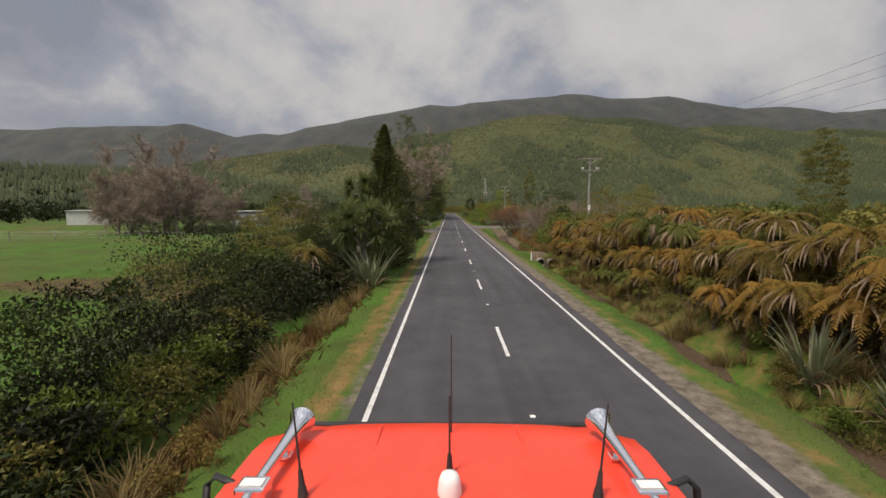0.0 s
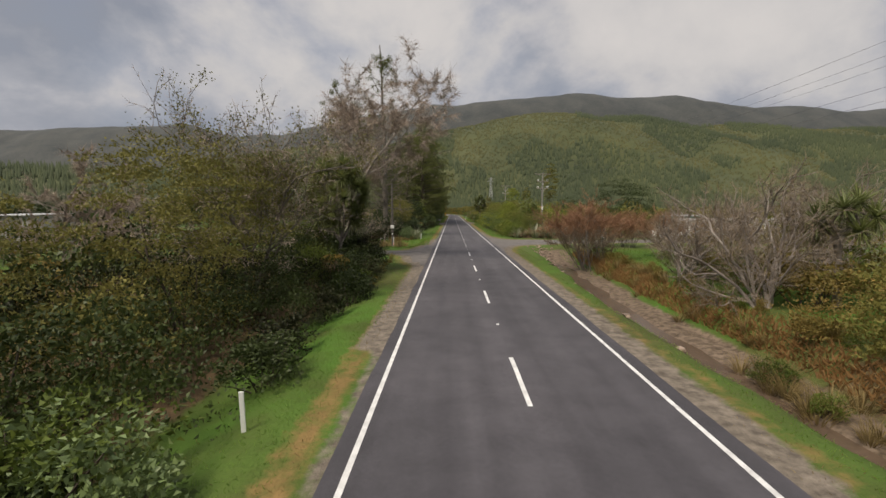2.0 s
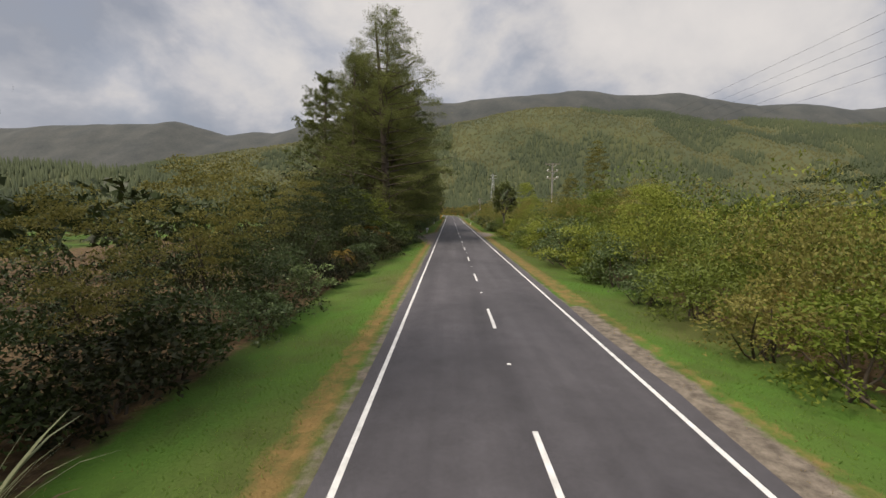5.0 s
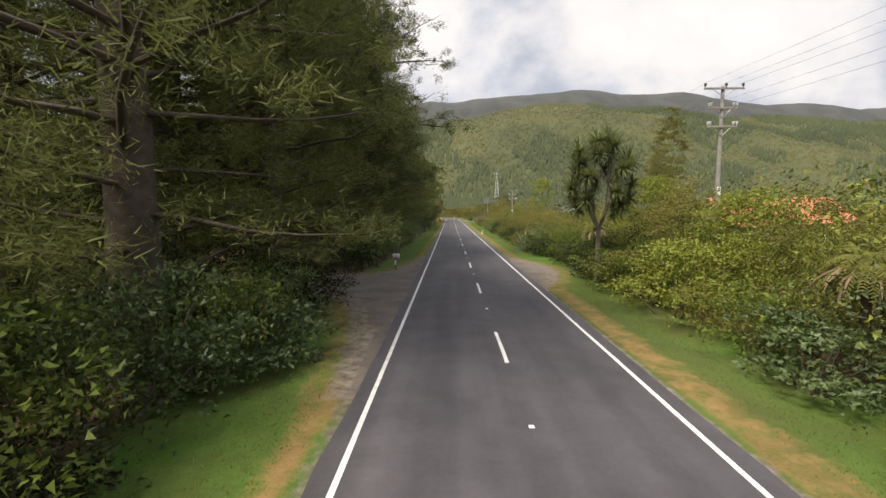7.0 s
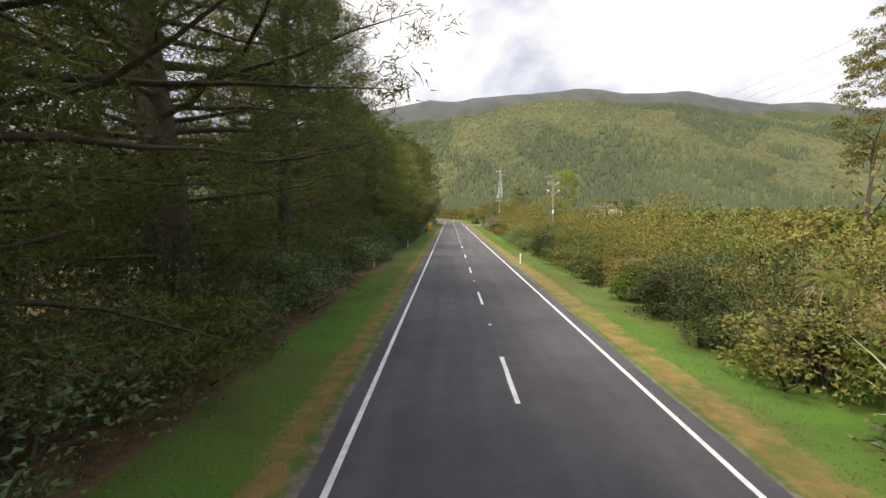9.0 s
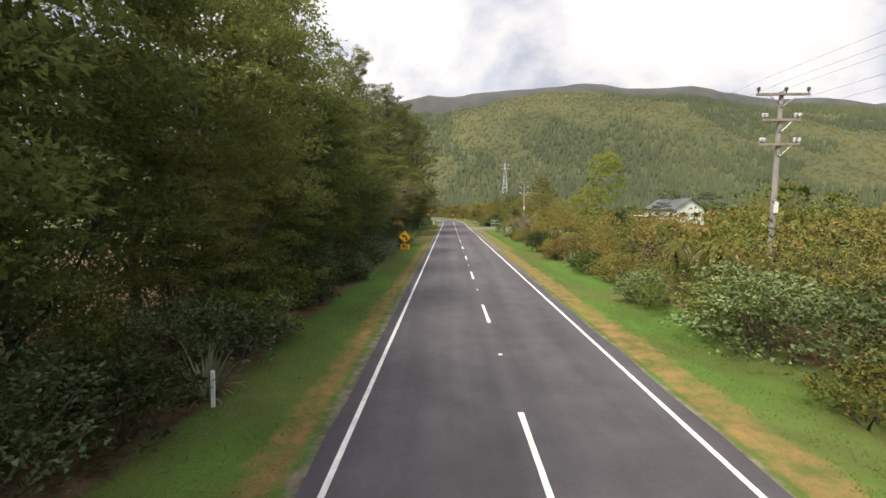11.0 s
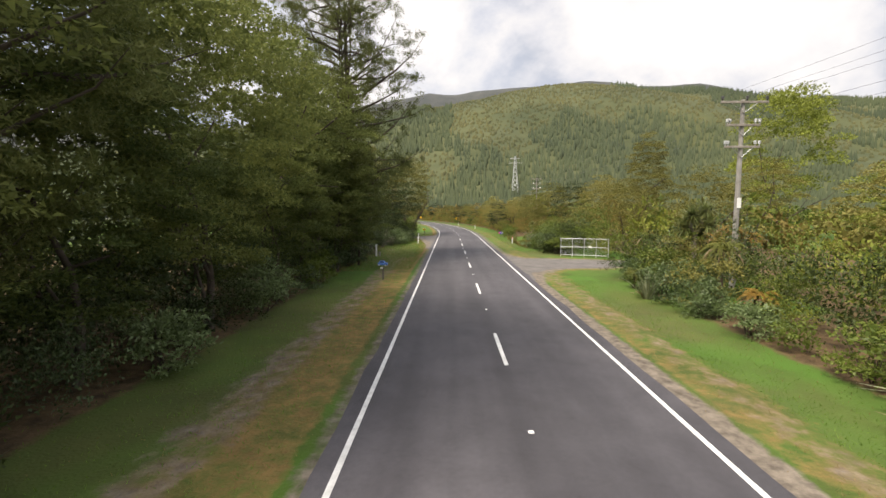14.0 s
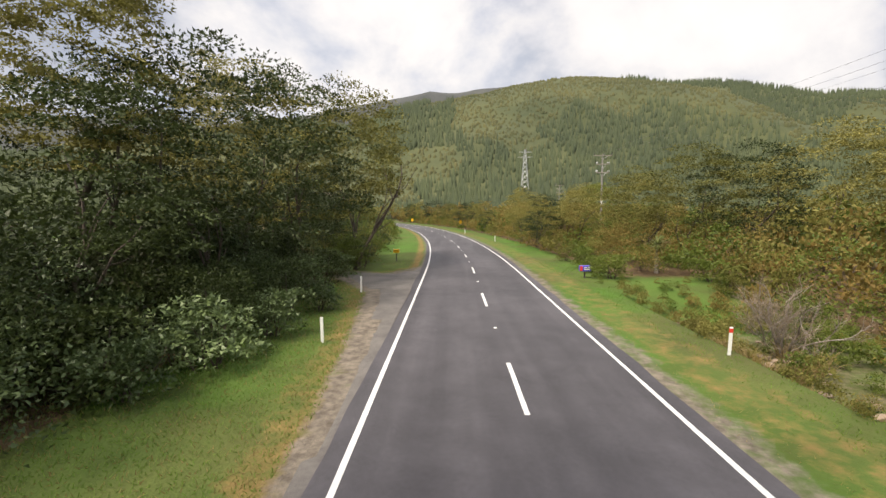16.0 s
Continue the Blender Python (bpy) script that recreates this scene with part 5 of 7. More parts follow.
band(341, 377, lambda y: -8.0 + 1.2 * smooth(352, 357, y), lambda y: 2.7, 1.5, [D, C, D], -1, 3, 1.8, 1.35)
band(377, 470, lambda y: -6.5, lambda y: 3.0, 2.4, [D, G, O, D], -1, 3, 2.2, 1.35)
# right: ferns and scrub behind the ditch, paddock, then low scrub
band(-2, 62, lambda y: 9.5, lambda y: 1.2, 1.5, [B, O, B, G], 1, 3, 1.2, 1.4)
band(0, 78, lambda y: 14.5, lambda y: 3.4, 3.2, [O, B, G], 1, 3, 3.0, 1.1)
shrub(B, 15.5, 114.5, 3.6)
shrub(G, 10.4, 113.6, 3.3)
band(112.8, 178, lambda y: 8.3, lambda y: 3.2 + 0.5 * smooth(125, 145, y) + 0.8 * math.sin(y * 0.7), 1.7, [G, C, G, S, O], 1, 3, 1.9, 1.32)
band(178, 262, lambda y: 8.6, lambda y: 2.8 + 0.5 * math.sin(y * 0.5), 1.8, [D, C, O, G, D], 1, 3, 1.9, 1.12)
band(262, 306, lambda y: 9.8, lambda y: 2.4, 1.8, [O, B, D, O, G], 1, 3, 1.9, 1.15)
band(306, 334, lambda y: 10.5, lambda y: 2.3, 1.7, [G, C, G, D], 1, 3, 1.7, 1.35)
band(345.5, 357, lambda y: 9.6, lambda y: 2.7, 1.5, [C, G, D, C], 1, 3, 1.6, 1.35)
band(357, 374, lambda y: 14.5, lambda y: 2.0, 2.0, [O, B, G], 1, 3, 2.4, 1.4)
band(374, 520, lambda y: 9.8, lambda y: 2.4, 2.3, [O, B, G, O], 1, 4, 2.6, 1.25)

for a, b, u0, u1, h, gap, kinds in ((40, 72, -16, -11, 3.2, 3.4, [O, D, B]), (26, 40, -17, -10, 3.2, 3.2, [D, O]), (113, 150, -20, -9, 3.8, 3.3, [D, N, D]), (109, 117, -34, -13.5, 3.0, 3.0, [D, O, D]), (65, 86, -23, -10.5, 3.2, 3.0, [D, O, D]), (150, 174, -20, -8.6, 6.4, 3.1, [D, N, D, C]), (188, 246, -14, -8.5, 6.0, 3.0, [D, C, D]), (188, 246, -20, -14, 6.0, 4.0, [D]), (148, 250, -28, -20, 6.0, 4.6, [D]),
                                    (246, 346, -21, -8, 4.2, 3.3, [D, D, G]), (346, 470, -18, -9, 4.2, 3.5, [D, O, D]),
                                    (-2, 60, 14, 28, 3.6, 3.5, [O, B, G]), (60, 80, 17.5, 28, 3.2, 3.5, [O, B]), (113, 135, 12, 30, 4.4, 3.5, [O, G, S, G, O]), (135, 180, 12.5, 30, 5.0, 3.2, [O, G, S, G, O]), (180, 262, 12, 32, 4.5, 3.4, [O, B, O, G, O]),
                                    (262, 314, 13, 36, 3.3, 3.4, [B, O, O, G]), (314, 333, 13, 32, 4.2, 3.5, [O, G, S]), (346, 358, 12.5, 30, 4.8, 3.4, [G, O, S]),
                                    (358, 374, 18, 32, 4.5, 3.5, [O, G, B]), (374, 440, 14, 34, 4.4, 3.6, [O, B, G]), (355, 373, 9.4, 17.5, 1.0, 1.25, [O, B, G, O, B]), (296, 334, 32, 50, 3.6, 3.6, [O, B, G])):
    fill(a, b, u0, u1, lambda u, y: h * (1 + 0.35 * noise.noise(Vector((u / 7, y / 7, 3)))), gap, kinds)
for x, y, k, s in ((-7.6, 27.2, 0, 1.1), (-8.6, 29.0, 1, 1.0), (-8.2, 78, 2, 0.8), (-7.4, 73.2, 0, 0.9), (-8.4, 153.8, 0, 1.1), (-7.2, 155.6, 2, 1.2), (-7.2, 139.6, 2, 0.9), (-8.2, 146, 1, 0.9), (-6.6, 152, 3, 1.0),
                   (-6.8, 262, 3, 1.0), (-8.0, 305.5, 0, 1.1), (-6.6, 309, 3, 0.9)):
    tree_fern(k, x, y, s)
ry = 3.0
while ry < 47:
    tree_fern(int(PR.choice([0, 2, 2, 4, 0, 1])), 10.9 + PR.uniform(-0.5, 0.9), ry, PR.uniform(0.8, 1.1))
    tree_fern(int(PR.choice([4, 0, 1, 2])), 12.4 + PR.uniform(-0.6, 0.8), ry + 0.6, PR.uniform(0.85, 1.15))
    tree_fern(int(PR.choice([4, 0, 1, 4])), 14.2 + PR.uniform(-0.8, 1.2), ry + 1.2, PR.uniform(0.9, 1.2))
    ry += PR.uniform(1.2, 2.0) 
for y in np.arange(115, 330, 6.5):
    x = 10.4 + PR.uniform(0, 2.6) + (1.2 if 262 < y < 312 else 0)
    if x > 9:
        tree_fern(int(PR.choice([1, 1, 2, 3])), x, y + PR.normal(0, 1), PR.uniform(0.65, 1.0))
for k, (x, y) in enumerate(((11.8, 287), (12.6, 289.5), (11.6, 292), (13.2, 291.5), (12.2, 295), (11.5, 298), (13.4, 285), (12.9, 300))):
    tree_fern((1, 3, 2)[k % 3], x, y, PR.uniform(0.6, 0.85))
ry = 2.0
while ry < 46:
    tree_fern(int(PR.choice([2, 3, 2, 0])), 10.3 + PR.uniform(-0.3, 0.8), ry, PR.uniform(0.8, 1.1))
    low_shrub(PR.choice([B, B, O]), 11.8 + PR.uniform(-0.6, 1.4), ry + 0.7, PR.uniform(1.6, 2.9))
    low_shrub(PR.choice([B, O, G]), 12.6 + PR.uniform(-0.6, 1.4), ry + 0.2, PR.uniform(2.2, 3.4))
    ry += PR.uniform(1.3, 2.1)
for k in range(110):
    y = PR.uniform(50, 90)
    low_shrub(PR.choice([B, B, O, G]), 11.0 + creek_x(y) + creek_wide(y) + abs(PR.normal(0, 0.5)), y, PR.uniform(0.35, 0.95))
for x, y in ((13.4, 334.0), (14.8, 331.4), (13.8, 326.6), (16, 372), (13.5, 378), (15, 381), (17, 385), (14, 389), (13, 395)):
    tree_fern(int(PR.choice([1, 1, 3])), x, y, PR.uniform(0.7, 0.95))
for k, x, y, q in ((0, 18.0, 335.4, 0.9), (4, 19.8, 335.0, 0.95), (2, 16.9, 335.0, 0.9), (0, 21.6, 335.6, 1.0)):
    tree_fern(k, x, y, q)
for key, got in THICK.items():
    V = np.concatenate(got)
    tagged(new("thicket", fast_mesh("thicket", V, np.arange(len(V)).reshape(-1, 3), M[key])), "dense scrub behind the roadside shrubs", "scrub", kind="stuff")

for x, y, s in ((-4.7, 28.9, 1.4), (-5.2, 30.6, 1.2), (-5.9, 114.4, 1.15), (-6.3, 116.5, 1.0), (-5.8, 251, 0.8), (-5.6, 268, 0.75), (-5.9, 277, 0.8), (-5.9, 282, 0.9), (-6.1, 286, 0.8),
                (10.3, 14.2, 0.9), (10.0, 16.4, 1.0), (10.6, 12.0, 0.9), (9.9, 111.6, 0.9), (12.4, 110.4, 1.15), (13.6, 110.9, 1.15), (14.7, 110.6, 1.0), (10.8, 112.6, 0.9),
                (9.4, 149, 0.9), (9.6, 181.5, 0.85), (10.4, 303, 0.8), (9.9, 312.6, 1.1), (10.9, 313.6, 1.1), (10.2, 275, 0.7), (10.4, 281, 0.7), (10.3, 327, 0.7), (-5.3, 291.5, 0.9), (-5.4, 294.2, 1.0), (8.9, 204, 1.3), (9.7, 160, 1.0)):
    flax(x, y, s)
cabbage_tree(-5.5, 31.6, 5.7, 2.0, 11, 1, 0.42)
cabbage_tree(-6.8, 36.0, 7.9, 0.9, 4, 2, 0.6)
cabbage_tree(-8.0, 77.0, 8.5, 2.0, 20, 3, 0.28)
cabbage_tree(8.9, 180.4, 9.2, 1.9, 13, 4, 0.36)
shrub(G, 9.2, 178.6, 3.5)
shrub(S, 9.8, 175.6, 3.2)
shrub(G, 10.6, 183.6, 3.4)
shrub(S, 9.3, 182.2, 2.2)
cabbage_tree(21, 206, 6.4, 1.5, 6, 5, 0.5)
cabbage_tree(27, 203, 6.2, 1.6, 6, 6, 0.5)
cabbage_tree(16.5, 66, 5.2, 1.2, 4, 7, 0.6)
cabbage_tree(13.6, 120, 6.0, 1.6, 6, 8, 0.5)
cabbage_tree(22.5, 296, 4.8, 0.9, 3, 9, 0.6)
cabbage_tree(14.4, 330, 5.0, 0.8, 3, 10, 0.6)
cabbage_tree(14.2, 377, 2.6, 0.4, 1, 11, 0.5)
for k in range(285):
    if k >= 240:
        x, y = PR.normal(-8.2, 0.9), PR.uniform(95, 113)
    elif k < 165:
        x, y = PR.uniform(9.2, 10.8), PR.uniform(2, 62)
    elif k < 195:
        y = PR.uniform(58, 92)
        x = PR.uniform(9.6, 11.4) + creek_x(y) + creek_wide(y)
    elif k < 220:
        x, y = PR.uniform(-5.6, -4.4), PR.uniform(8, 29)
    else:
        x, y = PR.uniform(9.2, 12.5), PR.uniform(354, 366)
    tussock(x, y, PR.uniform(0.7, 1.25))
make_thing("cypress_tree", "ragged dark green columnar cypress beside the road", "tree", "", build_cypress(61, 11.4, 2.6), (-5.0, 37.2, -0.5))

for key, x, y, h in ((G, -6.9, 160.6, 4.4), (C, -7.3, 163.6, 4.8), (G, -6.6, 166.6, 4.0), (C, -6.5, 169.4, 3.6), (G, -7.4, 171.6, 3.8), (D, -7.0, 157.4, 4.2), (C, -8.6, 168.0, 5.0)):
    shrub(key, x, y, h)

for k, y in enumerate(np.arange(186.5, 222, 1.7)):
    (shrub if k % 2 else low_shrub)((D, C, N, D, G)[k % 5], 9.5 + PR.normal(0, 0.3), y, PR.uniform(2.3, 3.4))
for k, y in enumerate(np.arange(9.0, 19.5, 0.9)):
    shrub((G, N, O, G)[k % 4], -7.0 - 1.5 * (k % 2) + PR.normal(0, 0.3), y, PR.uniform(1.8, 2.5))
for k, y in enumerate(np.arange(43.5, 50, 0.9)):
    shrub((G, O, S, G, O)[k % 5], 12.0 + PR.uniform(-0.3, 1.8), y, PR.uniform(3.6, 5.8))
for key, x, y, h in ((N, -7.0, 78.6, 3.4), (D, -8.4, 80.5, 4.0), (N, -7.4, 82.4, 3.0), (D, -9.8, 77.5, 4.4), (D, -10.6, 82, 4.0), (N, -6.4, 75.4, 3.0),
                     (C, 11.6, 331.5, 2.0), (G, 12.8, 329.5, 2.6), (C, 11.4, 327.5, 2.2), (G, 13.8, 331.2, 2.8), (C, 14.8, 333.2, 2.2), (G, 12.4, 333.2, 1.8), (C, 11.3, 324, 2.2), (G, 16.5, 331, 1.7),
                     (C, -6.6, 359.5, 2.5), (C, -7.4, 357.4, 2.1), (C, -6.3, 362.6, 2.3), (D, -7.7, 361.6, 3.2), (C, -5.9, 366.4, 1.9), (D, -7.2, 365.6, 3.0), (N, -10.2, 113.2, 2.6), (N, -12.4, 114.0, 2.4), (D, -9.0, 115.6, 2.8), (D, -14.2, 117.4, 3.0), (N, -16.4, 118.2, 2.6), (D, -8.2, 118.0, 3.4)):
    shrub(key, x, y, h)

for key, x, y, h in ((G, -5.4, 46.5, 2.4), (O, -5.1, 48.8, 2.5), (G, -5.4, 51.0, 2.7), (C, -5.2, 53.2, 2.3), (G, -6.4, 50.0, 3.4), (O, -6.4, 47.4, 3.2), (G, -6.5, 53.6, 3.3)):
    shrub(key, x, y, h)
for key, x, y, h in ((C, -6.2, 297.4, 1.9), (D, -6.6, 299.6, 2.4), (C, -6.4, 301.8, 2.0), (N, -7.2, 298.4, 3.0), (D, -7.0, 303.2, 2.2)):
    shrub(key, x, y, h)
for key, x, y, h in ((G, 15.6, 181.6, 5.0), (O, 17.2, 184.4, 5.2), (G, 14.2, 179.4, 4.4)):
    shrub(key, x, y, h)
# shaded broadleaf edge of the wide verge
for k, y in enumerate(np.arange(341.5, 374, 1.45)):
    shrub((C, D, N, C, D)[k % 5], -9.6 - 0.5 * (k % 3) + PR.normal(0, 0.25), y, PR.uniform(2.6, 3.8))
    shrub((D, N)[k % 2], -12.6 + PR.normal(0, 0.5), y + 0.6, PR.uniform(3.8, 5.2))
for key, x, y, h in ((C, 10.9, 351.0, 3.4), (G, 11.4, 353.2, 3.8), (C, 10.6, 349.0, 3.0), (G, 12.6, 350.6, 4.6), (G, 11.0, 346.8, 2.6), (O, 10.2, 355.6, 2.0)):
    shrub(key, x, y, h)

# leafless trees
bare("wide", -10.4, 85.2, 1.5, "leafless grey willow that overhangs the road", 110)
bare("snag", -11.0, 116.0, 1.0, "tall half-dead pine with broken grey limbs", 0)
bare("willow", -11.8, 91.0, 1.25, "leafless grey willow with a broad crown of fine drooping twigs", 310)
bare("leafy", -11.2, 70.5, 1.12, "leafy grey-barked tree that leans over the scrub", 30)
bare("spar", -15.8, 120.0, 1.0, "thin straight dead trunk with few limbs", 0)
bare("leafy", -14.5, 108.0, 0.62, "half-leafy tree at the field edge", 130)
for x, y, s in ((-11.6, 97, 0.9), (-12.4, 99.5, 1.0), (-13.4, 96.5, 1.1), (-11.0, 103.5, 0.9), (-14.5, 101, 0.9), (-10.6, 106.5, 1.0)):
    bare("sapling", x, y, s * 0.8, "thin leafless sapling at the field edge")
bare("red", 12.5, 85.0, 0.88, "round red-brown leafless willow bush")
for x, y, s in ((19, 84.5, 0.6), (14.6, 95.4, 0.55), (17.6, 97.0, 0.55), (20.5, 96.5, 0.6)):
    bare("red", x, y, s, "red-brown leafless willow bush beside the paddock")
for key, x, y, h in ((N, 11.6, 86.2, 1.5), (B, 12.8, 84.2, 1.4), (N, 12.6, 86.6, 1.7), (B, 13.4, 66.4, 1.5), (N, 14.0, 69.0, 1.7), (B, 14.4, 63.6, 1.9), (O, 13.6, 72.6, 1.3)):
    low_shrub(key, x, y, h)
for x, y, s in ((13.6, 66.0, 1.15), (13.6, 73.0, 0.95), (18.6, 69.5, 1.2), (25, 84, 1.1), (29, 80, 1.2), (33, 86, 1.2), (37, 79, 1.25)):
    bare("bush", x, y, s, "pale leafless willow bush beside the creek")
for x, y, s in ((-40.5, 66, 1.0), (-45.5, 70, 1.12), (-50, 69, 1.0), (-48, 64, 0.95), (-43, 73, 1.0), (-36, 74, 0.55), (-27, 76, 0.6), (-24.5, 78, 0.55)):
    bare("field", x, y, s, "pinkish-grey leafless tree in the field")
for x, y, s in ((12.2, 305, 0.8), (12.5, 364, 0.55)):
    bare("bush", x, y, s, "pale leafless bush in the scrub")

for x, y, s, rz, tilt in ((9.0, 157.4, 0.5, 200, 78), (8.8, 153.6, 0.6, 150, 82), (9.2, 150.8, 0.5, 60, 80), (-7.9, 348.2, 0.4, 30, 80), (-8.3, 350.4, 0.45, 140, 76), (-7.9, 344.2, 0.4, 250, 80)):
    bare("sapling", x, y, s, "fallen dead branch at the edge of the scrub", rz, "fallen_branch", (tilt, 0))

# pines and big trees on the left
for k, (x, y, s, w) in enumerate(((-8.4, 166, 1.22, 1.2), (-13.4, 167.5, 0.95, 1.0), (-8.4, 174.9, 1.15, 1.1), (-11.6, 172.5, 1.1, 1.0), (-12.2, 174.5, 1.05, 1.0),
                                  (-11.6, 180.0, 1.15, 1.0), (-12.4, 185.4, 1.15, 1.0), (-9.4, 189, 1.15, 1.15), (-12.0, 193, 1.1, 1.0), (-8.8, 197, 1.1, 1.15), (-12.4, 200, 1.15, 1.0),
                                  (-8.8, 205, 1.1, 1.15), (-9.2, 212, 1.15, 1.2), (-12.4, 216, 1.1, 1.0), (-9.4, 221, 1.0, 1.1), (-10.2, 229, 1.0, 1.1), (-10.2, 238, 0.95, 1.0))):
    pine(k % 3, x, y, s * 1.18, w)
for x, y, h in ((-8.4, 336.5, 8.5), (-7.6, 339.8, 9.0), (-11.0, 345.0, 8.0)):
    tree("wattle", x, y, h, 1.05)
for k, y in enumerate(np.arange(173, 252, 10.0)):
    pine(4, -18.5 - 2.5 * (k % 2), y, PR.uniform(0.9, 1.1), 1.0, "dark pine in the second row behind the road")
pine(3, -9.3, 190.6, 1.0, 0.98, "large spreading dark pine that overhangs the road", 200)
pine(3, -8.6, 341.4, 1.0, 0.8, "large spreading dark pine that overhangs the road", 40)
pine(3, -9.6, 312, 0.9, 0.85, "tall spreading pine among the wattles", 100)
bare("leafy", -11.6, 303.5, 1.1, "grey-barked tree with sparse leaves behind the shrubs", 60)
bare("leafy", -14.2, 299.5, 1.25, "grey-barked tree with sparse leaves behind the shrubs", 190)
pine(3, -12.5, 293, 0.85, 0.7, "tall dark pine standing among wattle trees")
for x, y, h in ((-10.5, 246, 15), (-12.4, 252, 16), (-10.2, 257, 14.5), (-12.5, 263, 16), (-10.4, 268, 14), (-13.0, 273, 16), (-10.4, 279, 14), (-12.2, 286, 13), (-10.2, 290, 10),
                (-10.4, 309, 13), (-12.5, 315, 15), (-10.2, 321, 13), (-11.5, 329, 14), (-12, 337, 15), (-17, 320, 16),
                (-10.2, 334.5, 13), (-12.5, 338.5, 12), (-12.5, 346, 10.5), (-14.5, 249, 17), (-15, 260, 18), (-15, 270, 18), (-15, 281, 13), (-15, 291, 10), (-15.5, 311, 17), (-15.5, 332, 17)):
    tree("wattle" if x > -13.4 else "wattle_back", x + (1.0 if x > -13.4 else 0.6), y, h * 1.16)
for y in np.arange(249, 342, 5.6):
    if not 292 < y < 308:
        tree("wattle", -9.3 + PR.normal(0, 0.4) - 0.8 * (y > 304), y + PR.normal(0, 0.6), PR.uniform(7.5, 10.5), 1.15)
for x, y, h in ((-9.6, 354.5, 8), (-10.2, 360, 9), (-10, 365.5, 12), (-11.4, 371, 13), (-7.6, 379.0, 14.5), (-8.4, 384, 14.5), (-9.6, 373, 13.5), (-12.6, 380, 12), (-11.8, 384, 9), (-13.6, 391, 8), (-16, 399, 8), (-14.6, 366, 12)):
    tree("dark" if PR.uniform() < 0.75 else "kanuka", x, y, h)
tree("tall", -12.8, 363, 15.5, 1.2)
tree("tall", -17, 378, 16, 1.2)
for x, y, h in ((-9.8, 62, 8.2), (-10.4, 66.5, 8.5), (-12, 58, 6.5), (-12.5, 73.5, 9), (-10.6, 52, 6), (-11.4, 33, 6.8), (-10.2, 28, 5.6), (-12.8, 44, 6), (-9.6, 128, 7), (-11, 134, 8), (-9, 122, 5.5), (-12, 146, 8)):
    tree("kanuka", x, y, h)
for x, y, h in ((-9.4, 139, 6), (-9.2, 145, 7.5), (-9.6, 151, 7.5), (-13.5, 151, 9), (-9.4, 157, 6.5), (-9.6, 36, 5.2), (-10.8, 39, 5.8), (-8.4, 36.4, 4.6), (-12, 118, 5.5), (-10.4, 111.5, 4.2), (-13.8, 113.5, 5), (-17, 112, 6), (-14, 171, 9), (-16.5, 175, 10), (-19, 172.5, 10), (-18.5, 189, 10), (-30, 181, 10), (-16, 160, 9)):
    tree("dark", x, y, h)
for x, y, h in ((-9.4, 153.5, 7.0), (-8.8, 160.5, 6.2)):
    tree("sunny", x, y, h)
# right
for k, y in enumerate(np.arange(138, 187, 3.9)):
    tree("kanuka" if k % 3 else "sunny", 13.4 + PR.normal(0, 0.7), y, PR.uniform(5.6, 7.2), 1.05)
for kind, x, y, h, w in (("tall", 21, 29, 9, 0.8), ("kanuka", 19, 47, 7, 1), ("kanuka", 18.5, 56, 7.5, 1), ("kanuka", 17.6, 43, 5.6, 1.1), ("kanuka", 13.4, 59, 4.4, 1.1), ("dark", 31, 127, 11, 1.3), ("dark", 37, 132, 10, 1.2), ("dark", 26, 140, 8, 1.2), ("tall", 46, 244, 27, 0.8),
                         ("tall", 30, 216, 14, 0.9), ("kanuka", 16, 130, 5.5, 1), ("kanuka", 17, 160, 5.5, 1), ("kanuka", 15, 169, 5.5, 1), ("sunny", 45.5, 363, 22, 0.85), ("kanuka", 37, 356, 11, 1.3),
                         ("sunny", 28, 331, 8, 1.2), ("kanuka", 21, 322, 6, 1.3), ("kanuka", 23, 327, 7.5, 1.2), ("kanuka", 24.5, 346, 9, 1.2), ("kanuka", 19, 351, 8, 1.2), ("kanuka", 17, 358, 6.5, 1.2),
                         ("kanuka", 23, 368, 9, 1.3), ("kanuka", 28, 374, 10, 1.3), ("tall", 27.5, 364, 15.5, 1.1), ("kanuka", 24, 383, 9, 1.3), ("sunny", 22, 412, 9, 1.0), ("dark", 52, 340, 9, 1.2),
                         ("kanuka", 62, 322, 9, 1.4), ("kanuka", 70, 330, 11, 1.4), ("dark", 64, 345, 9, 1.4), ("dark", 45, 330, 6, 1.3), ("kanuka", 18, 398, 8, 1.3), ("kanuka", 22, 395, 9, 1.3), ("kanuka", 15.4, 384, 8.5, 1.2), ("kanuka", 18.4, 381, 10, 1.2), ("dark", 21.5, 379, 10, 1.1), ("kanuka", 25.5, 377, 11, 1.2), ("kanuka", 13.6, 392, 7.5, 1.2), ("kanuka", 31, 372, 12, 1.2), ("kanuka", 17, 404, 8, 1.2)):
    tree(kind, x, y, h, w)
for k, along in enumerate(np.arange(394, 540, 4.2)):
    x, y = on_road(along, PR.uniform(10.5, 20))
    tree("kanuka" if k % 4 else "dark", x, y, PR.uniform(4.5, 9.0), PR.uniform(1.0, 1.4))
    if k % 2 and along > 430:
        x, y = on_road(along, -PR.uniform(10, 20))
        tree("kanuka", x, y, PR.uniform(5, 9), 1.2)
for x, y, h in ((-40, 130, 10), (-33, 127, 7), (-48, 133, 9), (-26, 124, 6.5), (-55, 140, 11)):
    tree("dark", x, y, h, 1.15)


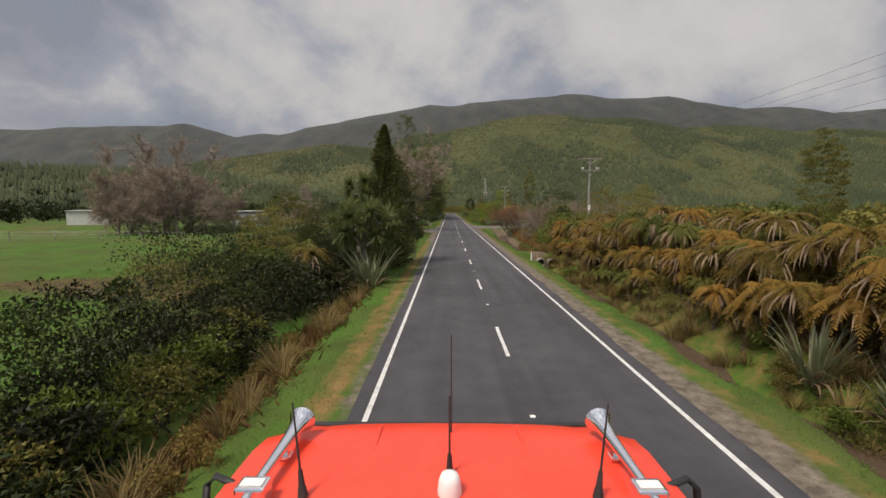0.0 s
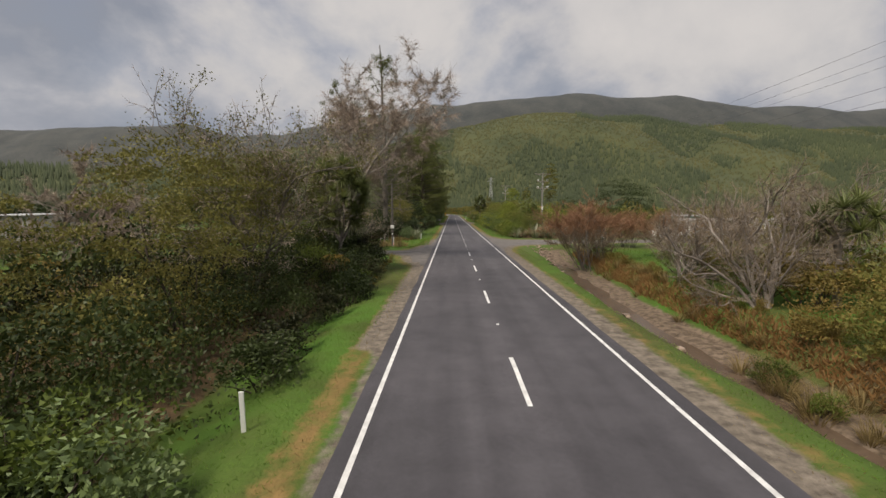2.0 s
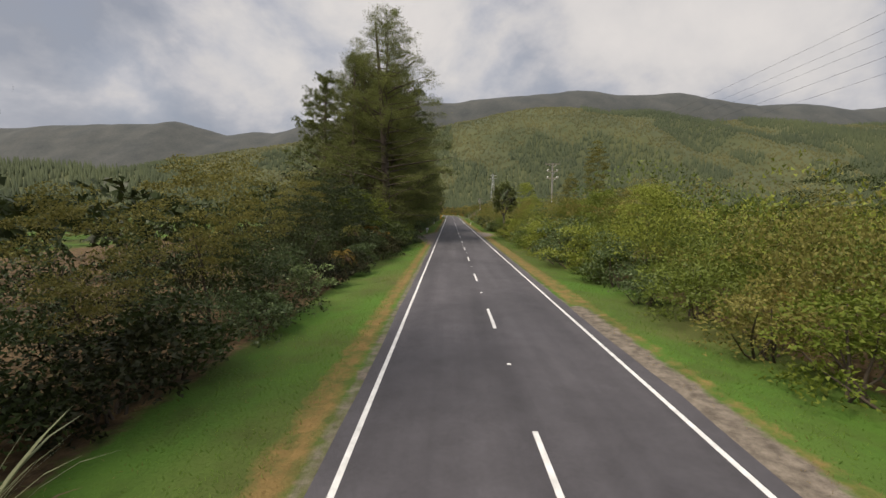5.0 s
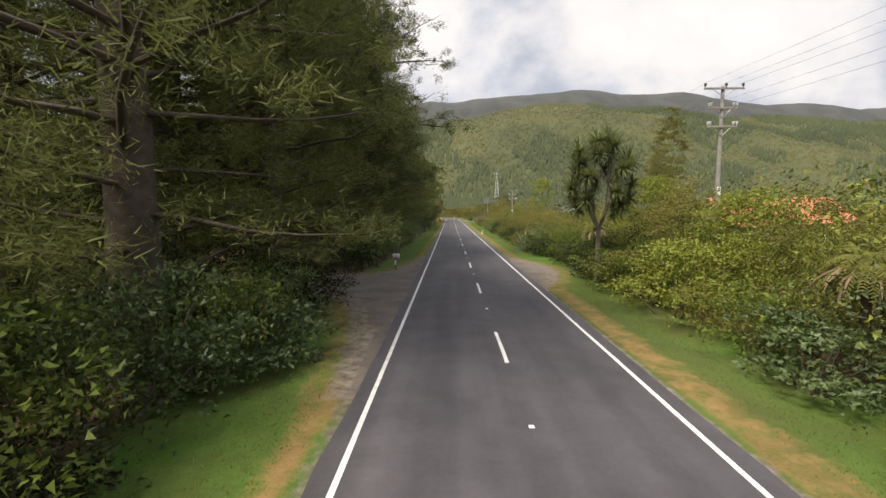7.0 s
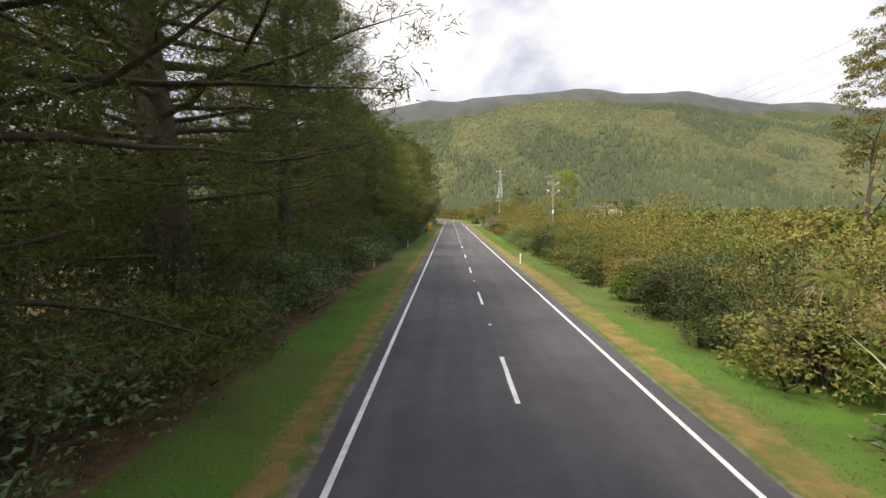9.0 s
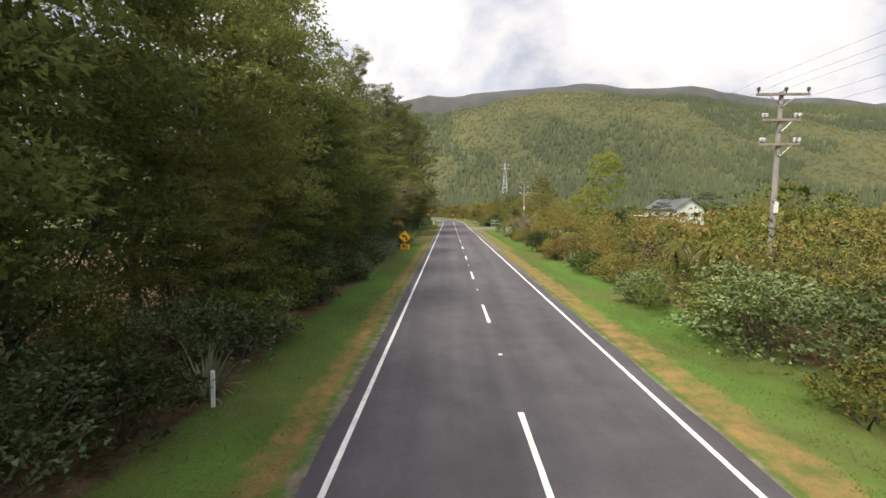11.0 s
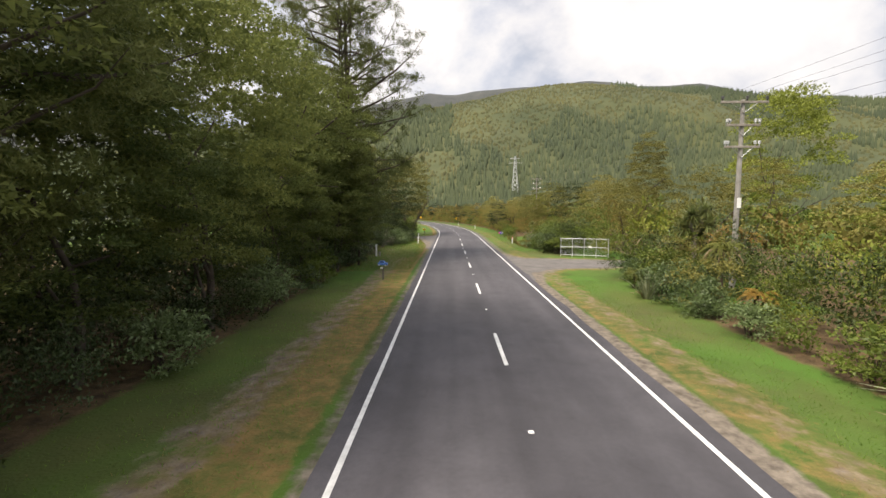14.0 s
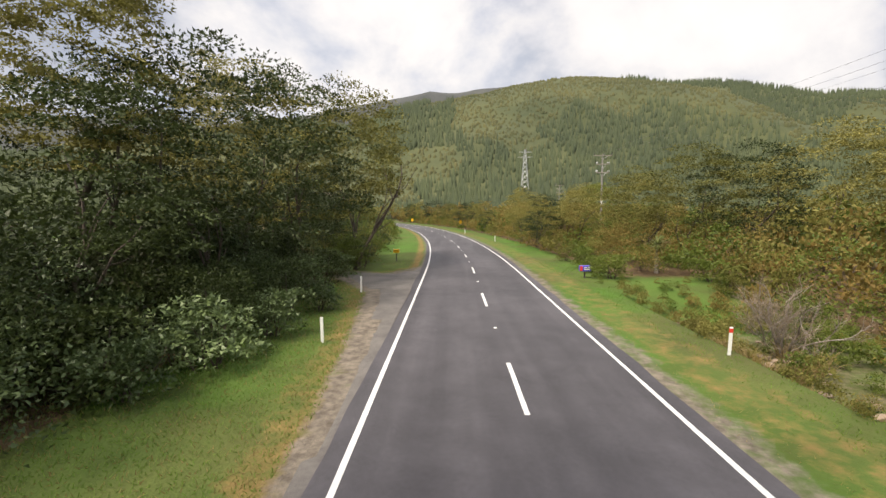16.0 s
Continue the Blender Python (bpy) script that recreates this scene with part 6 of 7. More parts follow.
def far_bush(name, label, mat, seed, count, xr, yr, hr, leaf, clear):
    """Distant scrub and trees across the flat, as one mass."""
    rng = np.random.default_rng(seed)
    x = rng.uniform(*xr, count * 3)
    y = rng.uniform(*yr, count * 3)
    ok = np.array([clear(a, b) for a, b in zip(x, y)])
    x, y = x[ok][:count], y[ok][:count]
    h = rng.uniform(*hr, len(x)) * (0.75 + 0.5 * np.array([noise.noise(Vector((a / 22, b / 22, seed))) for a, b in zip(x, y)]))
    cc, rr = [], []
    for k in range(5):
        f = rng.uniform(0.25, 0.95, len(x))
        cc.append(np.stack([x + rng.normal(0, 1, len(x)) * h * 0.25, y + rng.normal(0, 1, len(x)) * h * 0.25, h * f - 0.3], 1))
        rr.append(h * rng.uniform(0.18, 0.32, len(x)))
    p, o = clumps(rng, np.concatenate(cc), np.concatenate(rr), 24, 0.8)
    V, F = slivers(rng, p, o, leaf, leaf * 0.7, 0.6)
    V[:, 2] = np.maximum(V[:, 2], -0.6)
    tagged(new(name, fast_mesh(name, V, F, M[mat])), label, "bush", kind="stuff")


def clear_right(x, y):
    u = x - shift(y)
    return u > 19 and not (76 < y < 112 and x < 62) and x < 0.95 * y + 60 and not (30 < x < 64 and 290 < y < 341)


def clear_left(x, y):
    u = x - shift(y)
    return u < -16 and not (x > -110 and y < 128) and x > -1.0 * y - 90


far_bush("scrub_olive", "olive scrub across the flat", "leaf_olive", 71, 1000, (30, 190), (0, 640), (3.0, 6.5), 0.75, clear_right)
far_bush("scrub_green", "green scrub across the flat", "leaf_green", 72, 560, (30, 190), (90, 640), (3.0, 7.5), 0.75, clear_right)
far_bush("scrub_brown", "brown bracken scrub across the flat", "leaf_brown", 73, 500, (30, 150), (60, 560), (2.0, 4.5), 0.65, clear_right)
far_bush("far_trees", "dark trees beyond the fields", "leaf_dark", 74, 900, (-260, -14), (100, 560), (5, 11), 1.0, clear_left)
far_bush("end_bush", "brown and olive bush beyond the bend", "leaf_brown", 75, 600, (-80, 60), (445, 640), (4, 9), 0.9, lambda x, y: abs(x - shift(y)) > 14)


def grass(name, label, mat, seed, count, places, size):
    """Blades on the verges, as one mass."""
    rng = np.random.default_rng(seed)
    P = []
    while len(P) < count:
        x, y = places(rng)
        P.append((x + shift(y), y, ground_z(x + shift(y), y)))
    P = np.array(P)
    n = len(P)
    h = size * rng.uniform(0.5, 1.4, (n, 1))
    a = unit(rng.normal(0, 0.75, (n, 3)) * np.array([1, 1, 0]) + np.array([0, 0, 1.0]))
    b = unit(np.cross(a, rng.normal(0, 1, (n, 3)))) * size * 0.10
    V = np.stack([P - b, P + b, P + a * h], 1).reshape(-1, 3)
    tagged(new(name, fast_mesh(name, V, np.arange(3 * n).reshape(-1, 3), M[mat])), label, "grass", kind="stuff")


def drives(x, y):
    return (x < 0 and (86 < y < 95 and (x < -4 or y > 80) or x > -4.6 and 78 < y < 99 or 174 < y < 190 or (352 < y < 378 and x > -5.4))) or (x > 0 and (94 < y < 115 or (180 < y < 193 and x < 7.4) or 331 < y < 348))


def verge(rng):
    while True:
        y = rng.uniform(4, 385)
        if rng.uniform() < 0.5:
            x = -3.0 - abs(rng.normal(0, 1.6)) * (1.9 if y > 300 else 1.0)
        else:
            x = 6.4 + abs(rng.normal(0, 1.5)) + (0.9 if y > 285 else 0)
        if not drives(x, y) and not (7.6 < x < 10.2 and y < 99):
            return x, y


def verge_dry(rng):
    while True:
        y = rng.uniform(4, 385)
        r = rng.uniform()
        x = -2.65 - abs(rng.normal(0, 0.35)) if r < 0.3 else (6.1 + rng.normal(0, 0.4) if r < 0.6 else (-5.6 + rng.normal(0, 0.8) if r < 0.75 else 10.3 + rng.normal(0, 0.7)))
        if not drives(x, y) and x > 5.5 or x < -2.5 and not drives(x, y):
            return x, y


def paddock(rng):
    while True:
        r = rng.uniform()
        if r < 0.4:
            x, y = rng.uniform(-26, -8), rng.uniform(4, 45)
        elif r < 0.8:
            x, y = rng.uniform(-26, -3.2), rng.uniform(92, 113)
        else:
            x, y = rng.uniform(11.5, 30), rng.uniform(80, 99)
        if not drives(x, y):
            return x, y


grass("verge_grass", "green grass on the verges", "grass_blade", 81, 100000, verge, 0.085)
grass("dry_grass", "dry brown grass at the road edge", "dry_blade", 82, 30000, verge_dry, 0.07)
grass("field_grass", "green paddock grass", "grass_blade", 83, 46000, paddock, 0.17)


def bank(rng):
    while True:
        x, y = rng.uniform(-9.5, -2.9), rng.uniform(336, 374)
        if drive_edge(x, y) > 0.25:
            return x, y


grass("bank_grass", "tufted green grass on the wide verge", "grass_blade", 84, 30000, bank, 0.09)
grass("bank_straw", "dry straw among the grass of the wide verge", "dry_blade", 85, 9000, bank, 0.10)


def creek_bank(rng):
    y = rng.uniform(51, 92)
    return 9.95 + creek_x(y) + creek_wide(y) + abs(rng.normal(0, 0.55)) - shift(y), y


grass("bank_reeds", "rusty dead reeds along the far bank of the creek", "rust_blade", 86, 8000, creek_bank, 0.34)


def left_bank(rng):
    y = rng.uniform(8, 28)
    return rng.normal(-5.3, 0.45) - shift(y), y


grass("dead_bracken", "rusty dead bracken on the bank beside the shrubs", "rust_blade", 87, 5000, left_bank, 0.36)


# ---- poles, posts, signs ----
def build_marker():
    """Marker post: white blade with a red band and a reflector."""
    return [("post", boxed(0, 0, 0.36, 0.10, 0.030, 1.02, 0.010), "white"), ("red_band", boxed(0, 0, 0.76, 0.106, 0.036, 0.13, 0.004), "red")]


MARK = [(n, bm, M[m]) for n, bm, m in build_marker()]
MARK_ME = []
for n, bm, m in MARK:
    me = bpy.data.meshes.new(n)
    bm.to_mesh(me)
    bm.free()
    me.materials.append(m)
    MARK_ME.append((n, me))
for x, y, red in ((-3.1, 40.2, 1), (-4.3, 56.0, 0), (-4.9, 112, 0), (-6.1, 231.4, 0), (6.0, 232.4, 0), (8.35, 360.7, 1), (6.75, 39.4, 1), (-5.3, 250.4, 0), (-4.3, 361.8, 0),
                  (-4.9, 370.5, 0), (-7.6, 101.0, 1), (6.3, 408, 0), (2.7, 430, 0)):
    make_thing("marker_post", "white marker post with a red reflective band" if red else "plain white marker post in the grass", "marker post", "marker posts", MARK_ME[:2 if red else 1],
               (x, y, ground_z(x, y)), PR.uniform(-8, 8), (1, 1, 1), (PR.normal(0, 2), PR.normal(0, 2)))


def power_pole(x, y, height, arms, mat="concrete"):
    t = thing("power_pole", "grey concrete power pole with timber crossarms and insulators", "power pole", "power poles")
    t.location = (x, y, ground_z(x, y))
    part("pole", rod(bmesh.new(), (0, 0, -0.5), (0, 0, height), 0.17, 0.10, 10), M[mat], t)
    part("plate", boxed(0, -0.16, height * 0.46, 0.22, 0.03, 0.55, 0.01), M["white"], t, "pale metal plate on the pole")
    for k, (z, w) in enumerate(arms):
        arm = part("crossarm", boxed(0, -0.12, z, w, 0.09, 0.12, 0.012), M["wood"], t)
        for s in (-1, 1):
            part("brace", rod(bmesh.new(), (s * w * 0.28, -0.14, z - 0.05), (0, -0.14, z - 0.55), 0.018, 0.018, 5), M["steel"], t)
        for f in (-0.48, -0.40 if k else 0.06, 0.36, 0.48) if k else (-0.47, 0.05, 0.47):
            bm = bmesh.new()
            rod(bm, (f * w, -0.12, z + 0.05), (f * w, -0.12, z + 0.16), 0.03, 0.03, 8)
            for q in range(3):
                rod(bm, (f * w, -0.12, z + 0.16 + q * 0.06), (f * w, -0.12, z + 0.20 + q * 0.06), 0.085, 0.06, 10)
            part("insulator", bm, M["dark_metal"] if not k else M["steel"], t)
    return t


POLES = [(14.6, -18, 9.6), (14.6, 49.0, 9.6), (15.2, 118.7, 10.7), (17.2, 182.5, 12.1), (16.0, 262, 10.2), (15.8, 328.7, 10.2), (21.2, 407.5, 12.2), (34, 480, 12.5)]
for x, y, h in POLES:
    power_pole(x, y, h, [(h - 0.15, 2.5), (h - 1.35, 1.8)] + ([(h - 2.5, 1.9)] if h > 9.9 else []))
wires = thing("power_lines", "thin dark power lines between the poles", "power line")
for (xa, ya, ha), (xb, yb, hb) in zip(POLES, POLES[1:]):
    for f, dz in ((-1.17, 0.15), (0.12, 0.15), (1.17, 0.15), (-0.85, -1.2), (0.85, -1.2)):
        a, b = np.array([xa + f, ya, ha + dz]), np.array([xb + f, yb, hb + dz])
        s = np.linspace(0, 1, 13)[:, None]
        p = a + (b - a) * s
        p[:, 2] -= 4 * 0.7 * (s * (1 - s))[:, 0]
        V, F = tubes([(p, np.full(13, 0.005))], 4)
        part("wire", fast_mesh("wire", V, F, M["dark_metal"]), None, wires)

# old timber pole at the driveway
t = thing("timber_pole", "weathered timber power pole with a white box", "power pole")
t.location = (-7.75, 101.2, 0)
part("pole", rod(bmesh.new(), (0, 0, -0.4), (0, 0, 7.7), 0.15, 0.12, 12), M["wood_dark"], t)
part("meter_box", boxed(0, -0.17, 2.2, 0.42, 0.10, 0.42, 0.02), M["white"], t, "white square box")
part("band", boxed(0, -0.135, 1.28, 0.12, 0.03, 0.16, 0.005), M["white"], t, "white painted band")
part("conduit", rod(bmesh.new(), (0.12, -0.14, 0), (0.12, -0.14, 0.85), 0.05, 0.05, 8), M["white"], t)

t = thing("boundary_post", "white square concrete post at the edge of the bush", "post")
t.location = (-7.3, 346.5, ground_z(-7.3, 346.5))
part("post", boxed(0, 0, 0.5, 0.15, 0.12, 1.3, 0.015), M["white"], t)
part("cap", boxed(0, 0, 1.17, 0.17, 0.14, 0.04, 0.01), M["white"], t)
t = thing("marker_block", "short grey concrete marker block in the grass", "block")
t.location = (-7.0, 346.6, ground_z(-7.0, 346.6))
part("block", boxed(0, 0, 0.18, 0.18, 0.16, 0.5, 0.03), M["concrete"], t)

# curve warning sign
t = thing("curve_sign", "yellow diamond left-curve warning sign with an 85 plate", "road sign")
t.matrix_basis = pose(-3.55, 275.2, 0.1, 0, 0, 4)
part("post", boxed(0, 0.05, 1.15, 0.07, 0.07, 2.9, 0.01), M["wood"], t)


def slab(pts, y0, y1):
    bm = bmesh.new()
    f = bm.faces.new([bm.verts.new((x, y0, z)) for x, z in pts])
    out = bmesh.ops.extrude_face_region(bm, geom=[f])
    bmesh.ops.translate(bm, vec=(0, y1 - y0, 0), verts=[v for v in out["geom"] if isinstance(v, bmesh.types.BMVert)])
    bmesh.ops.recalc_face_normals(bm, faces=bm.faces[:])
    return bm


def diamond(r, c=0.05):
    pts = []
    for k in range(4):
        a = math.pi / 2 * k
        for s in (-1, 1):
            pts.append(((r - c) * math.cos(a) - s * c * math.sin(a), (r - c) * math.sin(a) + s * c * math.cos(a)))
    return pts


zc = 2.02
panel = part("panel", slab([(x, z + zc) for x, z in diamond(0.545)], 0.0, 0.008), M["sign_yellow"], t, "yellow diamond panel")
bd = bmesh.new()
o, i = diamond(0.515), diamond(0.485)
for k in range(8):
    j = (k + 1) % 8
    bd.faces.new([bd.verts.new((p[0], -0.004, p[1] + zc)) for p in (o[k], o[j], i[j], i[k])])
part("border", bd, M["black"], panel)
arc = [(0.20 - 0.0, -0.26), (0.20, -0.10), (0.15, 0.02), (0.05, 0.10), (-0.08, 0.13)]
inn = [(0.09, -0.26), (0.09, -0.12), (0.055, -0.04), (-0.01, 0.005), (-0.10, 0.025)]
bm = slab([(x, z + zc) for x, z in arc + inn[::-1]], -0.006, -0.001)
part("arrow", bm, M["black"], panel, "black arrow bent to the left")
part("arrow_head", slab([(-0.06, zc + 0.19), (-0.27, zc + 0.14), (-0.13, zc - 0.05)], -0.007, -0.002), M["black"], panel)
plate = part("speed_plate", boxed(0.02, 0.0, 1.20, 0.80, 0.012, 0.50, 0.004), M["sign_yellow"], t, "yellow plate with black number 85")
fc = bpy.data.curves.new("number", "FONT")
fc.body, fc.size, fc.align_x, fc.align_y, fc.extrude, fc.space_character, fc.offset = "85", 0.44, "CENTER", "CENTER", 0.002, 1.15, 0.012
fc.materials.append(M["black"])
num = new("number", fc)
num.parent = plate
num.matrix_basis = pose(0.02, -0.010, 1.20, 90, 0, 0)
bd = bmesh.new()
for a, b in (((-0.37, 0.97), (0.41, 0.99)), ((-0.37, 1.41), (0.41, 1.43)), ((-0.37, 0.99), (-0.35, 1.41)), ((0.39, 0.99), (0.41, 1.41))):
    bd.faces.new([bd.verts.new((x, -0.009, z)) for x, z in ((a[0], a[1]), (b[0], a[1]), (b[0], b[1]), (a[0], b[1]))])
part("border", bd, M["black"], plate)

# chevron boards on the far bend
for x, y in ((2.2, 446), (-11.5, 470)):
    s = thing("bend_sign", "small yellow warning board on the bend", "road sign", "bend boards")
    s.location = (x, y, ground_z(x, y))
    part("post", boxed(0, 0.04, 0.9, 0.07, 0.07, 2.2, 0.01), M["wood"], s)
    part("panel", slab([(u, w + 1.9) for u, w in diamond(0.5)], 0, 0.01), M["sign_yellow"], s)


# ---- letterboxes ----
def letterbox(x, y, z, build, label):
    t = thing("letterbox", label, "letterbox", "letterboxes")
    t.location = (x, y, ground_z(x, y))
    part("post", boxed(0, 0, z / 2 - 0.15, 0.09, 0.09, z + 0.2, 0.008), M["wood_dark"], t)
    build(t, z)
    return t


def car_box(t, z):
    body = part("body", box(box(bmesh.new(), 0, 0, z + 0.13, 0.62, 0.30, 0.16, 0.04), -0.05, 0, z + 0.26, 0.34, 0.26, 0.14, 0.04), M["blue"], t, "blue toy-car shaped box")
    part("window", boxed(-0.05, -0.128, z + 0.27, 0.26, 0.012, 0.08, 0.003), M["glass"], body)
    for s in (-0.2, 0.2):
        part("wheel", rod(bmesh.new(), (s, -0.17, z + 0.06), (s, -0.12, z + 0.06), 0.065, 0.065, 14), M["black"], body)
        part("hubcap", rod(bmesh.new(), (s, -0.176, z + 0.06), (s, -0.168, z + 0.06), 0.035, 0.035, 12), M["white"], body)
    part("plate", boxed(-0.08, -0.05, z - 0.12, 0.16, 0.02, 0.10, 0.004), M["white"], t, "white number plate with plain bars")


def barrel_box(t, z):
    bm = bmesh.new()
    rod(bm, (-0.20, 0, z + 0.20), (0.26, 0, z + 0.20), 0.20, 0.20, 16)
    body = part("body", bm, M["steel"], t, "rounded metal mailbox")
    part("door", rod(bmesh.new(), (0.262, 0, z + 0.20), (0.275, 0, z + 0.20), 0.19, 0.19, 16), M["white"], body)
    for k in range(3):
        part("stripe", boxed(-0.05 + 0.1 * k, -0.202, z + 0.20, 0.05, 0.006, 0.13, 0.001), M["red"] if k % 2 else M["white"], body)
    for k in range(3):
        part("tag", boxed(0, -0.055, z - 0.15 - 0.12 * k, 0.13, 0.02, 0.09, 0.003), M["white"], t)


def yellow_box(t, z):
    body = part("body", boxed(0, 0, z + 0.14, 0.52, 0.36, 0.28, 0.03), M["sign_yellow"], t, "yellow box")
    part("lid", boxed(0, -0.02, z + 0.295, 0.56, 0.42, 0.03, 0.008), M["sign_yellow"], body)
    part("slot", boxed(0, -0.184, z + 0.20, 0.30, 0.006, 0.03, 0.001), M["black"], body)


def violet_box(t, z):
    body = part("body", boxed(0, 0, z + 0.18, 0.66, 0.40, 0.36, 0.03), M["purple"], t, "violet-blue box")
    part("side_patch", boxed(-0.28, -0.205, z + 0.20, 0.16, 0.006, 0.30, 0.002), M["red"], body, "red patch")
    for k in range(2):
        part("bar", boxed(0.08, -0.205, z + 0.25 - 0.12 * k, 0.34, 0.006, 0.05, 0.001), M["white"], body)


letterbox(-4.25, 331.8, 0.88, car_box, "blue toy-car letterbox on a dark post")
letterbox(-4.1, 186.2, 0.82, barrel_box, "grey barrel letterbox with red and white stripes")
letterbox(-4.9, 385, 0.75, yellow_box, "yellow letterbox on a post")
letterbox(8.6, 375, 0.45, violet_box, "violet-blue letterbox with a red patch")


# ---- gate, fences, yards ----
def pipe_gate():
    t = thing("pipe_gate", "steel pipe gate with wire mesh and a white sign", "gate")
    a, b = Vector((10.5, 344.6, 0)), Vector((14.4, 343.1, 0))
    n = 4
    for k in range(n + 1):
        p = a.lerp(b, k / n)
        part("upright", rod(bmesh.new(), (p.x, p.y, -0.2), (p.x, p.y, 1.75), 0.032, 0.032, 8), M["steel"], t)
    for z in (0.18, 0.92, 1.70):
        part("rail", rod(bmesh.new(), (a.x, a.y, z), (b.x, b.y, z), 0.026, 0.026, 8), M["steel"], t)
    V, lines_ = [], []
    L = (b - a).length
    for k in range(-9, int(L / 0.16)):
        for s in (1, -1):
            pts = []
            for q in (0.18, 1.70):
                d = k * 0.16 + (q if s > 0 else 1.70 - q)
                pts.append((d, q))
            (d0, z0), (d1, z1) = pts
            lo, hi_ = max(0, min(d0, d1)), min(L, max(d0, d1))
            if hi_ <= lo:
                continue
            f0, f1 = (lo - d0) / (d1 - d0), (hi_ - d0) / (d1 - d0)
            P = [a + (b - a) * (d / L) + Vector((0, 0, z)) for d, z in ((lo, z0 + (z1 - z0) * f0), (hi_, z0 + (z1 - z0) * f1))]
            lines_.append((np.array([P[0], P[1]]), np.array([0.004, 0.004])))
    V, F = tubes(lines_, 3)
    part("mesh", fast_mesh("mesh", V, F, M["steel"]), None, t)
    p = a.lerp(b, 0.62)
    part("sign", boxed(p.x, p.y - 0.05, 0.95, 0.30, 0.015, 0.16, 0.003), M["white"], t, "small white sign")


pipe_gate()


def rail_fence(name, label, x0, y0, x1, y1, height, rails, gap=2.2, mat="wood"):
    t = thing(name, label, "fence", "paddock fences")
    L = math.hypot(x1 - x0, y1 - y0)
    n = max(1, round(L / gap))
    rz = math.atan2(y1 - y0, x1 - x0)
    for k in range(n + 1):
        f = k / n
        x, y = x0 + (x1 - x0) * f, y0 + (y1 - y0) * f
        part("post", boxed(x, y, ground_z(x, y) + height / 2 - 0.1, 0.14, 0.14, height + 0.35 + PR.uniform(-0.1, 0.1), 0.012), M[mat], t)
        if k < n:
            xm, ym = x + (x1 - x0) / n / 2, y + (y1 - y0) / n / 2
            for r in range(rails):
                z = ground_z(xm, ym) + height * (r + 0.7) / rails - 0.05
                part("rail", rail_box(xm, ym, z, L / n + 0.06, rz + PR.normal(0, 0.004)), M[mat], t)
    return t


def rail_box(x, y, z, length, rz):
    bm = boxed(0, 0, 0, length, 0.045, 0.13, 0.006)
    bmesh.ops.transform(bm, matrix=Matrix.Translation((x, y, z)) @ Matrix.Rotation(rz, 4, "Z"), verts=bm.verts[:])
    return bm


YARD = "weathered timber stockyard rails in the paddock"
rail_fence("stockyard_fence", YARD, -38, 105, -18, 106, 1.45, 4)
rail_fence("stockyard_fence", YARD, -18, 106, -16.5, 113, 1.45, 4)
rail_fence("stockyard_fence", YARD, -38, 113, -16.5, 113, 1.45, 4)
rail_fence("stockyard_fence", YARD, -29, 105.5, -29, 113, 1.45, 4)


def wire_fence(x0, y0, x1, y1, gap, label="post and wire farm fence"):
    t = thing("wire_fence", label, "fence", "paddock fences")
    L = math.hypot(x1 - x0, y1 - y0)
    n = max(1, round(L / gap))
    ends = []
    for k in range(n + 1):
        f = k / n
        x, y = x0 + (x1 - x0) * f, y0 + (y1 - y0) * f
        z = ground_z(x, y)
        ends.append((x, y, z))
        part("post", rod(bmesh.new(), (x, y, z - 0.3), (x + PR.normal(0, 0.03), y, z + 1.15), 0.06, 0.05, 7), M["wood"], t)
    for q in (0.35, 0.65, 0.95, 1.08):
        P = np.array([(x, y, z + q) for x, y, z in ends])
        V, F = tubes([(P, np.full(len(P), 0.006))], 3)
        part("wire", fast_mesh("wire", V, F, M["steel"]), None, t)


wire_fence(-10.4, 93.5, -10.0, 112, 3.0)
wire_fence(-10.8, 2, -11.5, 36, 4.0)
wire_fence(-17, 62, -60, 50, 4.5)


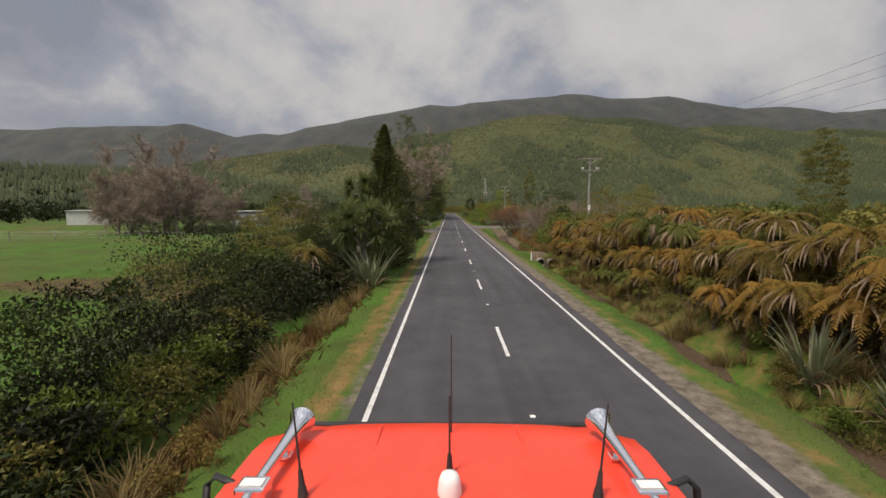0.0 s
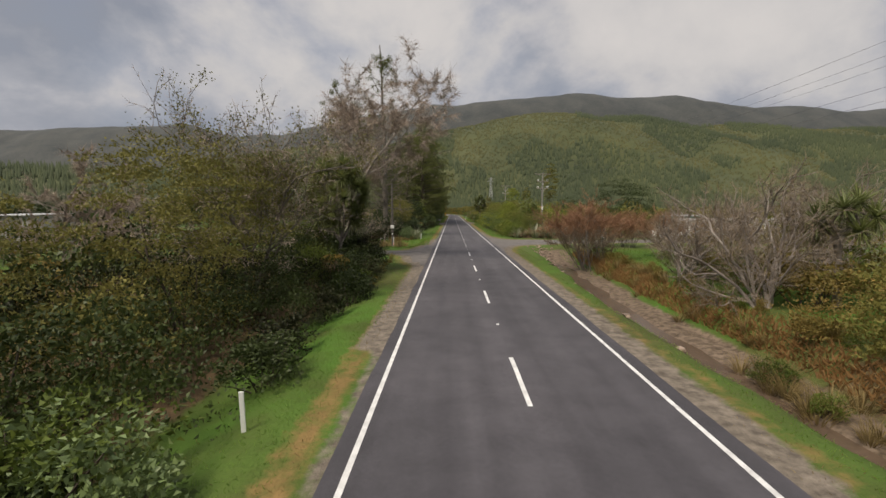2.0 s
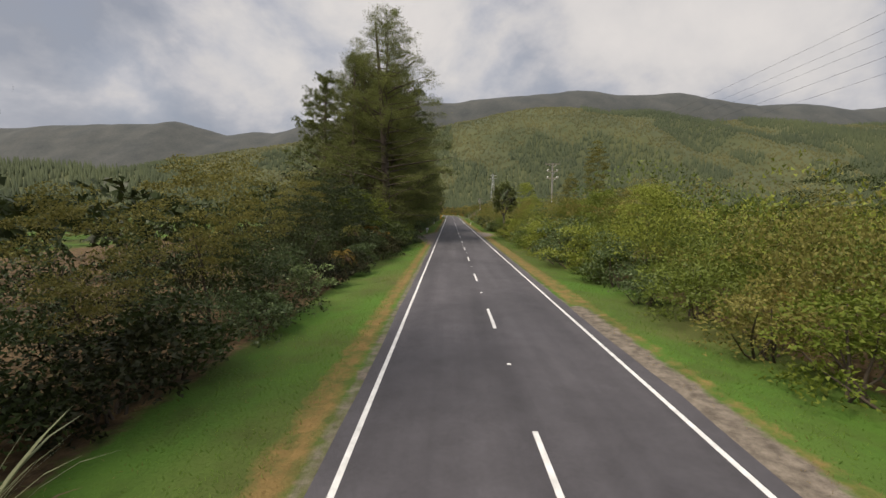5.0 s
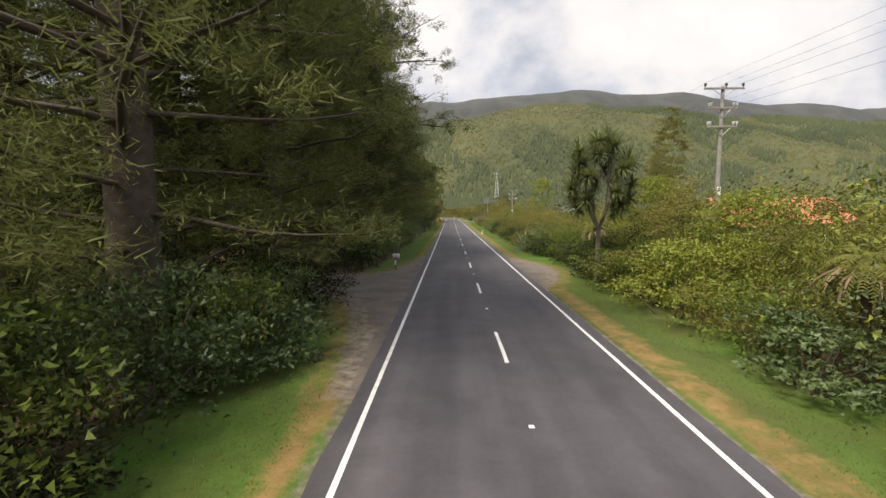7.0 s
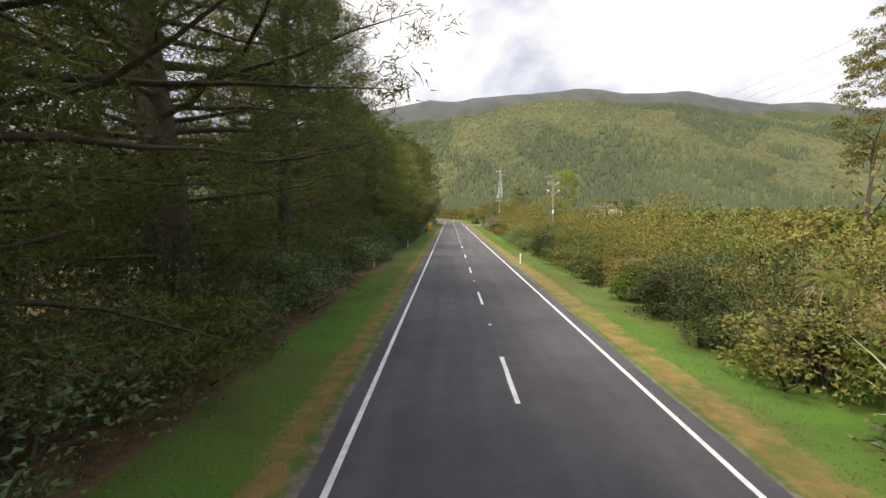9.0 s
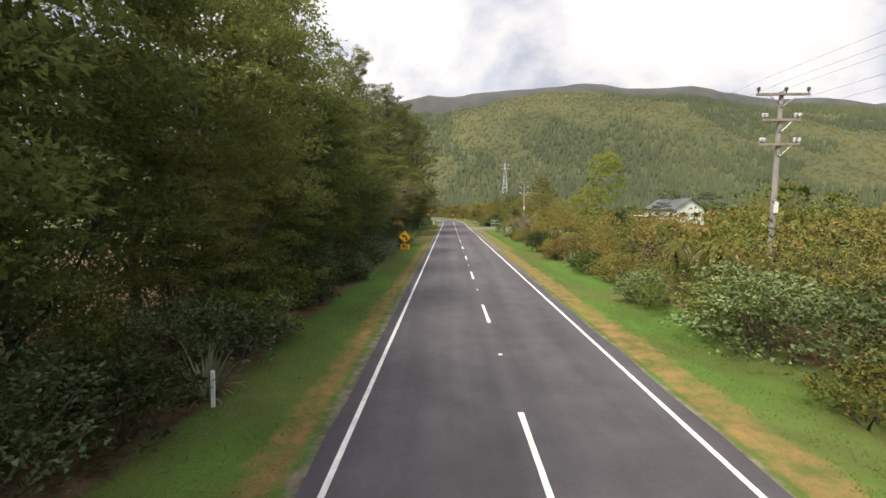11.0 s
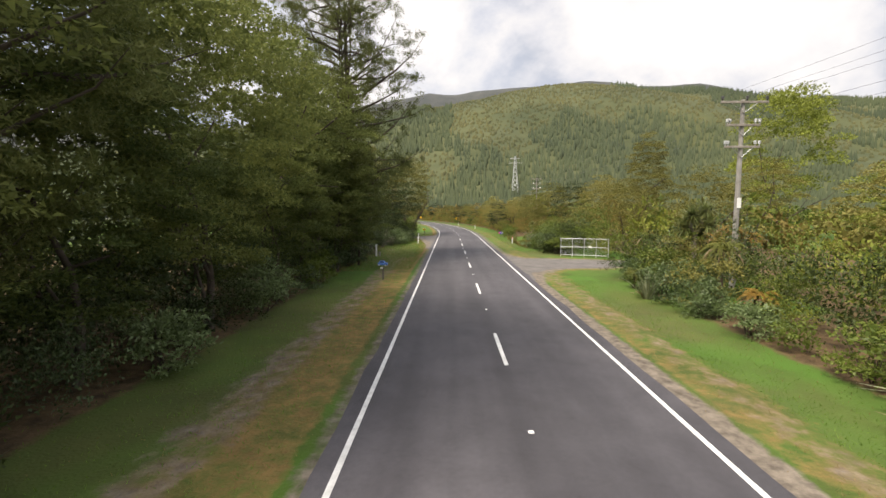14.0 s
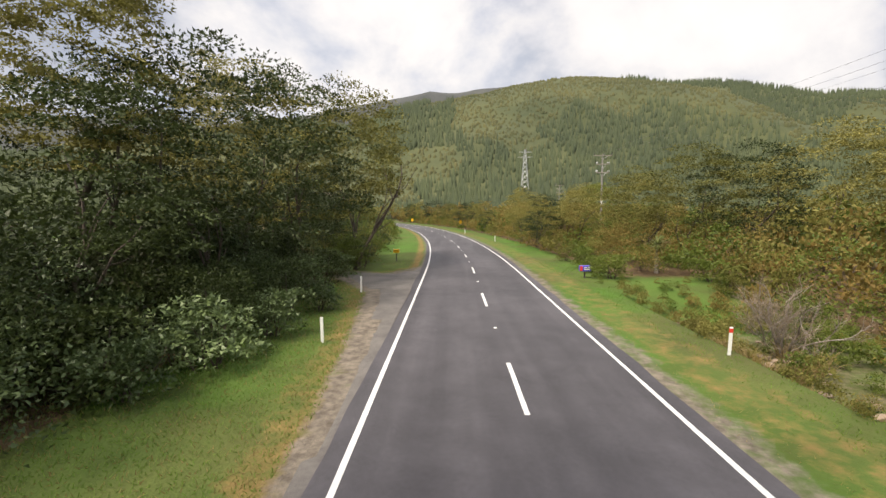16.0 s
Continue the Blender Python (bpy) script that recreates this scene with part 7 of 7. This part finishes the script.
# ---- buildings and vehicles ----
def house(x, y, rz, w, d, wall_h, roof_h, label, wall="board_white", roof="roof_grey", base=0.0):
    """A gabled house; the gable faces the near side."""
    t = thing("house", label, "house", "farm buildings")
    t.matrix_basis = pose(x, y, base, 0, 0, rz)
    part("wall", slab([(-w / 2, -0.3), (w / 2, -0.3), (w / 2, wall_h), (0, wall_h + roof_h), (-w / 2, wall_h)], -d / 2, d / 2), M[wall], t)
    for s in (-1, 1):
        ov = 0.35
        k = roof_h / (w / 2)
        pts = [(0, wall_h + roof_h + 0.03), (s * (w / 2 + ov), wall_h - ov * k + 0.03), (s * (w / 2 + ov), wall_h - ov * k + 0.13), (0, wall_h + roof_h + 0.13)]
        rf = part("roof", slab(pts if s < 0 else pts[::-1], -d / 2 - 0.4, d / 2 + 0.4), M[roof], t)
        for q in np.arange(-d / 2, d / 2, 0.8):
            part("batten", slab([(pts[2][0], pts[2][1] + 0.002), (pts[3][0], pts[3][1] + 0.002), (pts[3][0], pts[3][1] + 0.03), (pts[2][0], pts[2][1] + 0.03)], q, q + 0.06), M[roof], rf)
    for z in np.arange(0.3, wall_h, 0.22):
        part("board", boxed(0, -d / 2 - 0.008, z, w, 0.016, 0.19, 0.003), M[wall], t)
    for q in (-0.24, 0.24):
        win = part("window", boxed(q * w, -d / 2 - 0.03, wall_h * 0.6, w * 0.22, 0.05, 1.1, 0.01), M["white"], t)
        part("pane", boxed(q * w, -d / 2 - 0.058, wall_h * 0.6, w * 0.22 - 0.16, 0.01, 0.94, 0.002), M["glass"], win)
    for q in np.arange(-d / 2 + 1.2, d / 2 - 0.5, 2.6):
        win = part("window", boxed(-w / 2 - 0.03, q, wall_h * 0.6, 0.05, 1.2, 1.1, 0.01), M["white"], t)
        part("pane", boxed(-w / 2 - 0.058, q, wall_h * 0.6, 0.01, 1.04, 0.94, 0.002), M["glass"], win)
    return t


house(26.0, 190, 78, 7.0, 8, 3.3, 1.9, "cream house with a terracotta tiled roof behind the scrub", "cream", "terracotta")
house(53.0, 340, 8, 7.0, 11, 3.4, 2.2, "white weatherboard house with a grey gabled roof", base=1.0)
h2 = thing("carport", "low open carport with a pale flat roof", "carport", "farm buildings")
h2.location = (43, 333, 0)
part("roof", boxed(0, 0, 2.9, 7.5, 5, 0.16, 0.02), M["tin"], h2)
for a, b in itertools.product((-3.4, 3.4), (-2.2, 2.2)):
    part("post", boxed(a, b, 1.3, 0.12, 0.12, 3.1, 0.01), M["wood"], h2)


def shed(x, y, rz, w, d, h, wall, label, rise=0.4):
    """A lean-to shed of ribbed sheets."""
    t = thing("shed", label, "shed", "farm buildings")
    t.matrix_basis = pose(x, y, ground_z(x, y) - 0.05, 0, 0, rz)
    part("wall", slab([(-w / 2, -0.3), (w / 2, -0.3), (w / 2, h), (-w / 2, h)], -d / 2, d / 2), M[wall], t)
    bm = boxed(0, 0, 0, w + 0.4, d + 0.5, 0.08, 0.01)
    bmesh.ops.transform(bm, matrix=Matrix.Translation((0, 0, h + 0.12)) @ Matrix.Rotation(math.atan2(rise * 0.3, d), 4, "X"), verts=bm.verts[:])
    part("roof", bm, M["tin"], t)
    for q in np.arange(-w / 2 + 0.1, w / 2, 0.30):
        part("rib", boxed(q, -d / 2 - 0.012, h / 2, 0.05, 0.024, h, 0.004), M[wall], t)
    return t


shed(-73, 89, 20, 7.0, 5, 2.8, "board_white", "pale shed at the edge of the field")
shed(-38.7, 85, -5, 5, 4, 2.6, "tin", "small grey tin shed behind the scrub")
shed(44, 117, -4, 16, 6, 2.6, "board_white", "long white farm shed with a low roof")
shed(42, 125, 0, 6, 4, 3.4, "green_paint", "green painted farm shed with a flat roof")
shed(60, 118, -4, 12, 6, 2.8, "board_white", "white farm building beside the yard")

# screen of grey sheets with white posts at the farm entrance
t = thing("screen_fence", "grey sheet fence with white posts at the entrance", "fence", "paddock fences")
for k in range(6):
    x = 17.1 + 1.15 * k
    part("post", boxed(x, 110.4 + 0.1 * k, 0.95, 0.16, 0.12, 2.2, 0.01), M["white" if k in (0, 1, 5) else "tin"], t)
    if k < 5:
        part("panel", boxed(x + 0.575, 110.47 + 0.1 * k, 0.98, 1.02, 0.05, 1.95, 0.006), M["tin"], t)


def car(x, y, rz, paint, label):
    t = thing("car", label, "car", "parked cars")
    t.matrix_basis = pose(x, y, ground_z(x, y), 0, 0, rz)
    prof = [(-2.15, 0.35), (2.1, 0.35), (2.2, 0.75), (1.25, 0.95), (0.65, 1.48), (-1.7, 1.50), (-2.15, 1.0)]
    bm = slab(prof, -0.85, 0.85)
    bmesh.ops.bevel(bm, geom=bm.edges[:], offset=0.07, segments=2, affect="EDGES")
    part("body", bm, M[paint], t)
    for s in (-1, 1):
        part("window", slab([(1.02, 0.98), (0.58, 1.40), (-1.6, 1.42), (-1.85, 1.0)], s * 0.856 - 0.004, s * 0.856 + 0.004), M["glass"], t)
        part("headlight", boxed(2.14, s * 0.6, 0.72, 0.08, 0.36, 0.14, 0.02), M["white"], t)
        part("tail_light", boxed(-2.13, s * 0.68, 0.85, 0.05, 0.2, 0.25, 0.02), M["red"], t)
    part("windscreen", slab([(1.20, 1.0), (0.70, 1.44), (0.72, 1.46), (1.24, 1.0)], -0.72, 0.72), M["glass"], t)
    for a, b in itertools.product((-1.35, 1.35), (-0.78, 0.78)):
        w = part("wheel", rod(bmesh.new(), (a, b - 0.1, 0.33), (a, b + 0.1, 0.33), 0.33, 0.33, 18), M["black"], t)
        part("rim", rod(bmesh.new(), (a, b - 0.108, 0.33), (a, b + 0.108, 0.33), 0.19, 0.19, 12), M["steel"], w)


car(37.5, 106.5, 172, "car_silver", "silver estate car parked in the yard")
car(43.5, 108.5, 160, "white", "white car parked in the yard")
car(32.0, 110.0, 8, "white", "white car parked beside the shed")
car(49.5, 110, 10, "car_silver", "silver car parked beside the long shed")


# culvert pipes in the ditch
def culvert(x, y, rz, r, label):
    bm = bmesh.new()
    n = 18
    ring = [[bm.verts.new((q * math.cos(2 * math.pi * k / n), yy, q * math.sin(2 * math.pi * k / n))) for k in range(n)] for q, yy in ((r, 0), (r * 0.86, 0), (r * 0.86, 1.6), (r, 1.6))]
    for a, b in ((0, 1), (1, 2), (2, 3), (3, 0)):
        for k in range(n):
            j = (k + 1) % n
            bm.faces.new((ring[a][k], ring[a][j], ring[b][j], ring[b][k]))
    me = bpy.data.meshes.new("culvert_pipe")
    bm.to_mesh(me)
    bm.free()
    me.materials.append(M["concrete"])
    ob = tagged(new("culvert_pipe", me), label, "pipe", "culvert pipes")
    ob.matrix_basis = pose(x, y, -0.85, 0, 0, rz)


culvert(8.6, 44.0, 0, 0.42, "grey concrete culvert pipe in the ditch")
culvert(9.6, 43.8, 0, 0.42, "grey concrete culvert pipe in the ditch")
culvert(11.2, 94.0, -10, 0.5, "concrete culvert pipe under the farm entrance")


# stones in the creek bed
def stone_mesh(seed):
    bm = bmesh.new()
    bmesh.ops.create_icosphere(bm, subdivisions=1, radius=0.5)
    rng = np.random.default_rng(seed)
    for v in bm.verts:
        v.co *= float(rng.uniform(0.75, 1.2))
        v.co.z *= 0.6
    me = bpy.data.meshes.new("stone")
    bm.to_mesh(me)
    bm.free()
    me.materials.append(M["stone"])
    return me


STONES = [stone_mesh(s) for s in range(4)]
bed = tagged(new("creek_stones"), "brown and grey stones along the creek bed", "stones", kind="structure")
for k in range(280):
    y = PR.uniform(58, 98) if k < 230 else PR.uniform(358, 366)
    x = PR.normal(8.35, 0.5) + creek_x(y) if k < 230 else PR.normal(11.5, 1.2)
    ob = new("stone", STONES[k % 4])
    ob.parent = bed
    s = PR.uniform(0.14, 0.38) * (2.0 if k > 265 else 1)
    ob.matrix_basis = pose(x, y, ground_z(x, y) + s * 0.15, 0, 0, PR.uniform(0, 360)) @ Matrix.Diagonal((s * 1.3, s, s, 1))


# lattice tower on the hill's foot
t = thing("pylon", "grey steel lattice transmission tower", "pylon")
t.location = (60, 690, 22)
H = 32
for a, b in itertools.product((-1, 1), (-1, 1)):
    part("leg", rod(bmesh.new(), (a * 3, b * 3, -4), (a * 0.5, b * 0.5, H), 0.22, 0.14, 5), M["steel"], t)
for k in range(8):
    z0, z1 = H * k / 8, H * (k + 1) / 8
    r0, r1 = 3 - 2.5 * z0 / H, 3 - 2.5 * z1 / H
    for s in (-1, 1):
        part("brace", rod(bmesh.new(), (-r0, s * r0, z0), (r1, s * r1, z1), 0.12, 0.12, 4), M["steel"], t)
        part("brace", rod(bmesh.new(), (r0, s * r0, z0), (-r1, s * r1, z1), 0.12, 0.12, 4), M["steel"], t)
for z, w in ((H - 2, 5), (H - 6, 6)):
    part("arm", rod(bmesh.new(), (-w, 0, z), (w, 0, z), 0.18, 0.18, 4), M["steel"], t)


# ---- the red truck, where the way begins ----
def truck():
    t = thing("fire_truck", "bright red truck cab with chrome horns and aerials on its roof", "truck")
    t.location = (-0.108, 5.19, 0)
    R = 3.0
    # roof: crowned sheet with raised rim and rounded front corners
    bm = bmesh.new()
    nx_, ny_ = 28, 30
    rows_ = []
    for j in range(ny_ + 1):
        y = -1.6 + (2.48 + 1.6) * j / ny_
        inset = 0.0
        if y > 2.21:
            inset = 0.13 * ((y - 2.21) / 0.27) ** 2.4
        hw = 1.12 - inset
        row = []
        for i in range(nx_ + 1):
            f = -1 + 2 * i / nx_
            x = hw * f
            z = R - 0.045 * abs(f) ** 6 - 0.02 * f * f - 0.045 * max(0, (y - 2.26) / 0.22) ** 3
            if abs(abs(f) - 0.86) < 0.04:
                z += 0.012
            for rx in (-0.42, 0.42):
                if abs(x - rx * (1.05 - 0.03 * y)) < 0.03 and y < 2.2:
                    z += 0.010
            row.append(bm.verts.new((x, y, z)))
        rows_.append(row)
    for a, b in zip(rows_, rows_[1:]):
        for i in range(nx_):
            f_ = bm.faces.new((a[i], a[i + 1], b[i + 1], b[i]))
            f_.smooth = True
    roof = part("roof", bm, M["truck_red"], t)
    part("front_lip", boxed(0, 2.495, R - 0.072, 1.78, 0.04, 0.045, 0.012), M["black"], t, "thin black strip at the front edge")
    for x in (-0.40, 0.40):
        for y in (1.15, 2.2):
            part("seam", boxed(x * 1.02, y, R + 0.002, 0.012, 0.34, 0.006, 0.002), M["truck_red"], roof)
    # cab, body and wheels below
    part("cab", boxed(0, 0.45, 1.85, 2.14, 4.05, 2.16, 0.10), M["truck_red"], t)
    part("windscreen", boxed(0, 2.475, 2.15, 1.95, 0.04, 0.95, 0.02), M["glass"], t)
    part("bumper", boxed(0, 2.60, 0.72, 2.3, 0.28, 0.36, 0.05), M["steel"], t)
    part("rear_body", boxed(0, -3.9, 1.75, 2.3, 4.4, 2.3, 0.08), M["truck_red"], t)
    part("chassis", boxed(0, -1.6, 0.62, 0.9, 7.8, 0.25, 0.03), M["dark_metal"], t)
    for s in (-1, 1):
        for q in (0.9, -0.7):
            door = part("door", boxed(s * 1.075, q, 1.75, 0.03, 1.2, 1.7, 0.01), M["truck_red"], t)
            part("door_window", boxed(s * 1.094, q, 2.2, 0.012, 1.0, 0.62, 0.004), M["glass"], door)
            part("handle", boxed(s * 1.105, q - 0.45, 1.65, 0.03, 0.16, 0.04, 0.01), M["chrome"], door)
        part("headlight", rod(bmesh.new(), (s * 0.8, 2.48, 1.15), (s * 0.8, 2.56, 1.15), 0.12, 0.12, 16), M["beacon"], t)
        for y in (1.2, -3.6):
            w = part("wheel", rod(bmesh.new(), (s * 0.82, y, 0.5), (s * 1.12, y, 0.5), 0.5, 0.5, 24), M["black"], t)
            part("rim", rod(bmesh.new(), (s * 1.0, y, 0.5), (s * 1.128, y, 0.5), 0.27, 0.24, 18), M["steel"], w)
        # mirror bracket
        V, F = tubes([(np.array([(s * 1.08, 1.93, 2.93), (s * 1.19, 1.96, 2.95), (s * 1.24, 1.96, 2.90), (s * 1.26, 1.94, 2.6)]), np.full(4, 0.018))], 6)
        part("mirror_arm", fast_mesh("mirror_arm", V, F, M["black"], True), None, t)
        # air horn: flared trumpet on a stand, chrome driver box behind
        horn = thing("air_horn", "", "")
        horn.parent = t
        prof = [(-0.66, 0.020), (-0.40, 0.024), (-0.18, 0.032), (-0.07, 0.044), (-0.02, 0.062), (0.0, 0.074), (0.006, 0.076)]
        ax, bx = Vector((s * 0.885, 1.78, R + 0.050)), Vector((s * 0.862, 2.29, R + 0.076))
        d = (bx - ax).normalized()
        P = np.array([bx + d * q for q, r in prof])
        V, F = tubes([(P, np.array([r for q, r in prof]))], 20)
        part("trumpet", fast_mesh("trumpet", V, F, M["chrome"], True), None, horn, "polished chrome trumpet")
        V, F = tubes([(np.array([bx - d * 0.10, bx - d * 0.012]), np.array([0.02, 0.068]))], 20)
        part("trumpet_mouth", fast_mesh("trumpet_mouth", V, F, M["chrome"], True), None, horn)
        st = bmesh.new()
        m = ax.lerp(bx, 0.55)
        rod(st, (m.x, m.y, R - 0.03), (m.x, m.y, m.z), 0.012, 0.012, 8)
        box(st, m.x, m.y, R + 0.002, 0.07, 0.06, 0.02, 0.006)
        part("stand", st, M["chrome"], horn)
        part("driver", boxed(ax.x, ax.y - 0.05, R + 0.030, 0.135, 0.10, 0.10, 0.012), M["chrome"], horn, "square chrome driver box")
        part("driver_plate", boxed(ax.x, ax.y - 0.052, R + 0.083, 0.10, 0.05, 0.004, 0.001), M["white"], horn)
        # aerial leaning in
        ae = thing("aerial", "", "")
        ae.parent = t
        b0, b1 = Vector((s * 0.668, 1.75, R + 0.0)), Vector((s * 0.735, 1.84, R + 0.40))
        bm2 = bmesh.new()
        rod(bm2, b0, b0 + (b1 - b0) * 0.10, 0.024, 0.018, 10)
        rod(bm2, b0 + (b1 - b0) * 0.10, b0 + (b1 - b0) * 0.28, 0.016, 0.010, 8)
        part("aerial_base", bm2, M["black"], ae)
        part("whip", rod(bmesh.new(), b0 + (b1 - b0) * 0.28, b1, 0.006, 0.004, 6), M["black"], ae)
    bc = thing("beacon_dome", "", "")
    bc.parent = t
    V, F = tubes([(np.array([(0, 1.78, R - 0.02), (0, 1.78, R + 0.02), (0, 1.78, R + 0.06), (0, 1.78, R + 0.088), (0, 1.78, R + 0.098), (0, 1.78, R + 0.100)]), np.array([0.056, 0.056, 0.050, 0.040, 0.020, 0.001]))], 20)
    part("dome", fast_mesh("dome", V, F, M["beacon"], True), None, bc, "white plastic dome")
    mast = thing("mast_aerial", "", "")
    mast.parent = t
    bm2 = rod(bmesh.new(), (0, 1.92, R), (0, 1.92, R + 0.10), 0.018, 0.010, 8)
    part("aerial_base", bm2, M["black"], mast)
    part("whip", rod(bmesh.new(), (0, 1.92, R + 0.10), (0.0, 1.94, R + 0.39), 0.006, 0.004, 6), M["black"], mast)
    part("tall_whip", rod(bmesh.new(), (0.01, 2.30, R - 0.02), (0.012, 2.34, R + 0.57), 0.005, 0.003, 6), M["black"], mast)


truck()
